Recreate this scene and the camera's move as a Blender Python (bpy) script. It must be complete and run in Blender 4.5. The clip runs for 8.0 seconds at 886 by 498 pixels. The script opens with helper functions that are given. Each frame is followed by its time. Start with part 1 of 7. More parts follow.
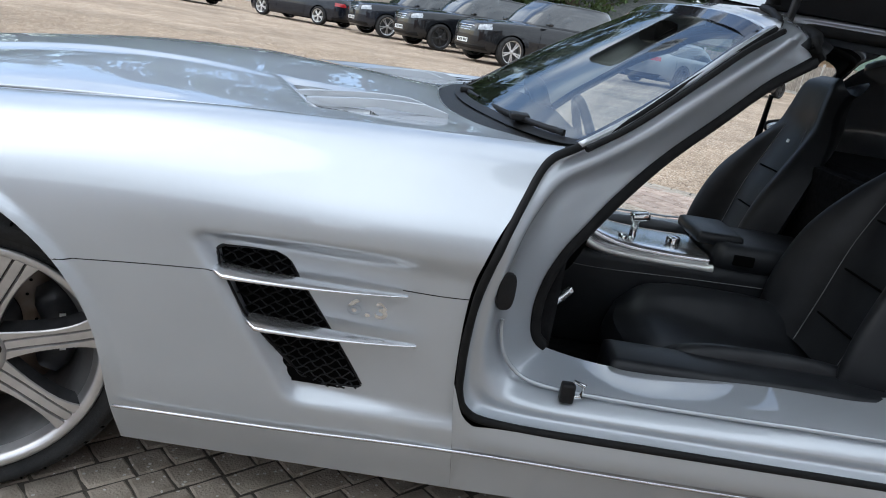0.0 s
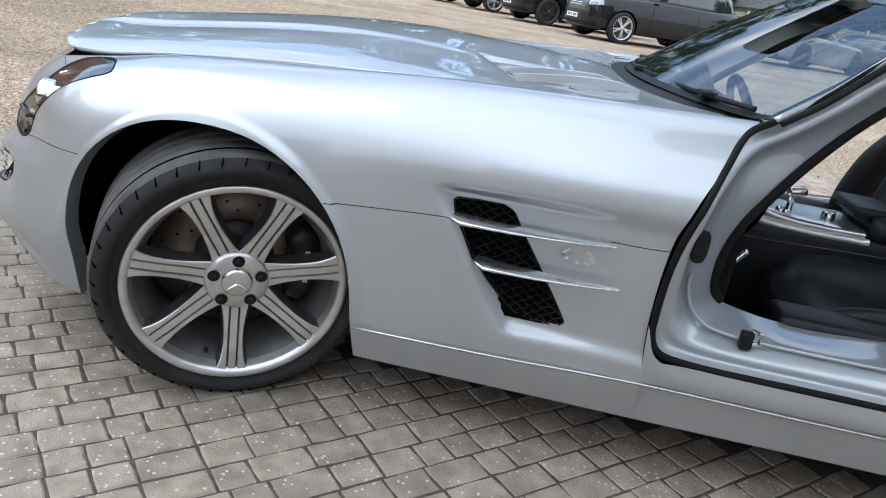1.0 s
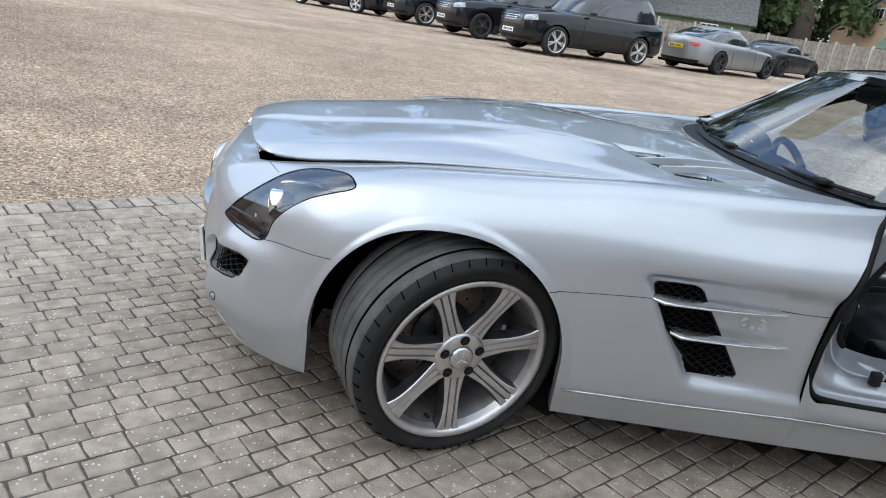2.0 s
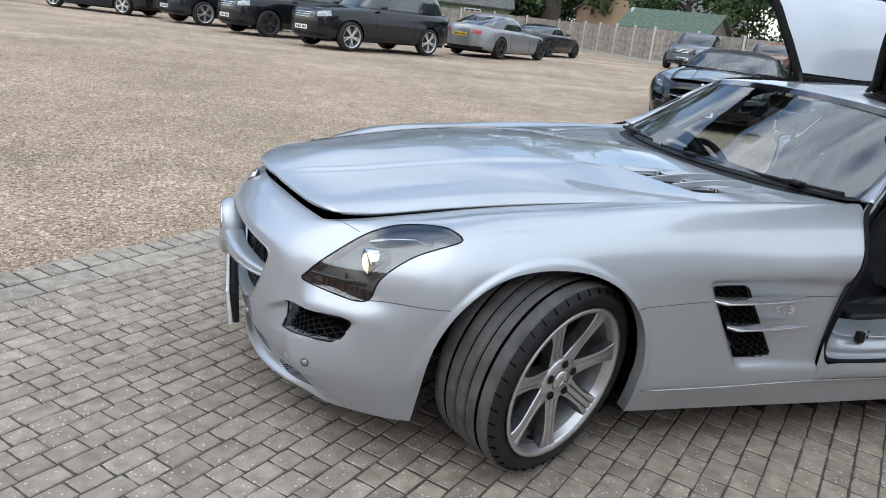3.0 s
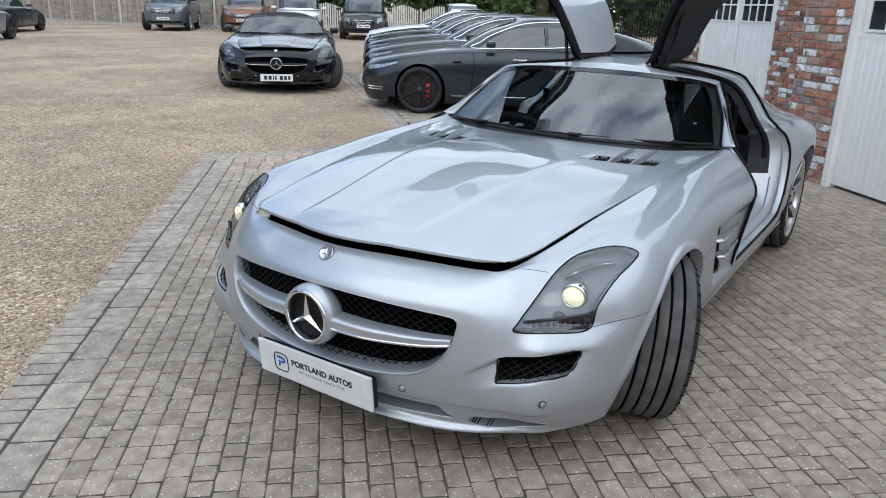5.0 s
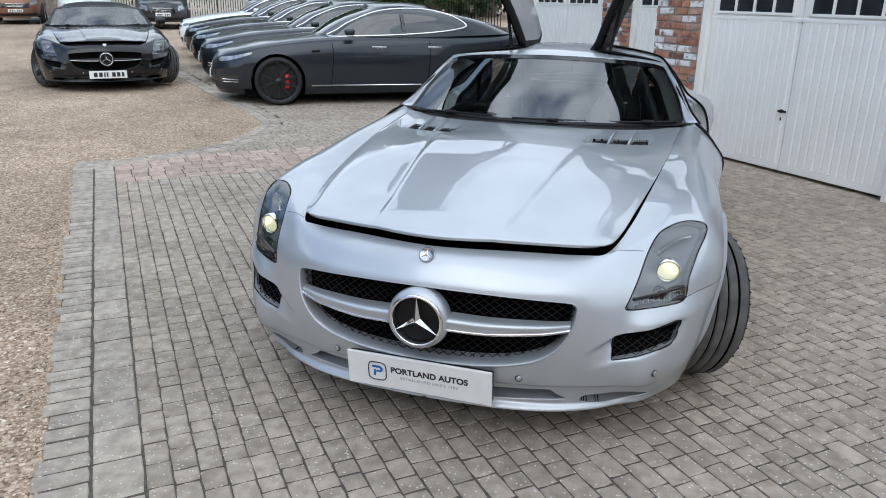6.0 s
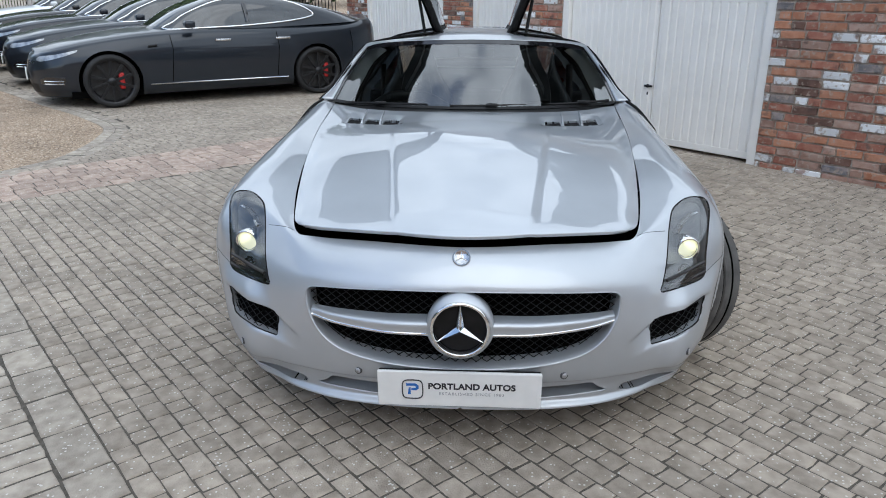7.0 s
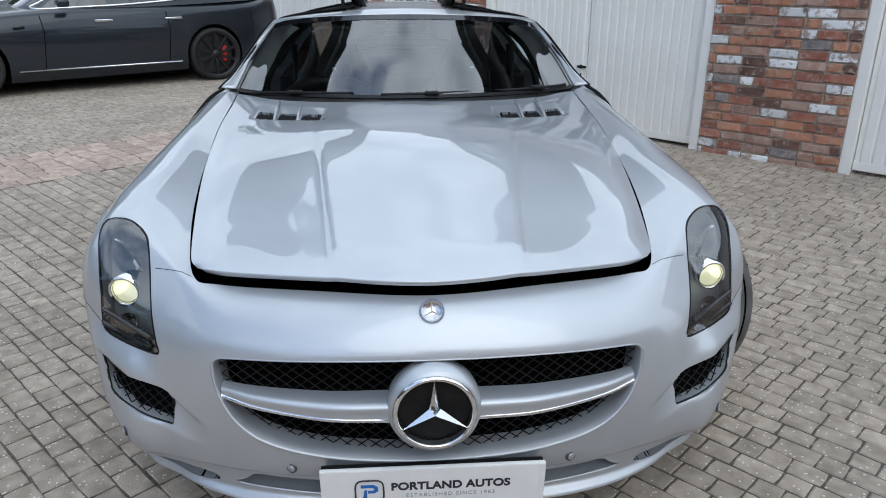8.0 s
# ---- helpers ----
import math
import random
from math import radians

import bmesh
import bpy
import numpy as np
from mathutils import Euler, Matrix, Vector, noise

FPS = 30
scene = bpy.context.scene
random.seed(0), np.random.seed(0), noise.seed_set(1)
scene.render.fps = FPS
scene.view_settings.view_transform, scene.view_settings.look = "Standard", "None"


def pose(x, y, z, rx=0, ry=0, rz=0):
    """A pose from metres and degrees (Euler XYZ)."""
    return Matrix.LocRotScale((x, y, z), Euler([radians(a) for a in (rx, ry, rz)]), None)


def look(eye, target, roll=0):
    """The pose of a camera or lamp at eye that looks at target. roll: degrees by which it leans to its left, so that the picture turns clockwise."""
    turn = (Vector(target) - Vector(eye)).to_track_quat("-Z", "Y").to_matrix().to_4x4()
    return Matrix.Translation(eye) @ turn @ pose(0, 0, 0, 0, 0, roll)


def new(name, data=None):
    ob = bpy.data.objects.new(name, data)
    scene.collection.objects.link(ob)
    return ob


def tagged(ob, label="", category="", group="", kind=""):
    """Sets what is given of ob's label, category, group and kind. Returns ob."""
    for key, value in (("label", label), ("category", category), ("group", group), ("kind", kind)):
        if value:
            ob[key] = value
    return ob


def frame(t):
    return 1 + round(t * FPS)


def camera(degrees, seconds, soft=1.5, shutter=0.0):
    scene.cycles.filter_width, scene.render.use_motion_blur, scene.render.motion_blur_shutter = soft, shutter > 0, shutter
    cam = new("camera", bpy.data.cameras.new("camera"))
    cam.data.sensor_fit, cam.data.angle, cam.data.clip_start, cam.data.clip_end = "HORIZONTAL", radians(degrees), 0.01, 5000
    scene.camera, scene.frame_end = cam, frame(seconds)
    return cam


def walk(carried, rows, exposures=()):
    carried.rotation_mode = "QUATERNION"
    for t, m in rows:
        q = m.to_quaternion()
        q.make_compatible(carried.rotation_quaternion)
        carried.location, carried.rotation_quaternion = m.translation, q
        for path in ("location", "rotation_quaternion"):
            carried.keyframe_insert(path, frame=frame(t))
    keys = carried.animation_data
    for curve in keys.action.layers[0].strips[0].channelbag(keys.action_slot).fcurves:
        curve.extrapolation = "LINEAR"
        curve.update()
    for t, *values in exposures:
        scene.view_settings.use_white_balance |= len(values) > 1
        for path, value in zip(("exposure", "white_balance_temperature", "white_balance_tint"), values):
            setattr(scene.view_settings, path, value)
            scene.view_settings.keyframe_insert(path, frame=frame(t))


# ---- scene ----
cam = camera(62.3, 8.0, soft=1.0)
PATH = [
    (0, (0.843, -2.169, 1.055), (0.873, -0.259, 0.464), 9.4),
    (0.5, (0.768, -2.303, 1.009), (0.622, -0.425, 0.336), 9.5),
    (1, (0.62, -2.429, 1.047), (0.42, -0.563, 0.356), 9.6),
    (1.5, (0.322, -2.567, 1.146), (0.178, -0.691, 0.469), 9.3),
    (2, (-0.098, -2.756, 1.238), (-0.096, -0.864, 0.59), 8.7),
    (2.2, (-0.259, -2.806, 1.281), (-0.17, -0.912, 0.647), 8.2),
    (3.3, (-1.25, -2.657, 1.339), (-0.486, -0.908, 0.741), 5.6),
    (3.5, (-1.43, -2.569, 1.366), (-0.534, -0.885, 0.767), 4.9),
    (4, (-1.862, -2.278, 1.397), (-0.714, -0.763, 0.775), 3.7),
    (4.5, (-2.273, -1.984, 1.444), (-0.893, -0.682, 0.812), 2.6),
    (4.7, (-2.432, -1.851, 1.476), (-0.962, -0.649, 0.848), 2.2),
    (5.8, (-3.03, -0.926, 1.502), (-1.256, -0.273, 0.849), 1.0),
    (6, (-3.087, -0.756, 1.513), (-1.287, -0.182, 0.856), 0.9),
    (6.5, (-3.096, -0.365, 1.509), (-1.245, -0.025, 0.832), -0.3),
    (7, (-3.029, -0.063, 1.49), (-1.152, 0.043, 0.807), -0.1),
    (7.5, (-2.821, 0.067, 1.442), (-0.947, -0.001, 0.746), -0.5),
    (8, (-2.371, 0.082, 1.41), (-0.512, -0.052, 0.685), 0.1),
]
walk(cam, [(t, look(eye, target, roll)) for t, eye, target, roll in PATH], exposures=[(0, 0.95, 6250, 8), (0.6, 1.1, 6200, 8), (1, 1.04, 6200, 8), (2, 0.88, 6250, 8), (3.5, 0.72, 6200, 8), (4.5, 0.62, 6150, 8), (6.5, 0.66, 6200, 8), (8, 0.58, 6150, 8)])

# ---- light ----
SUN_EL, SUN_AZ = radians(46), radians(258)
world = bpy.data.worlds.new("world")
scene.world = world
world.use_nodes = True
wn, wl = world.node_tree.nodes, world.node_tree.links
wn.clear()
w_out = wn.new("ShaderNodeOutputWorld")
w_bg = wn.new("ShaderNodeBackground")
w_bg.inputs["Strength"].default_value = 0.15
w_sky = wn.new("ShaderNodeTexSky")
w_sky.sky_type, w_sky.sun_disc = "NISHITA", False
w_sky.sun_elevation, w_sky.sun_rotation = SUN_EL, SUN_AZ
w_sky.air_density, w_sky.dust_density, w_sky.ozone_density = 1.0, 1.0, 1.5
w_tc = wn.new("ShaderNodeTexCoord")
w_map = wn.new("ShaderNodeMapping")
w_map.inputs["Scale"].default_value = (1.0, 1.7, 3.2)
w_map.inputs["Rotation"].default_value = (0.0, 0.0, 0.6)
w_noise = wn.new("ShaderNodeTexNoise")
w_noise.inputs["Scale"].default_value, w_noise.inputs["Detail"].default_value = 1.7, 7.0
w_noise.inputs["Roughness"].default_value = 0.55
w_ramp = wn.new("ShaderNodeValToRGB")
w_ramp.color_ramp.elements[0].position, w_ramp.color_ramp.elements[1].position = 0.45, 0.60
w_mix = wn.new("ShaderNodeMixRGB")
w_noise2 = wn.new("ShaderNodeTexNoise")
w_noise2.inputs["Scale"].default_value, w_noise2.inputs["Detail"].default_value = 4.0, 5.0
w_ramp2 = wn.new("ShaderNodeValToRGB")
w_ramp2.color_ramp.elements[0].position, w_ramp2.color_ramp.elements[1].position = 0.35, 0.65
w_ramp2.color_ramp.elements[0].color, w_ramp2.color_ramp.elements[1].color = (4.1, 4.5, 5.1, 1), (6.6, 7.1, 7.75, 1)
wl.new(w_map.outputs["Vector"], w_noise2.inputs["Vector"])
wl.new(w_noise2.outputs["Fac"], w_ramp2.inputs["Fac"])
wl.new(w_ramp2.outputs["Color"], w_mix.inputs["Color2"])
wl.new(w_tc.outputs["Generated"], w_map.inputs["Vector"])
wl.new(w_map.outputs["Vector"], w_noise.inputs["Vector"])
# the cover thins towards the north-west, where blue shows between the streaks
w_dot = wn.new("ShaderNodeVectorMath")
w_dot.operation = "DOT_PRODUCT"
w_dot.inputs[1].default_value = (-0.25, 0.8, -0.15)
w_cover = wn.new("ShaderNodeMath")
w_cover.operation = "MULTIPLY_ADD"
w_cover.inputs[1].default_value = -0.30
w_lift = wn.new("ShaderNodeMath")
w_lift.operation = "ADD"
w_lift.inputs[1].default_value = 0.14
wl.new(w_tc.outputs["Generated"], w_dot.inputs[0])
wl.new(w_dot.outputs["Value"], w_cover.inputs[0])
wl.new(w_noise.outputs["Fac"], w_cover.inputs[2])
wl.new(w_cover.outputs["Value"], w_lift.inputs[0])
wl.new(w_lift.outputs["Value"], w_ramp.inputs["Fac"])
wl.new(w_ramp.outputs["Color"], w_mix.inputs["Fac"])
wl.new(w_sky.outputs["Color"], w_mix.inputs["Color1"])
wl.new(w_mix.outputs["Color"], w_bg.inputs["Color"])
wl.new(w_bg.outputs["Background"], w_out.inputs["Surface"])
sun = new("sun", bpy.data.lights.new("sun", "SUN"))
sun.data.energy, sun.data.angle, sun.data.color = 0.6, radians(60), (1.0, 0.96, 0.9)
sun.matrix_world = look((0, 0, 30), (30 * math.cos(SUN_EL) * math.sin(SUN_AZ) * -1, -30 * math.cos(SUN_EL) * math.cos(SUN_AZ), 30 - 30 * math.sin(SUN_EL)))

# ---- materials ----
MATS = {}


def surf(name, c1, c2=None, scale=20.0, rough=0.6, metal=0.0, bump=0.0, fine=200.0, coat=0.0, spec=0.5, island=0.0, randobj=0.0, lo=0.35, hi=0.65, rough2=None, broad=0.0, broad_scale=0.5, place=False):
    """A principled material: two colours mixed by a two-scale noise, with bump."""
    if name in MATS:
        return MATS[name]
    m = bpy.data.materials.new(name)
    m.use_nodes = True
    n, l = m.node_tree.nodes, m.node_tree.links
    b = n["Principled BSDF"]
    c2 = c2 or c1
    tc = n.new("ShaderNodeTexCoord")
    no = n.new("ShaderNodeTexNoise")
    no.inputs["Scale"].default_value, no.inputs["Detail"].default_value = scale, 6.0
    where = n.new("ShaderNodeNewGeometry").outputs["Position"] if place else tc.outputs["Object"]
    l.new(where, no.inputs["Vector"])
    ramp = n.new("ShaderNodeValToRGB")
    ramp.color_ramp.elements[0].position, ramp.color_ramp.elements[1].position = lo, hi
    ramp.color_ramp.elements[0].color, ramp.color_ramp.elements[1].color = (*c1, 1), (*c2, 1)
    l.new(no.outputs["Fac"], ramp.inputs["Fac"])
    col = ramp.outputs["Color"]
    if island or randobj:
        hs = n.new("ShaderNodeHueSaturation")
        mr = n.new("ShaderNodeMapRange")
        if island:
            src = n.new("ShaderNodeNewGeometry").outputs["Random Per Island"]
        else:
            src = n.new("ShaderNodeObjectInfo").outputs["Random"]
        amount = island or randobj
        mr.inputs["To Min"].default_value, mr.inputs["To Max"].default_value = 1 - amount, 1 + amount
        l.new(src, mr.inputs["Value"])
        l.new(mr.outputs["Result"], hs.inputs["Value"])
        l.new(col, hs.inputs["Color"])
        col = hs.outputs["Color"]
    if broad:
        nb = n.new("ShaderNodeTexNoise")
        nb.inputs["Scale"].default_value, nb.inputs["Detail"].default_value = broad_scale, 4.0
        l.new(where, nb.inputs["Vector"])
        mb = n.new("ShaderNodeMapRange")
        mb.inputs["From Min"].default_value, mb.inputs["From Max"].default_value = 0.3, 0.7
        mb.inputs["To Min"].default_value, mb.inputs["To Max"].default_value = 1 - broad, 1 + broad
        l.new(nb.outputs["Fac"], mb.inputs["Value"])
        hb = n.new("ShaderNodeHueSaturation")
        l.new(mb.outputs["Result"], hb.inputs["Value"])
        l.new(col, hb.inputs["Color"])
        col = hb.outputs["Color"]
    l.new(col, b.inputs["Base Color"])
    b.inputs["Roughness"].default_value, b.inputs["Metallic"].default_value = rough, metal
    b.inputs["Specular IOR Level"].default_value = spec
    b.inputs["Coat Weight"].default_value, b.inputs["Coat Roughness"].default_value = coat, 0.03
    if rough2 is not None:
        mr2 = n.new("ShaderNodeMapRange")
        mr2.inputs["To Min"].default_value, mr2.inputs["To Max"].default_value = rough, rough2
        l.new(no.outputs["Fac"], mr2.inputs["Value"])
        l.new(mr2.outputs["Result"], b.inputs["Roughness"])
    if bump:
        nf = n.new("ShaderNodeTexNoise")
        nf.inputs["Scale"].default_value, nf.inputs["Detail"].default_value = fine, 5.0
        l.new(where, nf.inputs["Vector"])
        bp = n.new("ShaderNodeBump")
        bp.inputs["Strength"].default_value, bp.inputs["Distance"].default_value = bump, 0.01
        l.new(nf.outputs["Fac"], bp.inputs["Height"])
        l.new(bp.outputs["Normal"], b.inputs["Normal"])
    MATS[name] = m
    return m


def glass(name, tint, alpha_mix, rough=0.0):
    """Thin glass: mostly see-through tint with a fresnel gloss on it."""
    m = bpy.data.materials.new(name)
    m.use_nodes = True
    n, l = m.node_tree.nodes, m.node_tree.links
    n.clear()
    out = n.new("ShaderNodeOutputMaterial")
    mix = n.new("ShaderNodeMixShader")
    tr = n.new("ShaderNodeBsdfTransparent")
    tr.inputs["Color"].default_value = (*tint, 1)
    gl = n.new("ShaderNodeBsdfGlossy")
    gl.inputs["Roughness"].default_value = rough
    fr = n.new("ShaderNodeFresnel")
    fr.inputs["IOR"].default_value = alpha_mix
    l.new(fr.outputs["Fac"], mix.inputs["Fac"])
    l.new(tr.outputs["BSDF"], mix.inputs[1])
    l.new(gl.outputs["BSDF"], mix.inputs[2])
    l.new(mix.outputs["Shader"], out.inputs["Surface"])
    return m


def glow(name, colour, strength):
    m = bpy.data.materials.new(name)
    m.use_nodes = True
    b = m.node_tree.nodes["Principled BSDF"]
    b.inputs["Base Color"].default_value = (*colour, 1)
    b.inputs["Emission Color"].default_value, b.inputs["Emission Strength"].default_value = (*colour, 1), strength
    return m


PAINT = surf("silver paint", (0.485, 0.515, 0.55), (0.525, 0.555, 0.59), 3.0, 0.48, 0.66, coat=1.0)
PAINT.node_tree.nodes["Principled BSDF"].inputs["Coat IOR"].default_value = 1.65
PAINT.node_tree.nodes["Principled BSDF"].inputs["Specular Tint"].default_value = (0.3, 0.31, 0.33, 1)
PAINT.node_tree.nodes["Principled BSDF"].inputs["Coat Roughness"].default_value = 0.012
CHROME = surf("chrome", (0.82, 0.83, 0.84), None, 5, 0.08, 1.0)
SATIN = surf("satin alloy", (0.60, 0.60, 0.61), (0.68, 0.68, 0.69), 30, 0.25, 0.95)
RIM = surf("wheel alloy", (0.57, 0.56, 0.562), (0.66, 0.648, 0.65), 30, 0.28, 0.85, 0.02, 600)
# dark alloy of other wheels, also the shade painted on the coupe's spokes
RIM_DARK = surf("dark alloy and spoke shade", (0.05, 0.05, 0.053), (0.075, 0.075, 0.078), 30, 0.4, 0.6)
BARREL = surf("shaded barrel alloy", (0.20, 0.195, 0.195), (0.26, 0.255, 0.25), 30, 0.45, 0.7)
TYRE = surf("tyre rubber", (0.014, 0.014, 0.015), (0.026, 0.026, 0.026), 9, 0.75, 0, 0.25, 220, spec=0.35)
TREAD = surf("worn tread rubber", (0.075, 0.073, 0.072), (0.12, 0.117, 0.113), 14, 0.88, 0, 0.35, 150, spec=0.3)
BLACK = surf("black plastic", (0.007, 0.007, 0.0075), (0.012, 0.012, 0.013), 25, 0.5, 0, 0.1, 300, spec=0.25)
# glossless near-black that puts the shade of cavities, grooves and creases into colour
VOID = surf("cavity shade black", (0.004, 0.004, 0.004), None, 5, 0.95, spec=0.0)
SEAL = surf("rubber seal", (0.005, 0.005, 0.0055), (0.009, 0.009, 0.009), 40, 0.7, spec=0.2)
GLOSSBLACK = surf("gloss black", (0.01, 0.01, 0.012), None, 10, 0.12, 0, coat=1.0)
LEATHER = surf("black leather", (0.0075, 0.0085, 0.0105), (0.013, 0.0145, 0.0172), 14, 0.45, 0, 0.05, 600, spec=0.34)
CARPET = surf("black carpet", (0.008, 0.008, 0.009), (0.014, 0.014, 0.015), 60, 0.95, 0, 0.12, 500, spec=0.05)
DASHSKIN = surf("matt black dashboard skin", (0.010, 0.011, 0.0125), (0.015, 0.016, 0.018), 14, 0.75, spec=0.15)
STITCH = surf("grey stitching", (0.2, 0.2, 0.21), None, 50, 0.8)
DISC = surf("brake disc", (0.22, 0.17, 0.14), (0.34, 0.3, 0.27), 18, 0.45, 0.85, 0.05, 300)
CALIPER = surf("dark caliper", (0.06, 0.062, 0.068), (0.085, 0.088, 0.095), 20, 0.4, 0.5)
WHITE = surf("white plate", (0.78, 0.79, 0.78), (0.83, 0.83, 0.82), 20, 0.35)
INK = surf("dark ink", (0.02, 0.022, 0.03), None, 10, 0.5)
BLUE = surf("blue print", (0.02, 0.14, 0.48), None, 10, 0.5)
GREYINK = surf("grey print", (0.33, 0.34, 0.36), None, 10, 0.5)
RED = surf("red plastic", (0.45, 0.02, 0.02), None, 10, 0.35)
SCREEN = glass("windscreen glass", (0.62, 0.71, 0.70), 2.8)
CLEAR = glass("clear lens", (0.90, 0.93, 0.95), 2.3)
TINT = glass("side glass", (0.10, 0.12, 0.12), 1.5)
LAMPGLOW = glow("lit projector", (0.9, 0.86, 0.55), 0.45)
LAMPGREY = surf("lamp housing", (0.19, 0.205, 0.225), (0.30, 0.32, 0.345), 9, 0.3, 0.3)


# ---- mesh helpers ----
def part(name, bm, material, parent=None, label="", smooth=True):
    me = bpy.data.meshes.new(name)
    if smooth:
        for f in bm.faces:
            f.smooth = True
    bm.to_mesh(me)
    bm.free()
    for m in material if isinstance(material, (list, tuple)) else [material]:
        me.materials.append(m)
    ob = new(name, me)
    ob.parent = parent
    if label:
        tagged(ob, label)
    return ob


def thing(name, label, category, m=None, group="", kind=""):
    ob = new(name)
    ob.empty_display_size = 0.2
    if m is not None:
        ob.matrix_world = m
    return tagged(ob, label, category, group, kind)


def add_box(bm, x0, x1, y0, y1, z0, z1, bevel=0.0, m=None):
    r = bmesh.ops.create_cube(bm, size=1)
    vs = r["verts"]
    for v in vs:
        v.co = Vector(((x0 + x1) / 2 + v.co.x * (x1 - x0), (y0 + y1) / 2 + v.co.y * (y1 - y0), (z0 + z1) / 2 + v.co.z * (z1 - z0)))
    if bevel:
        es = list({e for v in vs for e in v.link_edges})
        rr = bmesh.ops.bevel(bm, geom=es, offset=bevel, segments=2, affect="EDGES", profile=0.6)
        vs = list({v for f in rr["faces"] for v in f.verts} | {v for v in vs if v.is_valid})
    if m is not None:
        bmesh.ops.transform(bm, matrix=m, verts=vs)
    return vs


def boxed(*a, **k):
    bm = bmesh.new()
    add_box(bm, *a, **k)
    return bm


def add_prism(bm, outline, depth, m=None, bevel=0.0):
    """A flat outline (list of 2d points, in x and y) given a depth in z."""
    vs = [bm.verts.new((x, y, 0)) for x, y in outline]
    f = bm.faces.new(vs)
    r = bmesh.ops.extrude_face_region(bm, geom=[f])
    top = [g for g in r["geom"] if isinstance(g, bmesh.types.BMVert)]
    for v in top:
        v.co.z += depth
    al = vs + top
    bmesh.ops.recalc_face_normals(bm, faces=list({f for v in al for f in v.link_faces}))
    if bevel:
        es = [e for e in {e for v in top for e in v.link_edges} if all(v in top for v in e.verts)]
        rr = bmesh.ops.bevel(bm, geom=es, offset=bevel, segments=2, affect="EDGES", profile=0.6)
        al = list({v for f in rr["faces"] for v in f.verts} | {v for v in al if v.is_valid})
    if m is not None:
        bmesh.ops.transform(bm, matrix=m, verts=al)
    return al


def lathe(bm, profile, n=48, m=None, close=False, arc=1.0):
    """Turns a profile of (radius, along) round the y axis."""
    rings = []
    for i in range(n if arc == 1.0 else n + 1):
        a = 2 * math.pi * arc * i / n
        rings.append([bm.verts.new((r * math.cos(a), h, r * math.sin(a))) for r, h in profile])
    k = len(rings)
    fs = []
    for i in range(k if arc == 1.0 else k - 1):
        a, b = rings[i], rings[(i + 1) % k]
        for j in range(len(profile) - (0 if close else 1)):
            j2 = (j + 1) % len(profile)
            fs.append(bm.faces.new((a[j], b[j], b[j2], a[j2])))
    vs = [v for r in rings for v in r]
    if m is not None:
        bmesh.ops.transform(bm, matrix=m, verts=vs)
    return vs


def spline(pts, n):
    """n points on a Catmull-Rom curve through pts, even in index. Curves that start or end on the middle line go on as their mirror image."""
    p = np.array(pts, float)
    first, last = 2 * p[0] - p[1], 2 * p[-1] - p[-2]
    if p.shape[1] == 3 and len(p) > 2:
        if abs(p[0, 1]) < 1e-9 and abs(p[1, 1]) > .05:
            first = p[1] * (1, -1, 1)
        if abs(p[-1, 1]) < 1e-9 and abs(p[-2, 1]) > .05:
            last = p[-2] * (1, -1, 1)
    p = np.vstack([first, p, last])
    s = np.linspace(0, len(pts) - 1, n)
    i = np.minimum(s.astype(int), len(pts) - 2)
    f = (s - i)[:, None]
    a, b, c, d = p[i], p[i + 1], p[i + 2], p[i + 3]
    return 0.5 * (2 * b + (c - a) * f + (2 * a - 5 * b + 4 * c - d) * f * f + (3 * b - a - 3 * c + d) * f ** 3)


def closed_spline(pts, n):
    p = list(pts)
    k = 3
    q = spline(p[-k:] + p + p[:k], (len(p) + 2 * k - 1) * n + 1)
    return q[k * n:(k + len(p)) * n]


def loft(rails, nu, nv):
    """A grid of points: along each rail nu points, across the rails nv."""
    a = np.array([spline(r, nu) for r in rails])
    return np.array([spline(a[:, i], nv) for i in range(nu)])


def grid_mesh(g, flip=False, bm=None, both=False):
    """Faces from a grid of (x, w, z). w counts outwards: the left side is y = -w. both: mirrored about the middle and welded."""
    bm = bm or bmesh.new()
    for side in ((-1, 1) if both else (-1,)):
        vs = [[bm.verts.new((p[0], side * p[1], p[2])) for p in row] for row in g]
        for i in range(len(vs) - 1):
            for j in range(len(vs[0]) - 1):
                q = (vs[i][j], vs[i + 1][j], vs[i + 1][j + 1], vs[i][j + 1])
                if (side == 1) != flip:
                    q = q[::-1]
                try:
                    bm.faces.new(q)
                except ValueError:
                    pass
    if both:
        bmesh.ops.remove_doubles(bm, verts=[v for v in bm.verts if abs(v.co.y) < 0.004], dist=0.006)
    bm.normal_update()
    return bm


def faced(bm, way):
    """Turns the faces so that they look along a direction."""
    bm.normal_update()
    w = Vector(way)
    back = [f for f in bm.faces if f.normal.dot(w) < 0]
    if back:
        bmesh.ops.reverse_faces(bm, faces=back)
    bm.normal_update()
    return bm


def mirrored(bm):
    b = bm.copy()
    for v in b.verts:
        v.co.y *= -1
    bmesh.ops.reverse_faces(b, faces=b.faces[:])
    b.normal_update()
    return b


def inside(poly, x, y):
    r = False
    n = len(poly)
    for i in range(n):
        x0, y0 = poly[i]
        x1, y1 = poly[(i + 1) % n]
        if (y0 > y) != (y1 > y) and x < (x1 - x0) * (y - y0) / (y1 - y0) + x0:
            r = not r
    return r


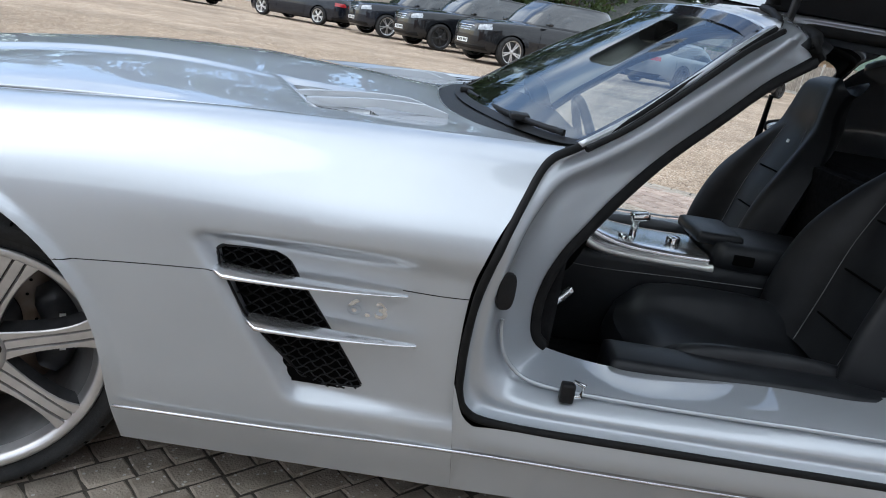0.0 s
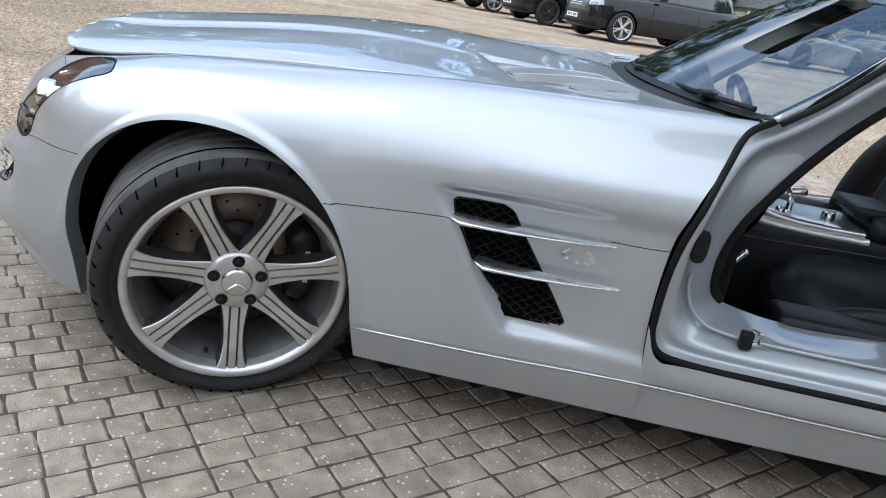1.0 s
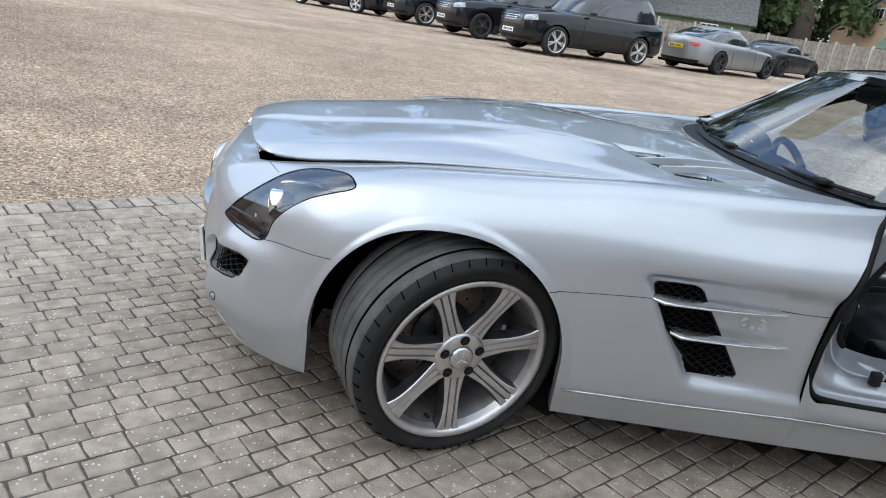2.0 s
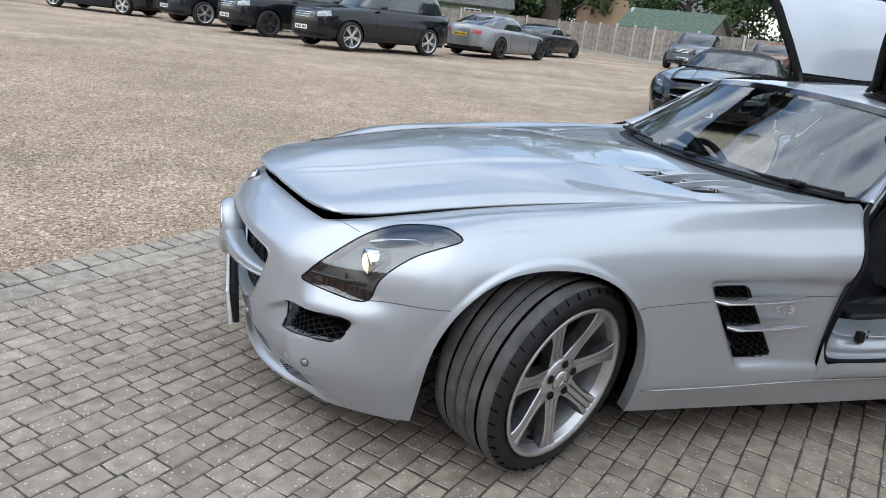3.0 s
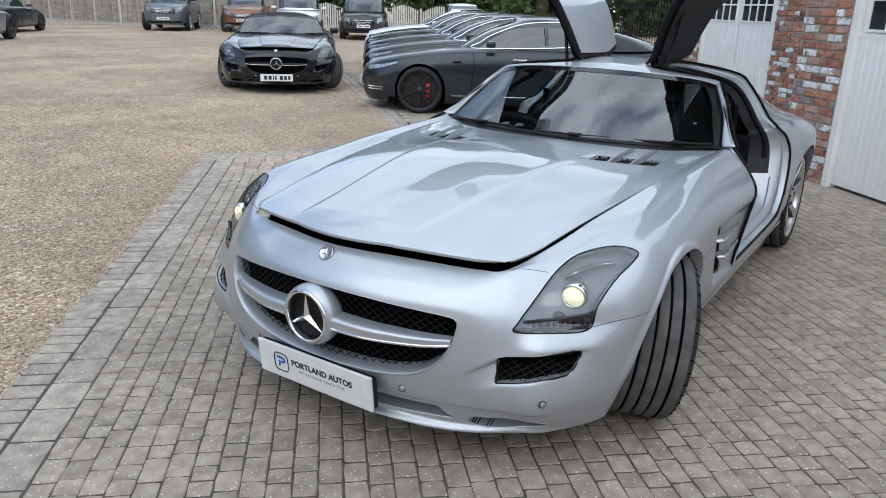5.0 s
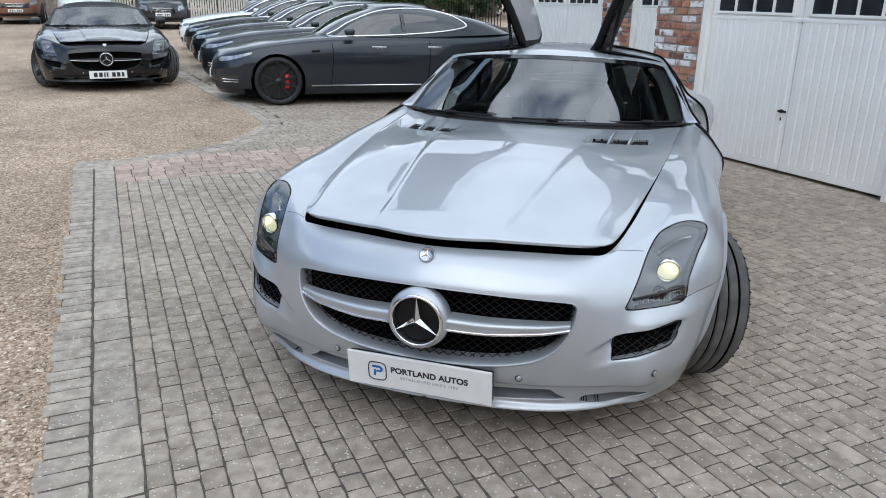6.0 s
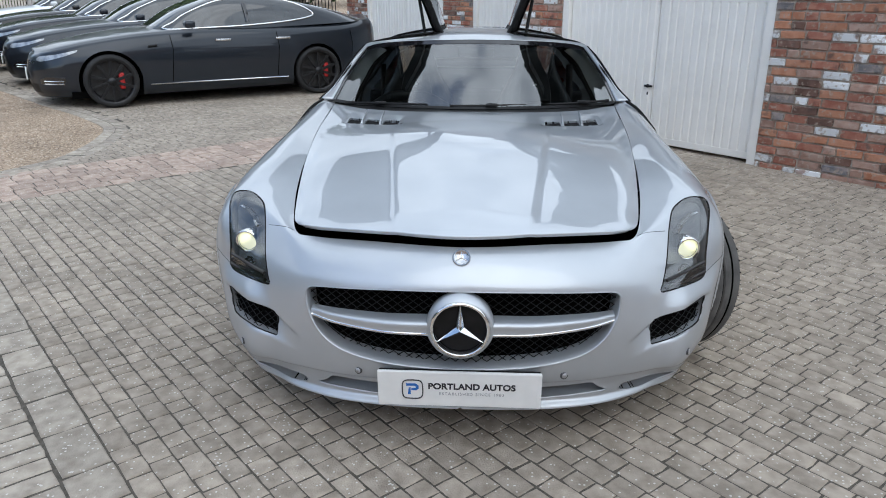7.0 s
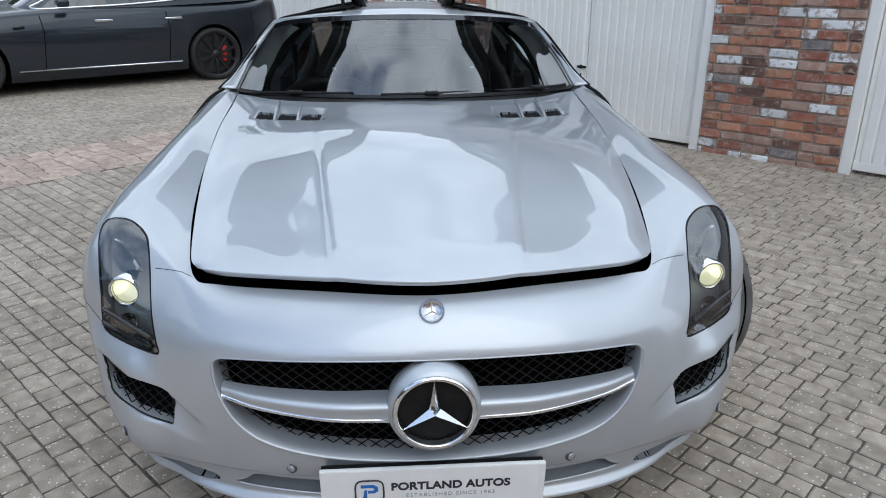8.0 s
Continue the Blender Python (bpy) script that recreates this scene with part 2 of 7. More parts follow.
def cut(bm, a, b, poly, wall=None, test=None, keep=True):
    """Cuts an outline, drawn in the directions a and b, out of a skin. Gives the piece that was inside. wall: a vector by which the hole's rim is drawn inwards."""
    a, b = Vector(a), Vector(b)
    poly = [(float(p[0]), float(p[1])) for p in poly]
    xs, ys = [p[0] for p in poly], [p[1] for p in poly]
    lo, hi = (min(xs) - 0.05, min(ys) - 0.05), (max(xs) + 0.05, max(ys) + 0.05)
    state, flat = {}, {}
    for v in bm.verts:
        if test and not test(v.co):
            state[v] = -1
            continue
        p = (v.co.dot(a), v.co.dot(b))
        flat[v] = p
        state[v] = 1 if lo[0] < p[0] < hi[0] and lo[1] < p[1] < hi[1] and inside(poly, *p) else 0
    for e in bm.edges:
        v, w = e.verts
        if {state[v], state[w]} == {0, 1}:
            p, q = flat[v], flat[w]
            si, so = (0.0, 1.0)
            f0 = state[v]
            for _ in range(12):
                mid = (si + so) / 2
                s = inside(poly, p[0] + (q[0] - p[0]) * mid, p[1] + (q[1] - p[1]) * mid)
                if bool(s) == bool(f0):
                    si = mid
                else:
                    so = mid
            co = v.co.lerp(w.co, si)
            t = v if si < 0.5 else w
            t.co = co
            state[t] = 2
            flat[t] = (co.dot(a), co.dot(b))
    for f in list(bm.faces):
        st = [state[v] for v in f.verts]
        if 0 in st and 1 in st:
            on = [v for v in f.verts if state[v] == 2]
            if len(on) == 2:
                try:
                    bmesh.utils.face_split(f, on[0], on[1])
                except ValueError:
                    pass
    gone = [f for f in bm.faces if all(state[v] in (1, 2) for v in f.verts) and any(state[v] == 1 for v in f.verts)]
    gone += [f for f in bm.faces if all(state[v] == 2 for v in f.verts) and inside(poly, f.calc_center_median().dot(a), f.calc_center_median().dot(b))]
    gone = list(set(gone))
    gs = set(gone)
    rim = [e for f in gone for e in f.edges if any(g not in gs for g in e.link_faces)]
    piece = bmesh.new()
    m = {}
    for f in gone if keep else ():
        for v in f.verts:
            if v not in m:
                m[v] = piece.verts.new(v.co)
        piece.faces.new([m[v] for v in f.verts])
    piece.normal_update()
    pts = [(e.verts[0], e.verts[1]) for e in set(rim)]
    bmesh.ops.delete(bm, geom=gone, context="FACES_ONLY")
    if wall is not None:
        wv = Vector(wall)
        cp = {}
        for v, w in pts:
            for k in (v, w):
                if k not in cp:
                    cp[k] = bm.verts.new(k.co + wv)
            bm.faces.new((v, w, cp[w], cp[v]))
        for v, w in pts:
            e = bm.edges.get((v, w))
            if e:
                e.smooth = False
    loose = [v for v in bm.verts if not v.link_faces]
    bmesh.ops.delete(bm, geom=loose, context="VERTS")
    bm.normal_update()
    return piece


def tube(bm, pts, r, n=6, closed=False, taper=None, flat=1.0):
    """A round bar through pts."""
    p = [Vector(q) for q in pts]
    rings = []
    up = Vector((0.01, 0.02, 1))
    for i, q in enumerate(p):
        if closed:
            d = p[(i + 1) % len(p)] - p[i - 1]
        else:
            d = p[min(i + 1, len(p) - 1)] - p[max(i - 1, 0)]
        d.normalize()
        s = d.cross(up)
        if s.length < 0.1:
            s = d.cross(Vector((1, 0, 0)))
        s.normalize()
        u = s.cross(d)
        rr = r if taper is None else r * taper(i / max(1, len(p) - 1))
        rings.append([bm.verts.new(q + rr * (math.cos(2 * math.pi * k / n) * s + flat * math.sin(2 * math.pi * k / n) * u)) for k in range(n)])
    for i in range(len(rings) - (0 if closed else 1)):
        a, b = rings[i], rings[(i + 1) % len(rings)]
        for k in range(n):
            bm.faces.new((a[k], a[(k + 1) % n], b[(k + 1) % n], b[k]))
    if not closed:
        bm.faces.new(rings[0])
        bm.faces.new(rings[-1][::-1])
    return bm


def tubed(pts, r, n=6, closed=False, taper=None, flat=1.0):
    return tube(bmesh.new(), pts, r, n, closed, taper, flat)


def left(pts):
    return [(p[0], -p[1], p[2]) for p in pts]


def right(pts):
    return [(p[0], p[1], p[2]) for p in pts]


def letters(name, text, size, depth, material, m, parent, spacing=1.0, offset=0.0):
    cu = bpy.data.curves.new(name, "FONT")
    cu.body, cu.size, cu.extrude, cu.align_x, cu.align_y, cu.space_character = text, size, depth, "CENTER", "CENTER", spacing
    cu.offset = offset
    tmp = bpy.data.objects.new("tmp", cu)
    scene.collection.objects.link(tmp)
    me = bpy.data.meshes.new_from_object(tmp.evaluated_get(bpy.context.evaluated_depsgraph_get()))
    bpy.data.objects.remove(tmp)
    me.materials.clear()
    me.materials.append(material)
    ob = new(name, me)
    ob.parent = parent
    ob.matrix_basis = m
    return ob


def gz(x, y):
    """Height of the yard: level by the car, rising gently across the gravel."""
    t = min(1.0, max(0.0, (y - 3.4) / 12.0))
    return 0.13 * t * t * (3 - 2 * t)

# ---- ground ----
E_D = Vector((3.75, 3.38)).normalized()
E_N = Vector((-E_D.y, E_D.x))


def pebble_mat(name, size, tones, broad):
    """Gravel: stones of several tones side by side, with relief, over broad pale and dark patches."""
    m = bpy.data.materials.new(name)
    m.use_nodes = True
    n, l = m.node_tree.nodes, m.node_tree.links
    b = n["Principled BSDF"]
    geo = n.new("ShaderNodeNewGeometry")
    vo = n.new("ShaderNodeTexVoronoi")
    vo.inputs["Scale"].default_value = 1 / size
    l.new(geo.outputs["Position"], vo.inputs["Vector"])
    sep = n.new("ShaderNodeSeparateColor")
    l.new(vo.outputs["Color"], sep.inputs["Color"])
    ramp = n.new("ShaderNodeValToRGB")
    while len(ramp.color_ramp.elements) < len(tones):
        ramp.color_ramp.elements.new(0.5)
    for k, (p, c) in enumerate(tones):
        ramp.color_ramp.elements[k].position, ramp.color_ramp.elements[k].color = p, (*c, 1)
    l.new(sep.outputs["Red"], ramp.inputs["Fac"])
    col = ramp.outputs["Color"]
    for scale, amount, stretch in ((2.6, broad * .8, (1, 1, 1)), (0.33, broad, (1, 1, 1)), (0.25, broad * .8, (0.35, 2.2, 1))):
        mp = n.new("ShaderNodeMapping")
        mp.inputs["Scale"].default_value = stretch
        mp.inputs["Rotation"].default_value = (0, 0, 0.5)
        l.new(geo.outputs["Position"], mp.inputs["Vector"])
        no = n.new("ShaderNodeTexNoise")
        no.inputs["Scale"].default_value, no.inputs["Detail"].default_value = scale, 6.0
        l.new(mp.outputs["Vector"], no.inputs["Vector"])
        mr = n.new("ShaderNodeMapRange")
        mr.inputs["From Min"].default_value, mr.inputs["From Max"].default_value = 0.32, 0.68
        mr.inputs["To Min"].default_value, mr.inputs["To Max"].default_value = 1 - amount, 1 + amount
        l.new(no.outputs["Fac"], mr.inputs["Value"])
        hs = n.new("ShaderNodeHueSaturation")
        l.new(mr.outputs["Result"], hs.inputs["Value"])
        l.new(col, hs.inputs["Color"])
        col = hs.outputs["Color"]
    l.new(col, b.inputs["Base Color"])
    b.inputs["Roughness"].default_value, b.inputs["Specular IOR Level"].default_value = 0.92, 0.25
    inv = n.new("ShaderNodeMath")
    inv.operation = "SUBTRACT"
    inv.inputs[0].default_value = 1.0
    l.new(vo.outputs["Distance"], inv.inputs[1])
    bp = n.new("ShaderNodeBump")
    bp.inputs["Strength"].default_value, bp.inputs["Distance"].default_value = 1.0, size * .55
    l.new(inv.outputs["Value"], bp.inputs["Height"])
    l.new(bp.outputs["Normal"], b.inputs["Normal"])
    return m


GRAVEL = pebble_mat("gravel", 0.015, [(0.0, (0.16, 0.11, 0.078)), (0.3, (0.32, 0.235, 0.165)), (0.65, (0.44, 0.335, 0.245)), (0.9, (0.55, 0.44, 0.335)), (1.0, (0.72, 0.64, 0.54))], 0.17)
bm = bmesh.new()
xs = sorted(set([-900, -300, -90, -40, 60, 120, 300, 900] + list(range(-24, 44, 2))))
ys = sorted(set([-900, -300, -90, -40, -20, 60, 120, 300, 900] + [k * .8 for k in range(-10, 40)] + [34, 40, 48]))
vv = [[bm.verts.new((x, y, gz(x, y) - .012)) for y in ys] for x in xs]
for i in range(len(xs) - 1):
    for j in range(len(ys) - 1):
        bm.faces.new((vv[i][j], vv[i + 1][j], vv[i + 1][j + 1], vv[i][j + 1]))
ground = part("ground", bm, GRAVEL)
tagged(ground, "pale brown gravel yard", "ground", kind="structure")

from mathutils.bvhtree import BVHTree

# ---- the silver gullwing coupe ----
car = thing("sports_car", "silver gullwing sports coupe with both doors raised and bonnet ajar", "car")

RINGS = [
    [(-.848, 0, .703), (-.79, .28, .697), (-.715, .50, .685), (-.665, .578, .69), (-.45, .632, .728), (-.2, .668, .77), (.1, .70, .803), (.4, .728, .83), (.75, .752, .848), (1.06, .775, .858)],
    [(-.89, 0, .68), (-.85, .28, .67), (-.775, .50, .655), (-.62, .655, .695), (-.42, .765, .742), (-.2, .795, .785), (.1, .81, .812), (.4, .815, .838), (.75, .82, .855), (1.055, .82, .868)],
    [(-.935, 0, .635), (-.90, .28, .625), (-.825, .50, .61), (-.69, .685, .607), (-.43, .86, .715), (-.2, .88, .765), (.1, .885, .787), (.4, .88, .81), (.75, .885, .826), (1.02, .885, .842)],
    [(-.957, 0, .59), (-.925, .28, .58), (-.85, .50, .565), (-.74, .675, .545), (-.46, .915, .645), (-.2, .94, .715), (.1, .945, .738), (.4, .937, .755), (.75, .942, .77), (.985, .945, .785)],
    [(-.962, 0, .50), (-.935, .28, .49), (-.87, .50, .475), (-.76, .68, .475), (-.47, .935, .555), (-.2, .972, .66), (.1, .972, .67), (.4, .968, .685), (.75, .985, .70), (.945, .993, .71)],
    [(-.955, 0, .40), (-.93, .28, .395), (-.875, .50, .385), (-.765, .70, .40), (-.475, .93, .45), (-.2, .975, .56), (.1, .975, .57), (.4, .962, .58), (.75, .972, .60), (.922, .985, .605)],
    [(-.935, 0, .31), (-.918, .28, .30), (-.865, .50, .295), (-.75, .735, .305), (-.465, .915, .32), (-.2, .955, .40), (.1, .955, .41), (.4, .945, .42), (.75, .95, .43), (.922, .962, .44)],
    [(-.915, 0, .235), (-.90, .28, .23), (-.85, .50, .225), (-.735, .715, .228), (-.45, .888, .228), (-.2, .93, .28), (.1, .93, .28), (.4, .925, .265), (.75, .93, .275), (.94, .94, .285)],
    [(-.912, 0, .152), (-.897, .28, .152), (-.838, .50, .152), (-.71, .68, .152), (-.44, .862, .152), (-.2, .88, .155), (.1, .88, .155), (.4, .88, .155), (.75, .885, .158), (.955, .89, .16)],
]
skin_grid = loft(RINGS, 260, 124)


def ease(t):
    t = min(1.0, max(0.0, t))
    return t * t * (3 - 2 * t)


# hollows pressed into the skin: the scoop round the side vents and the channel of the front intakes
for i in range(skin_grid.shape[0]):
    for j in range(skin_grid.shape[1]):
        x, w, z = skin_grid[i, j]
        if w > .7 and .25 < z < .78:
            # raised flange round the wheel arch
            away = math.hypot((x + .082) / .352, (z - .29) / .388)
            skin_grid[i, j, 1] += .010 * (1 - ease((away - 1.05) / .03)) * ease((z - .26) / .12)
        if x > .3 and z < .72:
            crease = .652 + (x - .44) * .062
            front = .426 + max(0, .632 - z) * .62
            d = .030 * ease((x - front) / .030) * ease((crease - z) / (.030 + .06 * max(0, x - .5))) * ease((z - .322) / .03) * (1 - .55 * ease((x - .62) / .3))
            skin_grid[i, j, 1] -= d
        elif x < -.4 and z < .56:
            skin_grid[i, j, 0] -= .042 * ease((w - .64) / .12) * ease((.96 - w) / .10) * ease((.55 - z) / .08)
            upper = .474 - max(0, .634 - w) * .62 - max(0, .838 - max(w, .634)) * .14
            lower = .390 - max(0, .82 - max(w, .64)) * .22 - max(0, .64 - w) * .30
            deep = ease((w - .53) / .11) * ease((.87 - w) / .06)
            ramp = max(0, min(1, (z - lower) / max(.02, upper - lower)))
            skin_grid[i, j, 0] += .038 * deep * ramp ** .8 * ease((upper - z) / .014)
            lip = .022 * ease((.262 - z) / .02) * ease((z - .155) / .02) * ease((.80 - w) / .1)
            skin_grid[i, j, 0] += lip
skin = grid_mesh(skin_grid, both=True)
whole = BVHTree.FromBMesh(skin)


def on_skin(point, way):
    """Where a ray first meets the uncut front skin."""
    hit = whole.ray_cast(Vector(point), Vector(way))[0]
    return hit if hit is not None else whole.find_nearest(Vector(point))[0]


def near_skin(pts, lift=0.0):
    out = []
    for p in pts:
        loc, nrm, _, _ = whole.find_nearest(Vector(p))
        if nrm.dot(loc - Vector((.2, 0, .4))) < 0:
            nrm = -nrm
        out.append(loc + nrm * lift)
    return out



def on_left(co):
    return co.y < 0


def on_right(co):
    return co.y > 0


AX, AY, AZ = (1, 0, 0), (0, 1, 0), (0, 0, 1)
# wheel arches, an upright oval over each front wheel
ARCH = [(-.082 + .352 * math.copysign(abs(math.cos(a)) ** .9, math.cos(a)), .29 + .388 * math.copysign(abs(math.sin(a)) ** .9, math.sin(a))) for a in np.linspace(0, math.pi, 40)] + [(-.45, .0), (.29, .0)]
for s, side in ((-1, on_left), (1, on_right)):
    cut(skin, AX, AZ, ARCH, wall=(0, -s * .05, 0), test=lambda co, k=side: k(co) and abs(co.y) > .5 and co.x > -.6, keep=False)

# grille mouth
GRILLE = [(0, .597), (.16, .593), (.32, .583), (.47, .568), (.507, .555), (.513, .53), (.50, .47), (.455, .40), (.38, .352), (.25, .322), (.10, .31), (0, .308)]
GRILLE = GRILLE + [(-x, z) for x, z in GRILLE[-2:0:-1]]
GRILLE = closed_spline(GRILLE, 5)
cut(skin, AY, AZ, GRILLE, wall=(.09, 0, 0), test=lambda co: co.x < -.55, keep=False)
# side air intakes
FOG = closed_spline([(.640, .448), (.70, .456), (.80, .467), (.838, .469), (.834, .43), (.822, .397), (.80, .389), (.72, .373), (.645, .359), (.628, .366), (.628, .435)], 4)
for s, side in ((-1, on_left), (1, on_right)):
    cut(skin, AY, AZ, [(s * p[0], p[1]) for p in FOG], wall=(.07, -s * .04, 0), test=lambda co, k=side: k(co) and co.x < -.45, keep=False)
# lower slots
SLOT = closed_spline([(.015, .222), (.22, .226), (.37, .232), (.435, .234), (.46, .215), (.49, .192), (.40, .187), (.25, .180), (.015, .174)], 4)
SLOT2 = closed_spline([(.545, .207), (.60, .215), (.69, .219), (.74, .211), (.768, .195), (.74, .184), (.69, .174), (.63, .168), (.56, .172), (.535, .184)], 4)
for s, side in ((-1, on_left), (1, on_right)):
    for sl in (SLOT, SLOT2):
        cut(skin, AY, AZ, [(s * p[0], p[1]) for p in sl], wall=(.10, -s * .02, .012), test=lambda co, k=side: k(co) and co.x < -.4, keep=False)
# headlights, seen along a slanting axis
LAMP = [(-.345, .888, .727), (-.362, .824, .736), (-.411, .776, .734), (-.489, .728, .718), (-.577, .70, .68), (-.667, .680, .613), (-.745, .664, .552), (-.758, .665, .527), (-.68, .79, .532), (-.612, .858, .543), (-.578, .865, .613), (-.486, .876, .673), (-.403, .889, .703)]
lens = {}
for s, side in ((-1, on_left), (1, on_right)):
    nrm = Vector((-.62, s * .55, .56)).normalized()
    la = Vector((s * .6, .66, 0)).normalized()
    lb = nrm.cross(la)
    poly = [(Vector((p[0], s * p[1], p[2])).dot(la), Vector((p[0], s * p[1], p[2])).dot(lb)) for p in closed_spline(LAMP, 4)]
    lens[s] = cut(skin, la, lb, poly, wall=nrm * -.012, test=lambda co, k=side: k(co) and co.x < -.28 and co.z > .45)
# side vents behind the wheel
VENTS = [[(.466, .609), (.476, .617), (.52, .621), (.574, .623), (.597, .612), (.609, .592), (.621, .573), (.652, .528), (.683, .483), (.717, .431), (.751, .379), (.750, .370), (.736, .366), (.672, .366), (.627, .383), (.581, .426), (.552, .458), (.524, .490), (.494, .545), (.471, .585)]]
for s, side in ((-1, on_left), (1, on_right)):
    for v in VENTS:
        cut(skin, AX, AZ, v, wall=(0, -s * .03, 0), test=lambda co, k=side: k(co) and co.x > .3 and abs(co.y) > .9, keep=False)


for s in (-1, 1):
    out = [on_skin((-2, s * a, b), (1, 0, 0)).x for a, b in FOG]
    out = [sum(out[(k + o) % len(out)] for o in range(-2, 3)) / 5 for k in range(len(out))]
    part("intake_lip", tubed([(x + .004, s * a, b) for (a, b), x in zip(FOG[:, :2], out)], .003, 6, closed=True), BLACK, car)
    for sl in (SLOT, SLOT2):
        part("slot_lip", tubed([on_skin((-2, s * a, b), (1, 0, 0)) + Vector((.003, 0, 0)) for a, b in sl], .004, 6, closed=True), PAINT, car)
    for v in VENTS:
        dense = [(v[k][0] * (1 - f) + v[(k + 1) % len(v)][0] * f, v[k][1] * (1 - f) + v[(k + 1) % len(v)][1] * f) for k in range(len(v)) for f in (0, .25, .5, .75)]
        out = [abs(on_skin((a, s * 2, b), (0, -s, 0)).y) for a, b in dense]
        out = [sum(out[(k + o) % len(out)] for o in range(-6, 7)) / 13 for k in range(len(out))]
        part("vent_frame", tubed([(a, s * (y - .003), b) for (a, b), y in zip(dense, out)], .0036, 6, closed=True), BLACK, car)
rows = []
for t, depth in ((0, .004), (.12, -.004), (.3, .0), (.6, .022), (1, .055)):
    ring = []
    for p in GRILLE:
        a, b = p[0], p[1]
        c = on_skin((-2, a * .992, .447 + (b - .447) * .985), (1, 0, 0))
        ring.append((c.x + depth, a * (1 - .05 * t), b + (.447 - b) * (.20 if b < .447 else .07) * t))
    rows.append(ring + ring[:1])
bm = bmesh.new()
vs = [[bm.verts.new(q) for q in ring[:-1]] for ring in rows]
for i in range(len(vs) - 1):
    for j in range(len(vs[0])):
        k = (j + 1) % len(vs[0])
        bm.faces.new((vs[i][j], vs[i][k], vs[i + 1][k], vs[i + 1][j]))
bmesh.ops.recalc_face_normals(bm, faces=bm.faces[:])
part("grille_surround", bm, PAINT, car)


def split(bm, test):
    """Takes the faces whose middle passes the test out of bm."""
    out = bm.copy()
    bmesh.ops.delete(out, geom=[f for f in out.faces if not test(f.calc_center_median())], context="FACES")
    bmesh.ops.delete(bm, geom=[f for f in bm.faces if test(f.calc_center_median())], context="FACES")
    return out


def is_fender(c):
    w = abs(c.y)
    if c.x > -.2:
        return True
    return c.z > .548 and w > .585 and c.x > -.70 and w > .55 - (c.x + .66) * .25


fl = split(skin, lambda c: is_fender(c) and c.y < 0)
fr = split(skin, lambda c: is_fender(c) and c.y > 0)
part("front_fender", fl, PAINT, car)
part("front_fender", fr, PAINT, car)
part("front_bumper", skin, PAINT, car)
SEAMS = [
    [(-.612, .862, .545), (-.50, .925, .548), (-.382, .966, .55)],
    [(-.668, .582, .691), (-.63, .64, .69), (-.60, .688, .685)],
    [(.185, .978, .555), (.33, .968, .566), (.47, .968, .576)],
    [(.80, .985, .588), (.86, .987, .592), (.92, .988, .598)],
]
for sd in (left, right):
    for k in SEAMS:
        part("panel_gap", tubed(near_skin(sd(spline(k, 24)), -.0006), .0013, 5), SEAL, car)

# bonnet, raised a little at its front edge
HOOD = [
    [(-.866, 0, .745), (-.815, .25, .741), (-.745, .46, .729), (-.70, .535, .720), (-.668, .566, .712)],
    [(-.80, 0, .765), (-.76, .22, .757), (-.70, .42, .742), (-.66, .53, .733), (-.63, .588, .718)],
    [(-.60, 0, .793), (-.578, .234, .778), (-.55, .42, .765), (-.53, .55, .750), (-.52, .612, .727)],
    [(-.35, 0, .829), (-.345, .259, .813), (-.34, .45, .798), (-.335, .58, .780), (-.33, .642, .758)],
    [(-.09, 0, .861), (-.088, .284, .848), (-.08, .48, .832), (-.075, .61, .812), (-.07, .678, .791)],
    [(.2, 0, .880), (.2, .30, .868), (.2, .50, .847), (.2, .64, .831), (.2, .708, .815)],
    [(.5, 0, .880), (.5, .32, .860), (.5, .53, .846), (.5, .67, .840), (.5, .734, .836)],
    [(.70, 0, .870), (.73, .34, .856), (.80, .55, .850), (.82, .69, .850), (.82, .752, .849)],
    [(.79, 0, .862), (.82, .34, .856), (.90, .58, .855), (1.0, .70, .857), (1.04, .77, .859)],
]
hg = loft(HOOD, 110, 150)
# two raised lines along the bonnet
for i in range(hg.shape[0]):
    for j in range(hg.shape[1]):
        x, w, z = hg[i, j]
        line = .205 + .12 * (x + .87)
        fade = min(1, max(0, (x + .84) / .12)) * min(1, max(0, (.45 - x) / .5))
        hg[i, j, 2] += .010 * fade * (1 / (1 + math.exp((w - line - .012) / .0045)))
# sunken outlets near the windscreen, each a ramp that runs out to the rear


def vent_front(w):
    return .437 + (w - .35) * .50


for i in range(hg.shape[0]):
    for j in range(hg.shape[1]):
        x, w, z = hg[i, j]
        f = (x - vent_front(w)) / .25
        if -.1 < f < 1 and .33 < w < .645:
            side = min(1, max(0, (w - .332) / .018), max(0, (.643 - w) / .018))
            hg[i, j, 2] -= .012 * side * (1 - max(0, f)) * min(1, (f + .1) / .08)
hood = grid_mesh(hg, both=True)
for s in (-1, 1):
    for k in range(3):
        w0, w1 = .352 + .0945 * k, .352 + .0945 * k + .081
        q = [(vent_front(w0) + .004, w0), (vent_front(w0) + .125, w0), (vent_front(w1) + .125, w1), (vent_front(w1) + .004, w1)]
        cut(hood, AX, AY, [(x, s * y) for x, y in q], wall=(0, 0, -.025), test=lambda co, k=s: co.y * k > 0, keep=False)
if sum(f.normal.z for f in hood.faces) < 0:
    bmesh.ops.reverse_faces(hood, faces=hood.faces[:])
bonnet = part("bonnet", hood, PAINT, car)
sol = bonnet.modifiers.new("solid", "SOLIDIFY")
sol.thickness, sol.offset = .012, -1

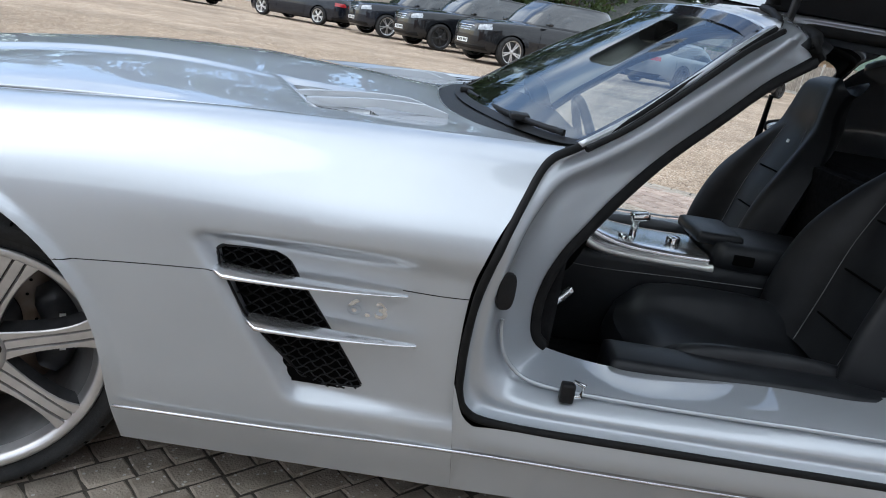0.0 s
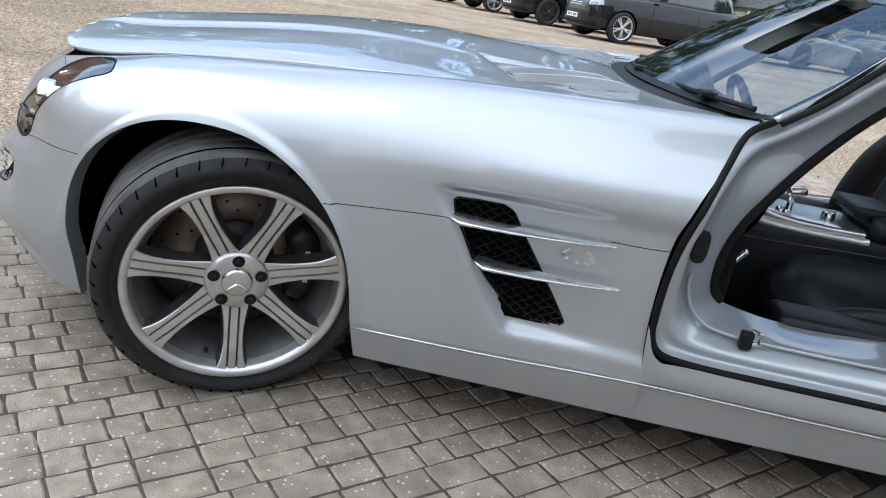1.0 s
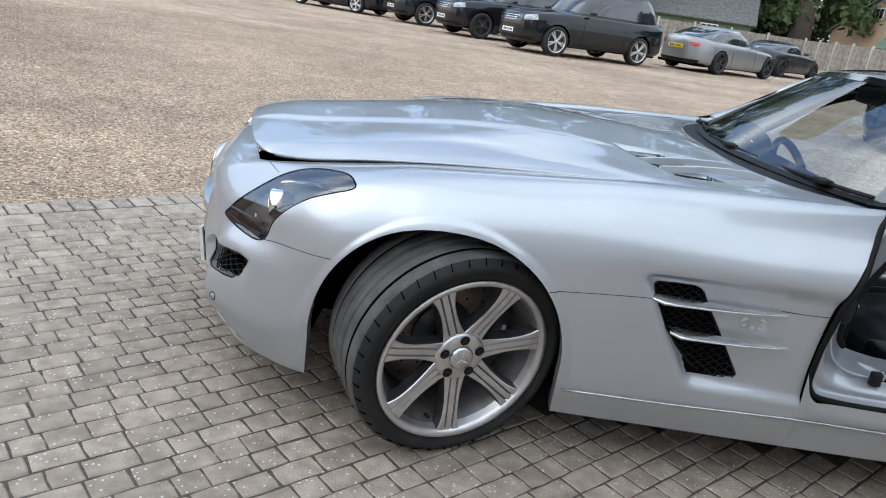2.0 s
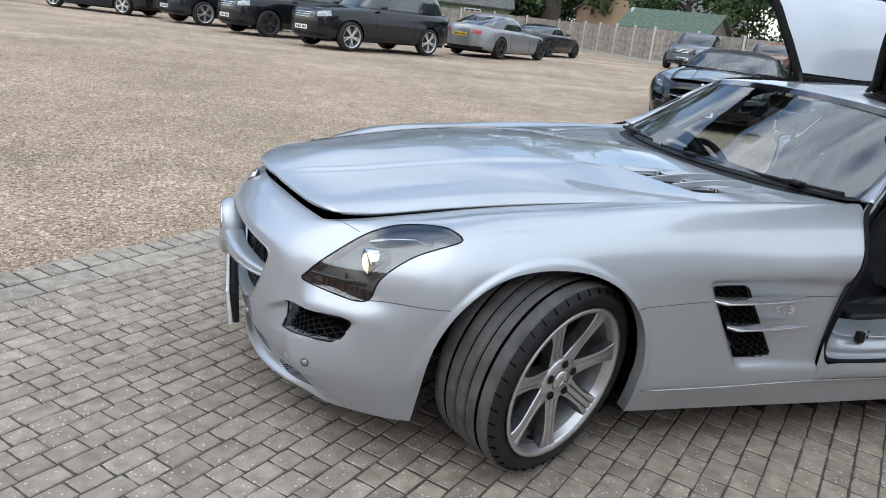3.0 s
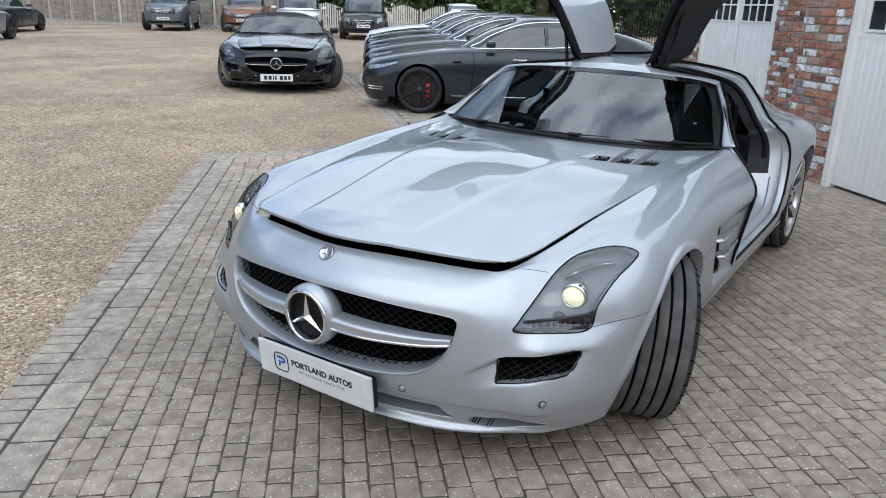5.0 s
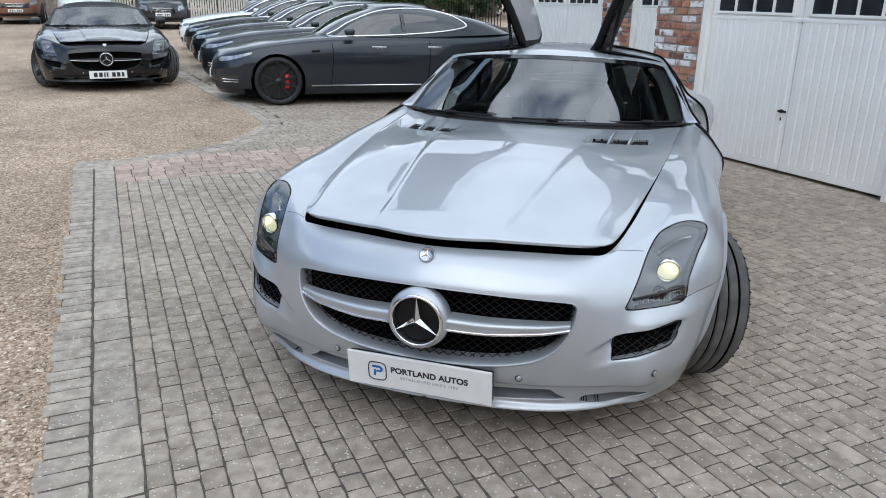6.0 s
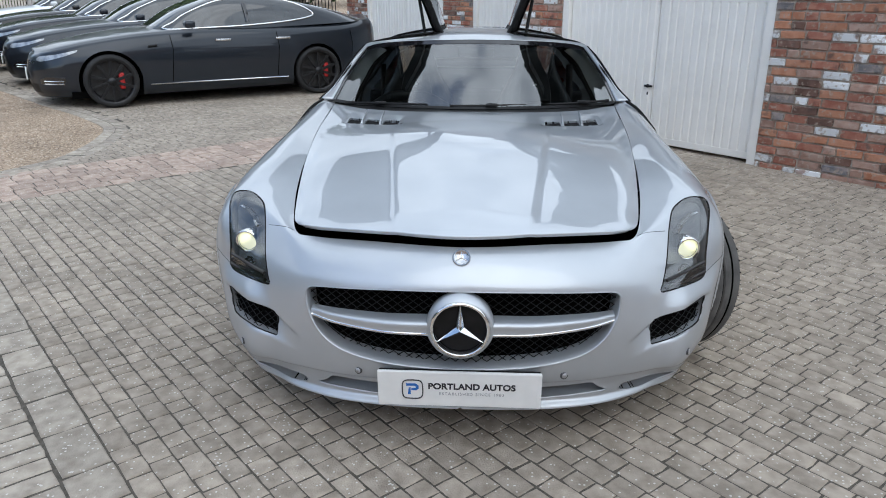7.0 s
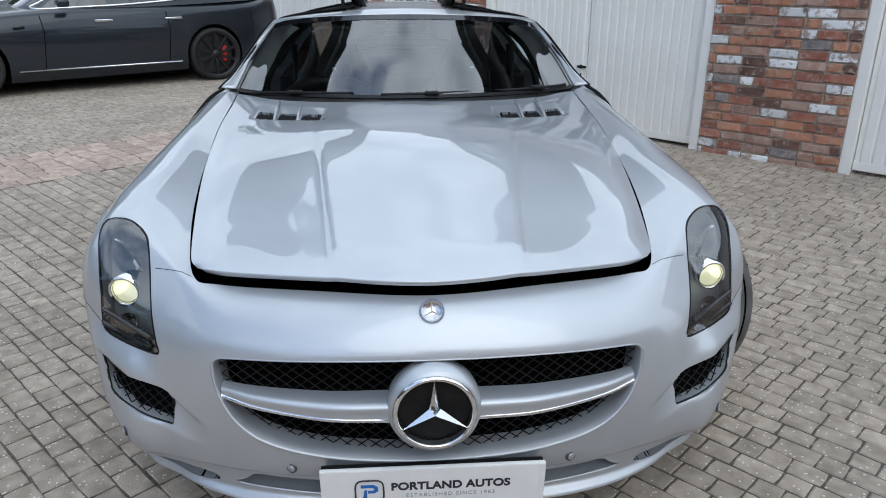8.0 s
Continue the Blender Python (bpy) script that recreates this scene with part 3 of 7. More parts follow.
# near-black boxes stand in for the shade under the bonnet and behind the openings
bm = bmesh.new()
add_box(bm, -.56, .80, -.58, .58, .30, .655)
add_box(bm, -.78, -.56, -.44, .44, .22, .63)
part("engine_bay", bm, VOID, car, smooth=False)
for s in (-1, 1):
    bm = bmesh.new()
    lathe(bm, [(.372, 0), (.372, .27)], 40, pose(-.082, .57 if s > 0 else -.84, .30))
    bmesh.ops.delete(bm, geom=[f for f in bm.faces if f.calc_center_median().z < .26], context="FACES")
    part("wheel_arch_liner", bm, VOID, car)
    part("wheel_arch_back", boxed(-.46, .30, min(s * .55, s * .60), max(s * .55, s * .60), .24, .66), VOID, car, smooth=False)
# dark panels added to close the light slit between bumper and arch liner
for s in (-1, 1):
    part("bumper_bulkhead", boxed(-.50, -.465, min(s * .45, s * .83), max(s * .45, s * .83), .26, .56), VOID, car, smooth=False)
part("floor_pan", boxed(-.70, -.45, -.40, .40, .145, .17), BLACK, car, smooth=False)
part("floor_pan", boxed(.29, 2.25, -.84, .84, .13, .17), BLACK, car, smooth=False)


def lattice(name, u0, u1, v0, v1, pitch_u, pitch_v, r, place, poly, parent, material):
    """A wavy rhombic mesh cut to an outline, laid on a surface by place(u, v)."""
    bm = bmesh.new()
    for sgn in (-1, 1):
        k0 = int((u0 - u1) / pitch_u) - 3
        k1 = int((u1 - u0) / pitch_u) + int((v1 - v0) / pitch_v) + 3
        for k in range(k0, k1):
            run = []
            n = int((v1 - v0) / (pitch_v / 4)) + 1
            for i in range(n + 1):
                v = v0 + (v1 - v0) * i / n
                u = (u0 if sgn > 0 else u1) + sgn * ((v - v0) / pitch_v + k) * pitch_u
                if inside(poly, u, v):
                    run.append(place(u, v))
                else:
                    if len(run) > 1:
                        tube(bm, run, r, 4)
                    run = []
            if len(run) > 1:
                tube(bm, run, r, 4)
    return part(name, bm, material, parent, smooth=False)


# grille: near-black backing for the shade inside, mesh, wing bars, star
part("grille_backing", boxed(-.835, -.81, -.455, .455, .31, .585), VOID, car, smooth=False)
MESHMAT = surf("grille mesh", (0.008, 0.008, 0.009), None, 10, 0.6, 0.0, spec=0.2)
lattice("grille_mesh", -.53, .53, .30, .60, .034, .026, .0016, lambda u, v: (-.905 + .30 * u * u, u, v), GRILLE, car, MESHMAT)
for s in (-1, 1):
    bar = [[(-.925, .10, .505), (-.912, .24, .500), (-.872, .40, .495), (-.835, .492, .492)],
           [(-.985, .10, .502), (-.968, .24, .497), (-.915, .40, .491), (-.862, .492, .487)],
           [(-.988, .10, .478), (-.972, .24, .475), (-.918, .40, .474), (-.864, .492, .476)],
           [(-.982, .10, .462), (-.966, .24, .461), (-.912, .40, .463), (-.860, .492, .468)],
           [(-.925, .10, .460), (-.912, .24, .460), (-.872, .40, .462), (-.835, .492, .468)]]
    g = loft(bar, 30, 17)
    bmb = grid_mesh(g)
    if s > 0:
        bmb = mirrored(bmb)
    wing = part("grille_bar", bmb, PAINT, car)
    tr = spline([(-.985, .10, .464), (-.969, .24, .462), (-.915, .40, .464), (-.862, .494, .468)], 20)
    part("chrome_strip", tubed([(x, s * w, z) for x, w, z in tr], .0055, 8), CHROME, wing, "chrome strip")
star_m = pose(-.99, 0, .487, 0, 0, 0)
bm = bmesh.new()
lathe(bm, [(.062, .075), (.094, .075), (.106, .05), (.108, .015), (.101, -.006), (.094, -.01)], 48, star_m @ pose(0, 0, 0, 0, 0, -90))
badge_pod = part("star_surround", bm, PAINT, car)
bm = bmesh.new()
lathe(bm, [(.0815, .004), (.082, -.012), (.087, -.018), (.093, -.012), (.094, .004)], 48, star_m @ pose(0, 0, 0, 0, 0, -90))
part("star_ring", bm, CHROME, badge_pod, "chrome ring")
bm = bmesh.new()
lathe(bm, [(.0001, .012), (.083, .012)], 48, star_m @ pose(0, 0, 0, 0, 0, -90))
part("star_backing", bm, BLACK, badge_pod)


def star_points(bm, r, depth, m):
    """A three-pointed star with ridged arms, facing -x."""
    c = bm.verts.new((-depth, 0, 0))
    ring = []
    for k in range(6):
        a = math.pi / 2 + k * math.pi / 3
        rr = r if k % 2 == 0 else r * .17
        ring.append(bm.verts.new((0 if k % 2 else -depth * .3, rr * math.cos(a), rr * math.sin(a))))
    for k in range(6):
        bm.faces.new((c, ring[k], ring[(k + 1) % 6]))
    bmesh.ops.transform(bm, matrix=m, verts=[c] + ring)


bm = bmesh.new()
star_points(bm, .085, .016, star_m @ pose(-.004, 0, 0))
part("star", bm, CHROME, badge_pod, "chrome three-pointed star", smooth=False)
# round badge on the nose
bm = bmesh.new()
bmat = pose(-.892, 0, .684, 0, 0, 0) @ pose(0, 0, 0, 0, 38, 0) @ pose(0, 0, 0, 0, 0, -90)
lathe(bm, [(.0001, -.003), (.022, -.003), (.023, -.0055), (.0275, -.0055), (.029, .0), (.029, .006)], 40, bmat)
nb = part("nose_badge", bm, SATIN, car, "small round chrome badge")
bm = bmesh.new()
lathe(bm, [(.0225, -.0052), (.0272, -.0062)], 40, bmat)
part("badge_band", bm, surf("badge blue grey", (.12, .15, .2), None, 10, .3, .5), nb)
bm = bmesh.new()
star_points(bm, .02, .002, pose(-.892, 0, .684, 0, 38, 0) @ pose(-.0035, 0, 0))
part("star", bm, CHROME, nb, smooth=False)

# number plate with its printed words
plate_m = pose(-.968, .002, .262, 0, -6, 0)
bm = boxed(-.006, .006, -.263, .263, -.066, .066, .004)
bmesh.ops.transform(bm, matrix=plate_m, verts=bm.verts)
plate = part("dealer_plate", bm, WHITE, car, "white dealer plate with dark lettering", smooth=False)
bm = boxed(.0, .022, -.262, .262, -.062, .056, .006)
bmesh.ops.transform(bm, matrix=plate_m @ pose(.008, 0, 0), verts=bm.verts)
part("plate_holder", bm, BLACK, plate, smooth=False)
text_m = plate_m @ pose(-.0066, 0, 0, 90, 0, -90)
letters("lettering", "PORTLAND AUTOS", .0315, .0005, INK, text_m @ pose(.040, .012, 0), plate, 1.02, .0011)
letters("lettering", "ESTABLISHED SINCE 1983", .0152, .0004, GREYINK, text_m @ pose(.040, -.016, 0), plate, 1.25)
bm = bmesh.new()
tube(bm, [text_m @ Vector((-.150 + .033 * math.copysign(abs(math.cos(a)) ** .5, math.cos(a)), .036 * math.copysign(abs(math.sin(a)) ** .5, math.sin(a)), .001)) for a in np.linspace(0, 2 * math.pi, 32, endpoint=False)], .002, 5, closed=True)
part("logo_frame", bm, INK, plate)
bm = bmesh.new()
add_prism(bm, [(-.02, .02), (.01, .02), (.02, .012), (.02, 0), (.012, -.006), (-.004, -.006), (-.004, .002), (.008, .002), (.012, .006), (.008, .011), (-.02, .011)], .0008, text_m @ pose(-.150, .002, 0))
add_prism(bm, [(-.012, .004), (-.006, .004), (-.006, -.022), (-.016, -.022)], .0008, text_m @ pose(-.150, .002, 0))
part("logo_mark", bm, BLUE, plate, smooth=False)
bm = bmesh.new()
add_box(bm, -.0075, -.006, -.262, -.262 + .012, -.064, .064)
part("plate_edge", bm, WHITE, plate, smooth=False).matrix_basis = plate_m

# parking sensors
for w, x, z in ((.338, -.908, .287), (.762, -.743, .306)):
    for s in (-1, 1):
        bm = bmesh.new()
        yaw = 25 if w < .5 else 62
        hit = near_skin([(x, s * w, z)], .001)[0]
        mm = Matrix.Translation(hit) @ pose(0, 0, 0, 0, 0, -90 - s * yaw)
        lathe(bm, [(.0001, -.004), (.0088, -.004), (.0095, -.002)], 20, mm)
        ps = part("parking_sensor", bm, surf("sensor grey", (.42, .43, .45), None, 10, .35, .5), car)
        bm = bmesh.new()
        lathe(bm, [(.0094, -.0022), (.0128, -.0022), (.0138, .003)], 20, mm)
        part("sensor_ring", bm, CALIPER, ps)

# headlights
LENSDARK = surf("lamp bezel", (.03, .03, .033), (.05, .05, .053), 20, .3, .3)
for s in (-1, 1):
    ln = lens[s]
    ln.verts.index_update()
    head = part("headlight", faced(ln.copy(), (-.62, s * .55, .56)), CLEAR, car, "clear headlight with lit projector")
    head.visible_shadow = False
    inner = ln.copy()
    nrm = Vector((-.62, s * .55, .56)).normalized()
    cen = sum((v.co for v in inner.verts), Vector()) / len(inner.verts)
    for v in inner.verts:
        v.co = v.co - nrm * .034 + (cen - v.co) * .06
    bank = [(e.verts[0].index, e.verts[1].index) for e in ln.edges if len(e.link_faces) == 1]
    ln.verts.ensure_lookup_table()
    inner.verts.ensure_lookup_table()
    for a, b in bank:
        q = [inner.verts[a], inner.verts[b]] + [inner.verts.new(ln.verts[k].co - nrm * .003) for k in (b, a)]
        inner.verts.ensure_lookup_table()
        inner.faces.new(q)
    part("lamp_housing", inner, LAMPGREY, head, "grey lamp interior")
    # rim round the opening
    rim = bmesh.new()
    edge = [e for e in ln.edges if len(e.link_faces) == 1]
    nxt = {}
    for e in edge:
        for a, b in ((e.verts[0], e.verts[1]), (e.verts[1], e.verts[0])):
            nxt.setdefault(a, []).append(b)
    loop, prev = [edge[0].verts[0]], None
    while True:
        c = [v for v in nxt[loop[-1]] if v is not prev]
        prev = loop[-1]
        if not c or c[0] is loop[0] or len(loop) > 3000:
            break
        loop.append(c[0])
    tube(rim, [v.co - nrm * .002 for v in loop], .0035, 5, closed=True)
    part("lamp_seal", rim, SEAL, head)
    # projector with its shroud
    pm = look((0, 0, 0), (-.85, s * .12, -.04)).to_3x3().to_4x4()
    pc = Vector((-.560, s * .773, .622))
    tilt = Matrix.Translation(pc) @ pm @ pose(0, 0, 0, -90, 0, 0)
    bm = bmesh.new()
    lathe(bm, [(.036, -.03), (.043, .03), (.041, .037), (.036, .038), (.034, .03)], 32, tilt)
    part("projector_ring", bm, CHROME, head, "chrome projector ring")
    bm = bmesh.new()
    lathe(bm, [(.0001, .044), (.012, .043), (.022, .039), (.031, .031), (.035, .024)], 32, tilt)
    part("projector_lens", bm, LAMPGLOW, head, "lit yellowish projector lens")
    bm = bmesh.new()
    lathe(bm, [(.0001, .006), (.014, .01), (.022, .02)], 24, Matrix.Translation((-.622, s * .755, .562)) @ pm @ pose(0, 0, 0, -90, 0, 0))
    part("reflector", bm, surf("lamp reflector", (.55, .54, .5), None, 8, .2, 1.0), head)
    bm = bmesh.new()
    tube(bm, [(-.575, s * .735, .672), (-.52, s * .765, .69), (-.46, s * .80, .70), (-.42, s * .84, .70)], .012, 6, flat=.5)
    part("lamp_fin", bm, surf("lamp trim", (.6, .61, .62), None, 8, .2, .8), head)
    bm = bmesh.new()
    for k in range(9):
        f = k / 8
        p = Vector((-.70 + .11 * f, s * (.70 + .135 * f), .542 + .004 * f))
        add_box(bm, -.007, .007, -.007, .007, -.011, .011, .002, Matrix.Translation(p))
    part("indicator_strip", bm, LENSDARK, head, "dark indicator strip")
    bm = bmesh.new()
    tube(bm, [(-.735, s * .68, .557), (-.66, s * .765, .565), (-.60, s * .835, .575)], .006, 5)
    tube(bm, [(-.735, s * .68, .53), (-.66, s * .765, .527), (-.60, s * .84, .538)], .008, 5)
    part("indicator_bezel", bm, LENSDARK, head)
    # air intake mesh
    lattice("intake_mesh", min(s * .63, s * .84), max(s * .63, s * .84), .34, .48, .03, .02, .0016, lambda u, v: tuple(on_skin((-2, u, v), (1, 0, 0)) + Vector((.02, 0, 0))), [(s * a, b) for a, b in FOG], car, MESHMAT)
    bm = bmesh.new()
    bm.faces.new([bm.verts.new(on_skin((-2, s * (.735 + (a - .735) * 1.03), .412 + (b - .412) * 1.03), (1, 0, 0)) + Vector((.034, 0, 0))) for a, b in FOG])
    part("intake_backing", bm, VOID, car, smooth=False)

# lower lip blades and dark slots
for s in (-1, 1):
    bm = bmesh.new()
    vs = [[bm.verts.new(on_skin((-2, s * y, z), (1, 0, 0)) + Vector((.068, 0, 0))) for z in np.linspace(.17, .24, 7)] for y in np.linspace(.03, .76, 37)]
    for i in range(36):
        for j in range(6):
            bm.faces.new((vs[i][j], vs[i + 1][j], vs[i + 1][j + 1], vs[i][j + 1]))
    part("slot_backing", bm, PAINT, car)

# fender fins and vent mesh
for s in (-1, 1):
    sd = left if s < 0 else right
    for x0, z0, x1, z1 in ((.466, .575, .815, .587), (.533, .487, .842, .496)):
        bm = bmesh.new()
        g = []
        for i in range(15):
            f = i / 14
            x, z = x0 + (x1 - x0) * f, z0 + (z1 - z0) * f - .004 * math.sin(f * math.pi)
            out = .046 * (1 - f) ** .8 * min(1, f * 9 + .35) + .008
            h = .010 * (1 - f * .8)
            base = .935 + .03 * f
            g.append([(x, base, z + h), (x, base + out * .9, z + h * .4), (x, base + out, z - .001), (x, base + out * .9, z - h * .5), (x, base, z - h)])
        bm = grid_mesh(np.array(g))
        if s > 0:
            bm = mirrored(bm)
        part("vent_fin", bm, SATIN, car, "satin silver fin")
    for v in VENTS:
        cx = [p[0] for p in v]
        cz = [p[1] for p in v]
        lattice("vent_mesh", min(cx), max(cx), min(cz), max(cz), .030, .020, .0017, lambda u, w, s=s: (u, s * (.938 - .012 + .005 * math.sin(u * 240)), w), [tuple(p) for p in v], car, MESHMAT)
    # near-black slab gives the depth behind the vent mesh its shade
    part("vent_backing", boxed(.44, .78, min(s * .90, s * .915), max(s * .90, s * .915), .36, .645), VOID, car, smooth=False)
    spot = Matrix.Translation(near_skin([(.742, s * .984, .535)], .001)[0]) @ pose(0, 0, 0, 90, 0, 0 if s < 0 else 180) @ Matrix.Diagonal((1.3, 1, 1, 1))
    badge = letters("fender_badge", "6.3", .042, .004, CHROME, spot, car, 1.2, .0012)
    tagged(badge, "chrome raised figures")
    letters("badge_shadow_line", "6.3", .042, .0030, BLACK, spot, badge, 1.2, .0022)

# bonnet vents: dark mesh in three openings, two upright blades
for s in (-1, 1):
    for k in range(3):
        w0, w1 = .352 + .0945 * k, .352 + .0945 * k + .081
        zz = .838 - .004 * k
        q = [(vent_front(w0), s * w0), (vent_front(w0) + .13, s * w0), (vent_front(w1) + .13, s * w1), (vent_front(w1), s * w1)]
        bm = bmesh.new()
        bm.faces.new([bm.verts.new((x, y, zz - .012)) for x, y in q])
        part("bonnet_vent_backing", bm, VOID, car, smooth=False)
        lattice("bonnet_vent_mesh", vent_front(w0), vent_front(w1) + .13, min(s * w0, s * w1), max(s * w0, s * w1), .019, .0125, .0016, lambda u, v, z=zz: (u, v, z), q, car, MESHMAT)
    for w in (.440, .5345):
        bm = bmesh.new()
        vs = []
        x0 = vent_front(w) - .012
        for i in range(13):
            t = i / 12
            x = x0 + .315 * t
            y = s * (w + .016 * t)
            th = .0068 - .005 * t
            zb = .826 + (.024 if t > .5 else .048 * t)
            zt = .8475 + .0255 * math.sin(min(1, t * 1.25) * math.pi / 2) - .012 * max(0, t - .86) / .14
            vs.append([bm.verts.new(c) for c in ((x, y - th, zb), (x, y - th * .75, zt - .0015), (x, y, zt), (x, y + th * .75, zt - .0015), (x, y + th, zb))])
        for i in range(12):
            for j in range(4):
                bm.faces.new((vs[i][j], vs[i + 1][j], vs[i + 1][j + 1], vs[i][j + 1]))
        bm.faces.new(vs[0])
        bm.faces.new(vs[-1][::-1])
        bmesh.ops.recalc_face_normals(bm, faces=bm.faces[:])
        part("bonnet_vent_fin", bm, PAINT, car, smooth=False)

# windscreen
WSB = [(.84, 0, .862), (.87, .3, .862), (.96, .58, .86), (1.045, .74, .862), (1.085, .785, .868)]
WSM = [(1.07, 0, 1.02), (1.09, .27, 1.015), (1.15, .52, 1.003), (1.22, .67, .990), (1.258, .734, .992)]
WST = [(1.345, 0, 1.182), (1.36, .25, 1.177), (1.39, .46, 1.165), (1.415, .58, 1.150), (1.428, .632, 1.134)]
ws = faced(grid_mesh(loft([WSB, WSM, WST], 40, 24), both=True), (-.8, 0, 1))
screen = part("windscreen", ws, SCREEN, car, "lightly tinted windscreen")
screen.visible_shadow = False
# black border of the glass
for sd in (left, right):
    e = [spline(r, 40)[-1] for r in (WSB, WSM, WST)]
    e2 = [spline(r, 40)[-4] for r in (WSB, WSM, WST)]
    bm = grid_mesh(loft([[p - np.array([.003, -.0, -.003]) for p in e2], [p - np.array([.003, 0, -.003]) for p in e]], 16, 3))
    if sd is right:
        bm = mirrored(bm)
    part("glass_border", bm, GLOSSBLACK, screen)
bm = grid_mesh(loft([[np.array(p) + np.array([-.012, 0, .002]) for p in WST], [np.array(p) + np.array([-.036, 0, -.019]) for p in WST]], 40, 3), both=True)
part("glass_border", bm, GLOSSBLACK, screen)
bm = grid_mesh(loft([[np.array(p) + np.array([-.004, 0, .004]) for p in WSB], [np.array(p) + np.array([.016, -.006 * (p[1] > .5), .015]) for p in WSB]], 40, 3), both=True)
part("glass_border", bm, BLACK, screen)
# cowl
COWL = [[(.70, 0, .84), (.74, .34, .84), (.83, .58, .838), (.95, .70, .838), (1.02, .765, .84)], [(.87, 0, .866), (.90, .3, .866), (.98, .58, .864), (1.07, .74, .86), (1.11, .78, .86)]]
part("cowl", grid_mesh(loft(COWL, 30, 6), both=True), BLACK, car)

# wipers
for pts, nm in (([(.925, -.36, .878), (.955, -.52, .882), (1.01, -.66, .884), (1.06, -.74, .884)], "l"), ([(.86, .12, .878), (.87, -.10, .88), (.90, -.28, .88)], "m"), ([(.99, .70, .872), (.94, .50, .878), (.885, .24, .88)], "r")):
    bm = tubed([tuple(p) for p in spline(pts, 12)], .0045, 6, flat=1.6)
    wp = part("wiper", bm, BLACK, car)
    c = spline(pts, 5)[2]
    bm = boxed(c[0] - .02, c[0] + .02, c[1] - .03, c[1] + .03, c[2] - .004, c[2] + .010, .004)
    part("wiper_joint", bm, BLACK, wp)

# roof centre strip with header, rear glass and tail
ROOF = [
    [(1.335, 0, 1.186), (1.35, .25, 1.181), (1.385, .47, 1.168), (1.412, .59, 1.152), (1.425, .64, 1.138)],
    [(1.40, 0, 1.197), (1.41, .25, 1.192), (1.43, .46, 1.178), (1.45, .575, 1.165), (1.462, .61, 1.158)],
    [(1.50, 0, 1.209), (1.50, .14, 1.206), (1.505, .19, 1.204), (1.508, .22, 1.202), (1.51, .25, 1.198)],
    [(1.9, 0, 1.224), (1.9, .12, 1.222), (1.9, .17, 1.220), (1.9, .195, 1.218), (1.9, .215, 1.216)],
    [(2.20, 0, 1.203), (2.20, .12, 1.201), (2.20, .17, 1.199), (2.20, .195, 1.197), (2.20, .215, 1.195)],
    [(2.32, 0, 1.183), (2.32, .25, 1.178), (2.30, .40, 1.165), (2.28, .5, 1.15), (2.26, .56, 1.135)],
    [(2.42, 0, 1.158), (2.42, .25, 1.152), (2.41, .40, 1.138), (2.38, .52, 1.12), (2.36, .60, 1.095)],
]
roof_bm = grid_mesh(loft(ROOF, 24, 60), both=True)
if sum(f.normal.z for f in roof_bm.faces) < 0:
    bmesh.ops.reverse_faces(roof_bm, faces=roof_bm.faces[:])
roof = part("roof", roof_bm, PAINT, car)
m_ = roof.modifiers.new("solid", "SOLIDIFY")
m_.thickness, m_.offset = .022, -1
REARGLASS = [[(2.42, 0, 1.158), (2.42, .25, 1.152), (2.40, .42, 1.13), (2.37, .55, 1.10)], [(2.85, 0, 1.03), (2.84, .25, 1.02), (2.80, .45, 1.0), (2.76, .58, .97)], [(3.15, 0, .915), (3.14, .25, .91), (3.1, .46, .895), (3.06, .60, .88)]]
rg = part("rear_window", faced(grid_mesh(loft(REARGLASS, 16, 16), both=True), (.3, 0, 1)), SCREEN, car)
rg.visible_shadow = False

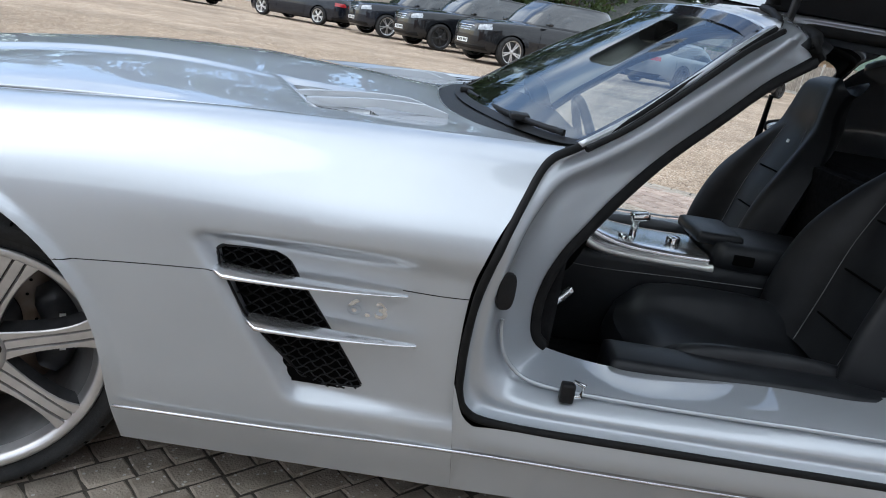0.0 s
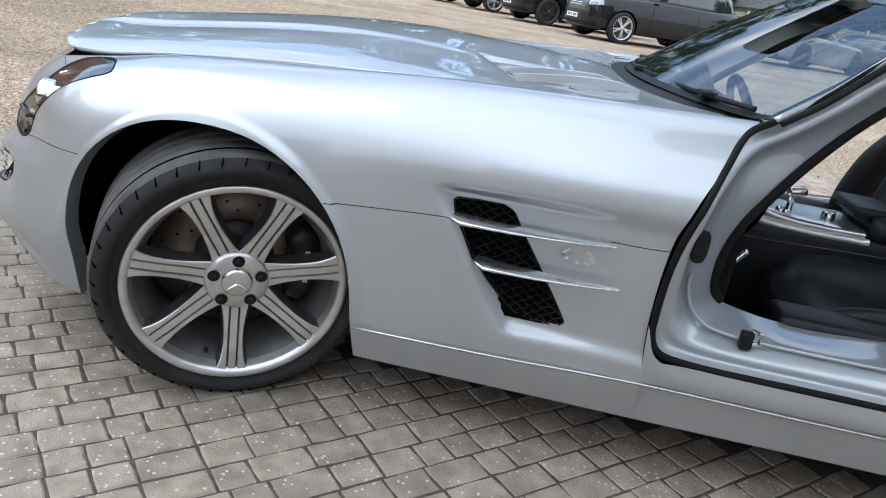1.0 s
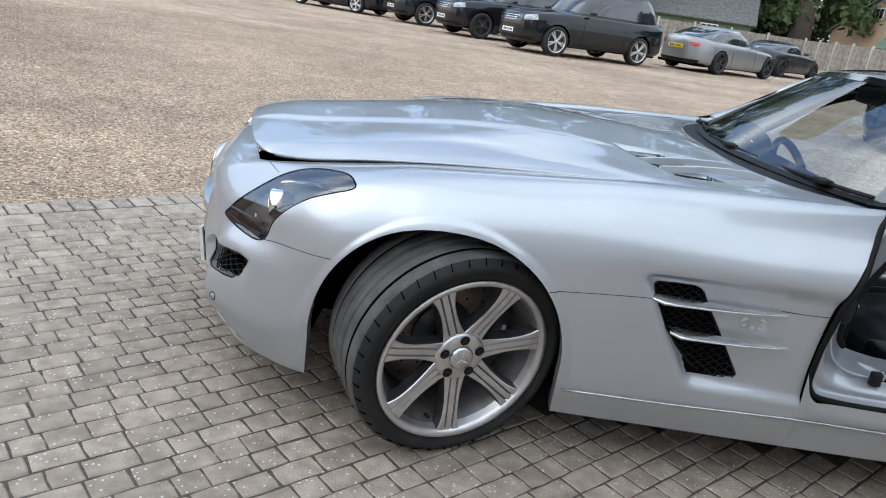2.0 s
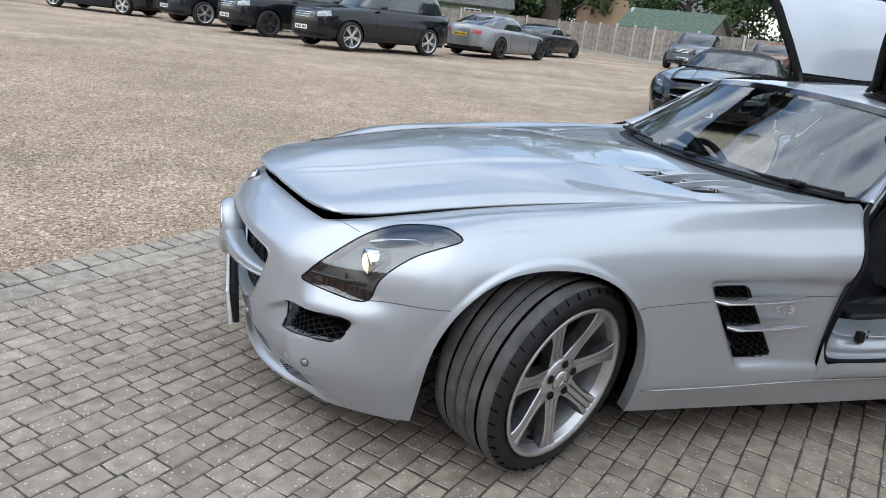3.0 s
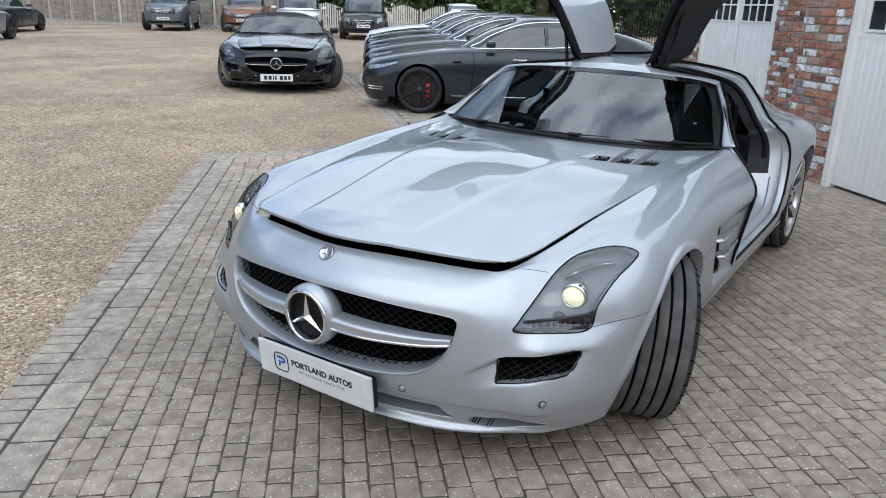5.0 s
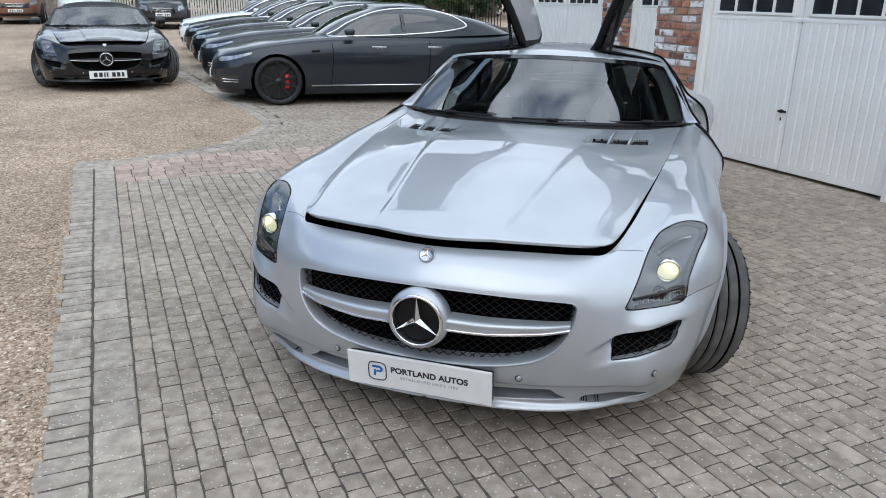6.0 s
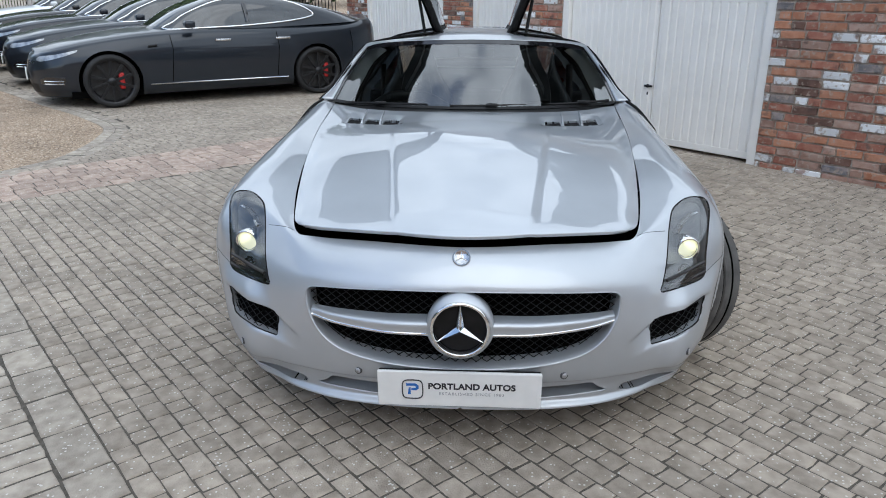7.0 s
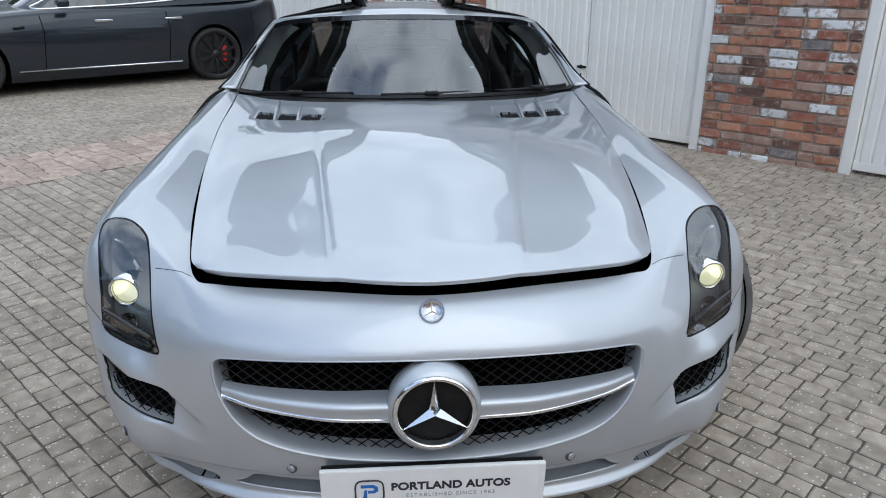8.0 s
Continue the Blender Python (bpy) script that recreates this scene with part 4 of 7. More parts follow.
BOOT = [[(3.15, 0, .915), (3.14, .25, .91), (3.1, .46, .895), (3.06, .605, .88)], [(3.38, 0, .865), (3.37, .25, .863), (3.33, .46, .858), (3.22, .60, .858)], [(3.60, 0, .80), (3.585, .28, .80), (3.53, .45, .808), (3.35, .58, .84)]]
part("boot_lid", grid_mesh(loft(BOOT, 16, 14), both=True), PAINT, car)
QUARTER = [
    [(2.30, .545, 1.15), (2.37, .56, 1.10), (2.76, .585, .97), (3.06, .605, .88), (3.35, .58, .84), (3.55, .52, .80), (3.60, 0, .80)],
    [(2.262, .60, 1.11), (2.33, .625, 1.06), (2.70, .68, .94), (3.02, .70, .865), (3.33, .68, .82), (3.56, .58, .775), (3.64, 0, .765)],
    [(2.225, .69, 1.02), (2.29, .71, .98), (2.60, .78, .895), (2.95, .81, .845), (3.30, .78, .795), (3.56, .64, .72), (3.66, 0, .71)],
    [(2.19, .775, .91), (2.27, .80, .89), (2.55, .88, .855), (2.90, .905, .82), (3.28, .85, .76), (3.54, .68, .66), (3.655, 0, .65)],
    [(2.09, .86, .865), (2.25, .885, .845), (2.55, .955, .80), (2.88, .965, .77), (3.25, .90, .70), (3.52, .71, .58), (3.64, 0, .57)],
    [(2.15, .915, .80), (2.30, .935, .78), (2.55, .985, .72), (2.85, .985, .70), (3.22, .92, .62), (3.49, .72, .48), (3.61, 0, .47)],
    [(2.17, .945, .69), (2.30, .96, .66), (2.55, .985, .60), (2.85, .985, .58), (3.20, .92, .50), (3.45, .72, .36), (3.56, 0, .35)],
    [(2.12, .955, .50), (2.28, .96, .48), (2.55, .965, .44), (2.85, .96, .42), (3.18, .90, .36), (3.40, .70, .25), (3.48, 0, .24)],
    [(2.0, .955, .375), (2.25, .95, .35), (2.55, .94, .30), (2.85, .93, .28), (3.15, .87, .25), (3.32, .68, .19), (3.38, 0, .18)],
    [(1.95, .90, .165), (2.25, .895, .165), (2.55, .89, .165), (2.85, .88, .165), (3.1, .84, .165), (3.22, .66, .16), (3.26, 0, .16)],
]
quarter = grid_mesh(loft(QUARTER, 90, 70), both=True)
RAX = 2.63
RARCH = [(RAX + .372 * math.cos(a), .325 + .372 * math.sin(a)) for a in np.linspace(0, math.pi, 36)] + [(RAX - .36, 0), (RAX + .36, 0)]
for s, side in ((-1, on_left), (1, on_right)):
    cut(quarter, AX, AZ, RARCH, wall=(0, -s * .05, 0), test=lambda co, k=side: k(co) and abs(co.y) > .6, keep=False)
part("rear_body", quarter, PAINT, car)
for s in (-1, 1):
    part("tail_light", tubed([(3.60, s * .42, .70), (3.575, s * .56, .70), (3.53, s * .655, .695), (3.46, s * .72, .69)], .035, 10, flat=.8), RED, car, "red tail light")

# sill under the door
SILL = [
    [(.922, .961, .43), (.96, .955, .352), (1.05, .95, .345), (1.5, .952, .345), (1.9, .953, .345), (2.02, .955, .36), (2.12, .957, .44)],
    [(.931, .950, .352), (.96, .950, .32), (1.05, .95, .31), (1.5, .952, .31), (1.9, .953, .31), (2.0, .955, .31), (2.1, .955, .33)],
    [(.940, .940, .288), (.97, .941, .286), (1.05, .942, .285), (1.5, .944, .285), (1.9, .945, .285), (2.0, .945, .285), (2.08, .945, .285)],
    [(.943, .929, .264), (.97, .924, .262), (1.05, .922, .262), (1.5, .924, .262), (1.9, .925, .262), (2.0, .925, .262), (2.08, .925, .262)],
    [(.955, .89, .16), (.97, .89, .16), (1.05, .89, .16), (1.5, .89, .16), (1.9, .895, .16), (2.0, .90, .163), (2.05, .90, .165)],
]
for sd in (left, right):
    bm = grid_mesh(loft(SILL, 40, 24))
    if sd is right:
        bm = mirrored(bm)
    part("sill", bm, PAINT, car)
    line = [(.285, .935, .258), (.6, .933, .262), (.94, .940, .277), (1.3, .942, .276), (1.8, .944, .276), (2.2, .944, .27)]
    part("sill_line", tubed(sd(spline(line, 30)), .0035, 5), SATIN, car)

# door aperture: outer edge, jamb, seals
OUTER = [(1.44, .645, 1.137), (1.28, .737, 1.02), (1.165, .796, .93), (1.08, .845, .878), (1.022, .892, .848), (.988, .948, .786), (.958, .997, .71), (.934, .988, .605), (.930, .966, .47), (.948, .952, .378), (1.03, .948, .35), (1.3, .95, .348), (1.6, .951, .348), (1.88, .952, .352), (2.03, .954, .385), (2.12, .955, .50), (2.168, .945, .69), (2.15, .912, .80), (2.10, .862, .862), (2.175, .79, .905), (2.21, .715, 1.0), (2.235, .64, 1.085), (2.24, .57, 1.14), (2.2, .38, 1.182), (2.0, .235, 1.212), (1.75, .235, 1.214), (1.55, .28, 1.205), (1.475, .53, 1.175)]
MIDDLE = [(1.53, .58, 1.12), (1.375, .685, 1.005), (1.265, .735, .915), (1.16, .785, .845), (1.08, .825, .795), (1.037, .855, .74), (1.012, .875, .68), (1.0, .872, .59), (1.0, .865, .50), (1.03, .865, .435), (1.10, .87, .405), (1.3, .875, .40), (1.6, .88, .405), (1.85, .88, .41), (1.97, .875, .44), (2.05, .865, .54), (2.10, .85, .68), (2.11, .83, .77), (2.10, .80, .83), (2.14, .745, .89), (2.17, .68, .98), (2.185, .61, 1.06), (2.18, .53, 1.11), (2.14, .38, 1.15), (1.97, .275, 1.18), (1.75, .275, 1.183), (1.62, .31, 1.178), (1.575, .49, 1.150)]
INNER = [(1.60, .52, 1.10), (1.475, .60, 1.03), (1.375, .645, .945), (1.285, .685, .868), (1.205, .725, .785), (1.145, .755, .71), (1.10, .772, .645), (1.075, .775, .57), (1.075, .765, .50), (1.09, .755, .455), (1.14, .745, .43), (1.3, .72, .405), (1.6, .70, .42), (1.82, .70, .42), (1.93, .715, .45), (2.01, .725, .54), (2.06, .725, .66), (2.08, .72, .76), (2.085, .70, .82), (2.11, .655, .87), (2.135, .60, .95), (2.145, .55, 1.02), (2.13, .48, 1.07), (2.06, .37, 1.11), (1.93, .30, 1.135), (1.75, .30, 1.14), (1.70, .34, 1.140), (1.655, .45, 1.130)]
for sd in (left, right):
    rails = [closed_spline(r, 6) for r in (OUTER, MIDDLE, INNER)]
    rails = [np.vstack([r, r[:1]]) for r in rails]
    g = np.array([spline([rails[0][i], rails[0][i] * .80 + rails[1][i] * .20 + np.array([0, -.022, 0]), rails[0][i] * .42 + rails[1][i] * .58 + np.array([0, .007, 0]), rails[1][i] + np.array([0, -.010, 0]), rails[2][i]], 21) for i in range(len(rails[0]))])
    bm = grid_mesh(g[:93])
    grid_mesh(g[92:, :16], bm=bm)
    lining = grid_mesh(g[92:, 15:])
    if sd is right:
        bm, lining = mirrored(bm), mirrored(lining)
    part("door_jamb", bm, PAINT, car)
    part("jamb_lining", lining, LEATHER, car, "black trim round the door opening")
    part("outer_seal", tubed(sd([p + np.array([.0, -.004, .0]) for p in rails[0][:-1]]), .008, 6, closed=True), SEAL, car, "black rubber door seal")
    part("inner_seal", tubed(sd(np.vstack([rails[1][96:-1] * .7 + rails[2][96:-1] * .3, rails[2][:58]])), .014, 8), SEAL, car, "black rubber door seal")
    part("sill_edge", tubed(sd([p + np.array([0, .004, .006]) for p in rails[1][46:92]]), .0045, 6), PAINT, car)
# front pillars outside the glass
APIL = [[(1.087, .787, .872), (1.17, .762, .930), (1.26, .736, .996), (1.355, .683, 1.075), (1.430, .634, 1.137)], [(1.075, .85, .880), (1.165, .798, .933), (1.28, .739, 1.024), (1.365, .692, 1.092), (1.442, .646, 1.141)]]
for sd in (left, right):
    bm = grid_mesh(loft(APIL, 24, 4))
    if sd is right:
        bm = mirrored(bm)
    ob = part("windscreen_pillar", bm, PAINT, car)
    so = ob.modifiers.new("solid", "SOLIDIFY")
    so.thickness, so.offset = .012, 0
    part("pillar_seal", tubed(sd(spline([(x + .012, w + .012, z - .004) for x, w, z in APIL[1]], 20)), .006, 6), SEAL, car)
    lk = (.985, -.918 if sd is left else .918, .61)
    bm = bmesh.new()
    add_prism(bm, [(.018 * math.copysign(abs(math.cos(a)) ** .7, math.cos(a)), .036 * math.copysign(abs(math.sin(a)) ** .7, math.sin(a))) for a in np.linspace(0, 2 * math.pi, 24, endpoint=False)], .008, pose(*lk) @ pose(0, 0, 0, 90, 0, 20 if sd is left else 160) @ pose(0, 0, .004), .003)
    part("door_catch", bm, BLACK, car, "black oval door catch")
    sk = Vector((1.145, -.89 if sd is left else .89, .405))
    bm = bmesh.new()
    add_box(bm, -.014, .014, -.012, .012, -.012, .028, .006, Matrix.Translation(sk))
    part("striker_base", bm, BLACK, car)
    bm = bmesh.new()
    tube(bm, [sk + Vector(v) for v in ((.008, 0, .0), (.026, -.004, .005), (.03, -.004, .028), (.008, 0, .032))], .005, 6)
    part("striker", bm, CHROME, car)


# ---- wheels of the coupe ----
def wheel(name, parent, m, radius, rim_r, width, label, spokes=7):
    """A wheel whose outer face looks along local -y."""
    top = new(name)
    top.parent, top.matrix_basis = parent, m
    if label:
        tagged(top, label)
    h = width / 2
    bm = bmesh.new()
    prof = [(rim_r - .004, -h + .012), (rim_r + .012, -h + .004), (rim_r + .03, -h - .004), (radius - .045, -h - .008), (radius - .022, -h + .002), (radius - .008, -h + .018)]
    prof2 = [(r, -y) for r, y in prof[::-1]]
    lathe(bm, prof, 72)
    lathe(bm, prof2, 72)
    t = part("tyre", bm, TYRE, top, "black rubber tyre")
    bm = bmesh.new()
    tread = [(radius - .008, -h + .018)]
    n = 5
    e0, e1 = -h + .022, h - .022
    for k in range(n):
        a = e0 + (e1 - e0) * k / n
        b = e0 + (e1 - e0) * (k + 1) / n
        crown = radius - .004 * abs((a + b) / (2 * h)) ** 2
        tread += [(crown - .002, a + .001), (crown, a + .004), (crown, b - .011), (crown - .001, b - .0095), (crown - .008, b - .009), (crown - .008, b - .0005)]
    tread[-2:] = [(radius - .005, h - .024), (radius - .008, h - .018)]
    lathe(bm, tread, 96)
    # groove floors take the cavity black, so their shade is painted in
    for f in bm.faces:
        c = f.calc_center_median()
        f.material_index = 1 if math.hypot(c.x, c.z) < radius - .0055 and abs(c.y) < h - .03 else 0
    tr = part("tread", bm, [TREAD, VOID], t, "worn grooved tread")
    # near-black slivers paint the shade of the shoulder cuts
    bm = bmesh.new()
    for k in range(40):
        for s in (-1, 1):
            a = 2 * math.pi * k / 40
            add_box(bm, -.0014, .0014, -.014, .014, -.006, .0012, m=pose(0, 0, 0, 0, math.degrees(a), 0) @ pose(0, s * (h - .012), radius - .0125, s * -28, 0, s * 15))
    part("shoulder_cut", bm, VOID, tr, smooth=False)["kind"] = "stuff"
    # rim
    bm = bmesh.new()
    lathe(bm, [(rim_r + .004, -h + .006), (rim_r + .008, -h + .0), (rim_r + .004, -h - .004), (rim_r - .008, -h - .002), (rim_r - .014, -h + .012), (rim_r - .02, -h + .03), (rim_r - .035, -h + .06), (rim_r - .04, h - .02)], 72)
    # behind the lip the barrel's shade is put into a darker alloy colour
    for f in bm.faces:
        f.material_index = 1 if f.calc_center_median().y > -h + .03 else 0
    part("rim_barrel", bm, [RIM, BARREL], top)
    hubz = -h + .018
    for k in range(spokes):
        a = 360 * k / spokes + 90
        for s in (-1, 1):
            bm = bmesh.new()
            pts = []
            for f in np.linspace(0, 1, 9):
                r = .058 + (rim_r - .012 - .058) * f
                o = .0245 - .003 * math.sin(math.pi * f) + .012 * f ** 6 + .010 * (1 - f) ** 3
                y0 = hubz + .012 * (1 - f) - .016 * math.sin(math.pi * f * .5) ** 2 + .004
                pts.append([(r, y0 + .034, s * (o + .007)), (r, y0 + .003, s * o), (r, y0, s * (o - .002)), (r, y0, s * .0135), (r, y0 + .006, s * .012), (r, y0 + .006, s * .0095), (r, y0 + .001, s * .008), (r, y0 + .001, 0)])
            vs = [[bm.verts.new(p) for p in row] for row in pts]
            for i in range(len(vs) - 1):
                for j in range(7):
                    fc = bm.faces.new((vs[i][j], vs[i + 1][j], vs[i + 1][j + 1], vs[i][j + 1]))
                    # spoke flanks and groove floors take the dark alloy: shade put into the colour
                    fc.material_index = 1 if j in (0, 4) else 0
            bmesh.ops.recalc_face_normals(bm, faces=bm.faces[:])
            bmesh.ops.transform(bm, matrix=pose(0, 0, 0, 0, a, 0), verts=bm.verts)
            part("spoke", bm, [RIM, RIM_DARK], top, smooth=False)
    bm = bmesh.new()
    lathe(bm, [(.034, hubz + .006), (.05, hubz + .005), (.068, hubz + .008), (.074, hubz + .014), (.078, hubz + .03)], 48)
    part("hub", bm, RIM, top)
    bm = bmesh.new()
    lathe(bm, [(.0001, hubz - .004), (.028, hubz - .004), (.033, hubz - .002), (.036, hubz + .004)], 36)
    cap = part("centre_cap", bm, SATIN, top, "silver centre cap")
    bm = bmesh.new()
    star_points(bm, .028, .003, pose(0, hubz - .0045, 0, 0, 0, 90))
    part("star", bm, CHROME, cap, smooth=False)
    for k in range(5):
        a = 2 * math.pi * k / 5 + math.pi / 2
        bm = bmesh.new()
        # flat black disc round the bolt paints the shade of its recess
        lathe(bm, [(.0001, .0), (.0145, .0)], 16, Matrix.Translation((.056 * math.cos(a), hubz + .0035, .056 * math.sin(a))))
        lathe(bm, [(.0001, -.007), (.0075, -.007), (.009, -.004), (.009, .002)], 6, Matrix.Translation((.056 * math.cos(a), hubz + .0035, .056 * math.sin(a))))
        part("wheel_bolt", bm, BLACK, top)
    bm = bmesh.new()
    tube(bm, [(-.06, -h + .045, -rim_r + .045), (-.063, -h + .02, -rim_r + .055)], .005, 6)
    part("valve", bm, BLACK, top)
    # brake
    bm = bmesh.new()
    lathe(bm, [(.095, h * .25), (.195, h * .25), (.195, h * .25 + .03)], 64)
    dsk = part("brake_disc", bm, DISC, top, "drilled steel brake disc")
    # flat near-black dots paint the darkness of the drilled holes
    bm = bmesh.new()
    for k in range(36):
        a = 2 * math.pi * k / 36
        r = (.12, .145, .172)[k % 3]
        lathe(bm, [(.0001, h * .25 - .002), (.0035, h * .25 - .002)], 8, Matrix.Translation((r * math.cos(a), 0, r * math.sin(a))))
    part("drill_hole", bm, VOID, dsk, smooth=False)["kind"] = "stuff"
    bm = bmesh.new()
    lathe(bm, [(.04, h * .25 - .03), (.07, h * .25 - .03), (.095, h * .25 - .005)], 36)
    part("disc_bell", bm, CALIPER, dsk)
    # near-black disc added behind the brake for the darkness within the wheel
    bm = bmesh.new()
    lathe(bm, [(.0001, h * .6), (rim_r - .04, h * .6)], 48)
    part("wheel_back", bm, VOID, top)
    bm = bmesh.new()
    g = []
    for a in np.linspace(-32, 32, 11):
        c, s = math.cos(radians(a)), math.sin(radians(a))
        e = .012 if abs(a) > 30 else 0
        g.append([(r * c, y, r * s) for r, y in ((.13 + e, h * .25 + .0), (.132 + e, h * .25 - .045), (.15, h * .25 - .058), (.185, h * .25 - .056), (.203 - e, h * .25 - .04), (.208 - e, h * .25))])
    vs = [[bm.verts.new(p) for p in row] for row in g]
    for i in range(10):
        for j in range(5):
            bm.faces.new((vs[i][j], vs[i][j + 1], vs[i + 1][j + 1], vs[i + 1][j]))
    bm.faces.new(vs[0])
    bm.faces.new(vs[-1])
    cal = part("brake_caliper", bm, CALIPER, top, "dark grey brake caliper")
    bm = bmesh.new()
    for k in range(3):
        add_box(bm, -.006, .006, -.0015, .0015, -.014, .014, m=pose(.170, h * .25 - .0585, -.03 + k * .03))
    part("caliper_mark", bm, WHITE, cal, smooth=False)
    return top


STEER = 27
# at full lock the left wheel leans out at its top and the right one in
wheel("front_wheel", car, pose(-.05, -.845, .322) @ pose(0, 0, 0, 0, 0, STEER) @ pose(0, 0, 0, 6, 0, 0), .32, .247, .262, "front wheel turned outwards")
wheel("front_wheel", car, pose(-.05, .825, .328) @ pose(0, 0, 0, 0, 0, STEER + 180) @ pose(0, 0, 0, -4, 0, 0), .322, .247, .262, "front wheel turned inwards")
for s in (-1, 1):
    wheel("rear_wheel", car, pose(RAX, s * .80, .342) @ pose(0, 0, 0, 0, 0, 0 if s < 0 else 180), .342, .26, .295, "")

# ---- gullwing doors, raised ----
HINGE = (0.205, 1.212)
DOORX = [
    [(1.59, .24, 1.212), (1.75, .235, 1.216), (2.0, .235, 1.214), (2.19, .28, 1.20)],
    [(1.515, .44, 1.18), (1.75, .43, 1.193), (2.0, .43, 1.19), (2.22, .46, 1.17)],
    [(1.45, .61, 1.125), (1.75, .59, 1.145), (2.0, .59, 1.14), (2.22, .60, 1.118)],
    [(1.30, .72, 1.00), (1.65, .71, 1.01), (1.95, .71, 1.005), (2.20, .70, 1.0)],
    [(1.16, .80, .89), (1.55, .80, .885), (1.90, .80, .885), (2.18, .775, .905)],
    [(1.05, .865, .85), (1.50, .885, .84), (1.85, .90, .835), (2.11, .865, .862)],
    [(.955, .955, .765), (1.45, .965, .755), (1.82, .96, .765), (2.15, .915, .80)],
    [(.925, .992, .69), (1.40, .99, .67), (1.80, .98, .68), (2.165, .945, .69)],
    [(.92, .985, .58), (1.40, .98, .56), (1.80, .975, .56), (2.13, .955, .54)],
    [(.925, .955, .45), (1.40, .955, .44), (1.75, .958, .44), (2.06, .955, .43)],
    [(.95, .948, .375), (1.40, .948, .36), (1.75, .95, .36), (2.0, .95, .375)],
]
OPEN = radians(79)


def raise_door(p, s):
    """Turns a point of the closed left or right door up about its hinge line."""
    w, z = p[1] - HINGE[0], p[2] - HINGE[1]
    c, d = math.cos(OPEN), math.sin(OPEN)
    return (p[0], s * (HINGE[0] + w * c - z * d), HINGE[1] + w * d + z * c)


TRIM = surf("door trim leather", (0.006, 0.0065, 0.0075), (0.010, 0.0105, 0.012), 10, 0.6, 0, 0.2, 300, spec=0.2)
HEADLINER = surf("grey door lining", (0.42, 0.43, 0.44), (0.48, 0.49, 0.5), 30, 0.9, 0, 0.2, 400)
for s in (-1, 1):
    g = loft(DOORX, 40, 70)
    outer = bmesh.new()
    win = bmesh.new()
    innr = bmesh.new()
    nu, nv = g.shape[0], g.shape[1]
    for bmx, off, pick in ((outer, 0.0, 0), (win, 0.004, 1), (innr, .055, 2)):
        idx = {}
        for i in range(nu - 1):
            for j in range(nv - 1):
                f, u = j / (nv - 1), i / (nu - 1)
                is_win = .235 < f < .455 and .12 < u < .86 + .1 * (f < .4)
                if (pick == 0 and is_win) or (pick == 1 and not is_win) or (pick == 2 and is_win):
                    continue
                q = []
                for a, b in ((i, j), (i + 1, j), (i + 1, j + 1), (i, j + 1)):
                    if (a, b) not in idx:
                        p = g[a, b]
                        pin = np.array([p[0] * (1 - off * .6) + 1.65 * off * .6, p[1] - off * (.9 if b > nv * .45 else .5), p[2] - off * (.9 if b < nv * .4 else 0) + (off * .5 if b > nv * .9 else 0)])
                        idx[a, b] = bmx.verts.new(raise_door(pin, s))
                    q.append(idx[a, b])
                bmx.faces.new(q if s < 0 else q[::-1])
        bmx.normal_update()
    door = part("door", outer, PAINT, car, "raised gullwing door, silver outside")
    part("door_lining", innr, TRIM, door, "black trimmed door lining")
    wob = part("door_window", faced(win, (0, -s * .3, 1)), TINT, door)
    # edge of the door all round
    rim_pts = [g[i, 0] for i in range(nu)] + [g[-1, j] for j in range(1, nv)] + [g[i, -1] for i in range(nu - 2, -1, -1)] + [g[0, j] for j in range(nv - 2, 0, -1)]
    bm = bmesh.new()
    tube(bm, [raise_door(np.array([p[0] * .985 + 1.65 * .015, p[1] - .02, p[2] - (.018 if p[2] > 1.1 else 0)]), s) for p in rim_pts], .021, 6, closed=True)
    part("door_seal", bm, SEAL, door)
    # hinges and gas strut
    for hx in (1.58, 1.95):
        p = raise_door((hx, .28, 1.19), s)
        bm = bmesh.new()
        tube(bm, [(hx, s * .19, 1.195), (hx, s * .205, 1.218), p], .010, 8)
        part("door_hinge", bm, BLACK, door)
    bm = bmesh.new()
    pr = raise_door((1.62, .55, 1.12), s)
    tube(bm, [(1.60, s * .30, 1.165), pr], .010, 8)
    part("gas_strut", bm, BLACK, door, "black gas strut")
    bm = bmesh.new()
    tube(bm, [raise_door(q, s) for q in ((1.25, .905, .70), (1.45, .89, .72), (1.72, .89, .70))], .018, 8)
    part("grab_handle", bm, LEATHER, door)
    mm = raise_door((1.12, 1.03, .86), s)
    bm = boxed(-.06, .06, -.10, .06, -.055, .055, .035)
    bmesh.ops.transform(bm, matrix=Matrix.Translation(mm) @ pose(0, 0, 0, s * -71, 0, 0), verts=bm.verts)
    part("door_mirror", bm, PAINT, door)

# ---- cabin ----
part("cabin_floor", boxed(.75, 2.1, -.70, .70, .17, .21), CARPET, car, smooth=False)
bm = boxed(2.0, 2.08, -.72, .72, .18, .80, .02)
add_box(bm, 2.05, 3.30, -.62, .62, .74, .82, .02)
part("rear_bulkhead", bm, CARPET, car, "black carpeted rear bulkhead", smooth=False)
part("footwell_wall", boxed(.72, .78, -.72, .72, .20, .80, .01), CARPET, car, smooth=False)
for s in (-1, 1):
    part("kick_panel", boxed(.78, 1.12, min(s * .72, s * .745), max(s * .72, s * .745), .2, .72, .01), CARPET, car, smooth=False)
    part("sill_trim", boxed(1.26, 2.02, min(s * .60, s * .73), max(s * .60, s * .73), .22, .425, .02), LEATHER, car, "black leather sill trim")
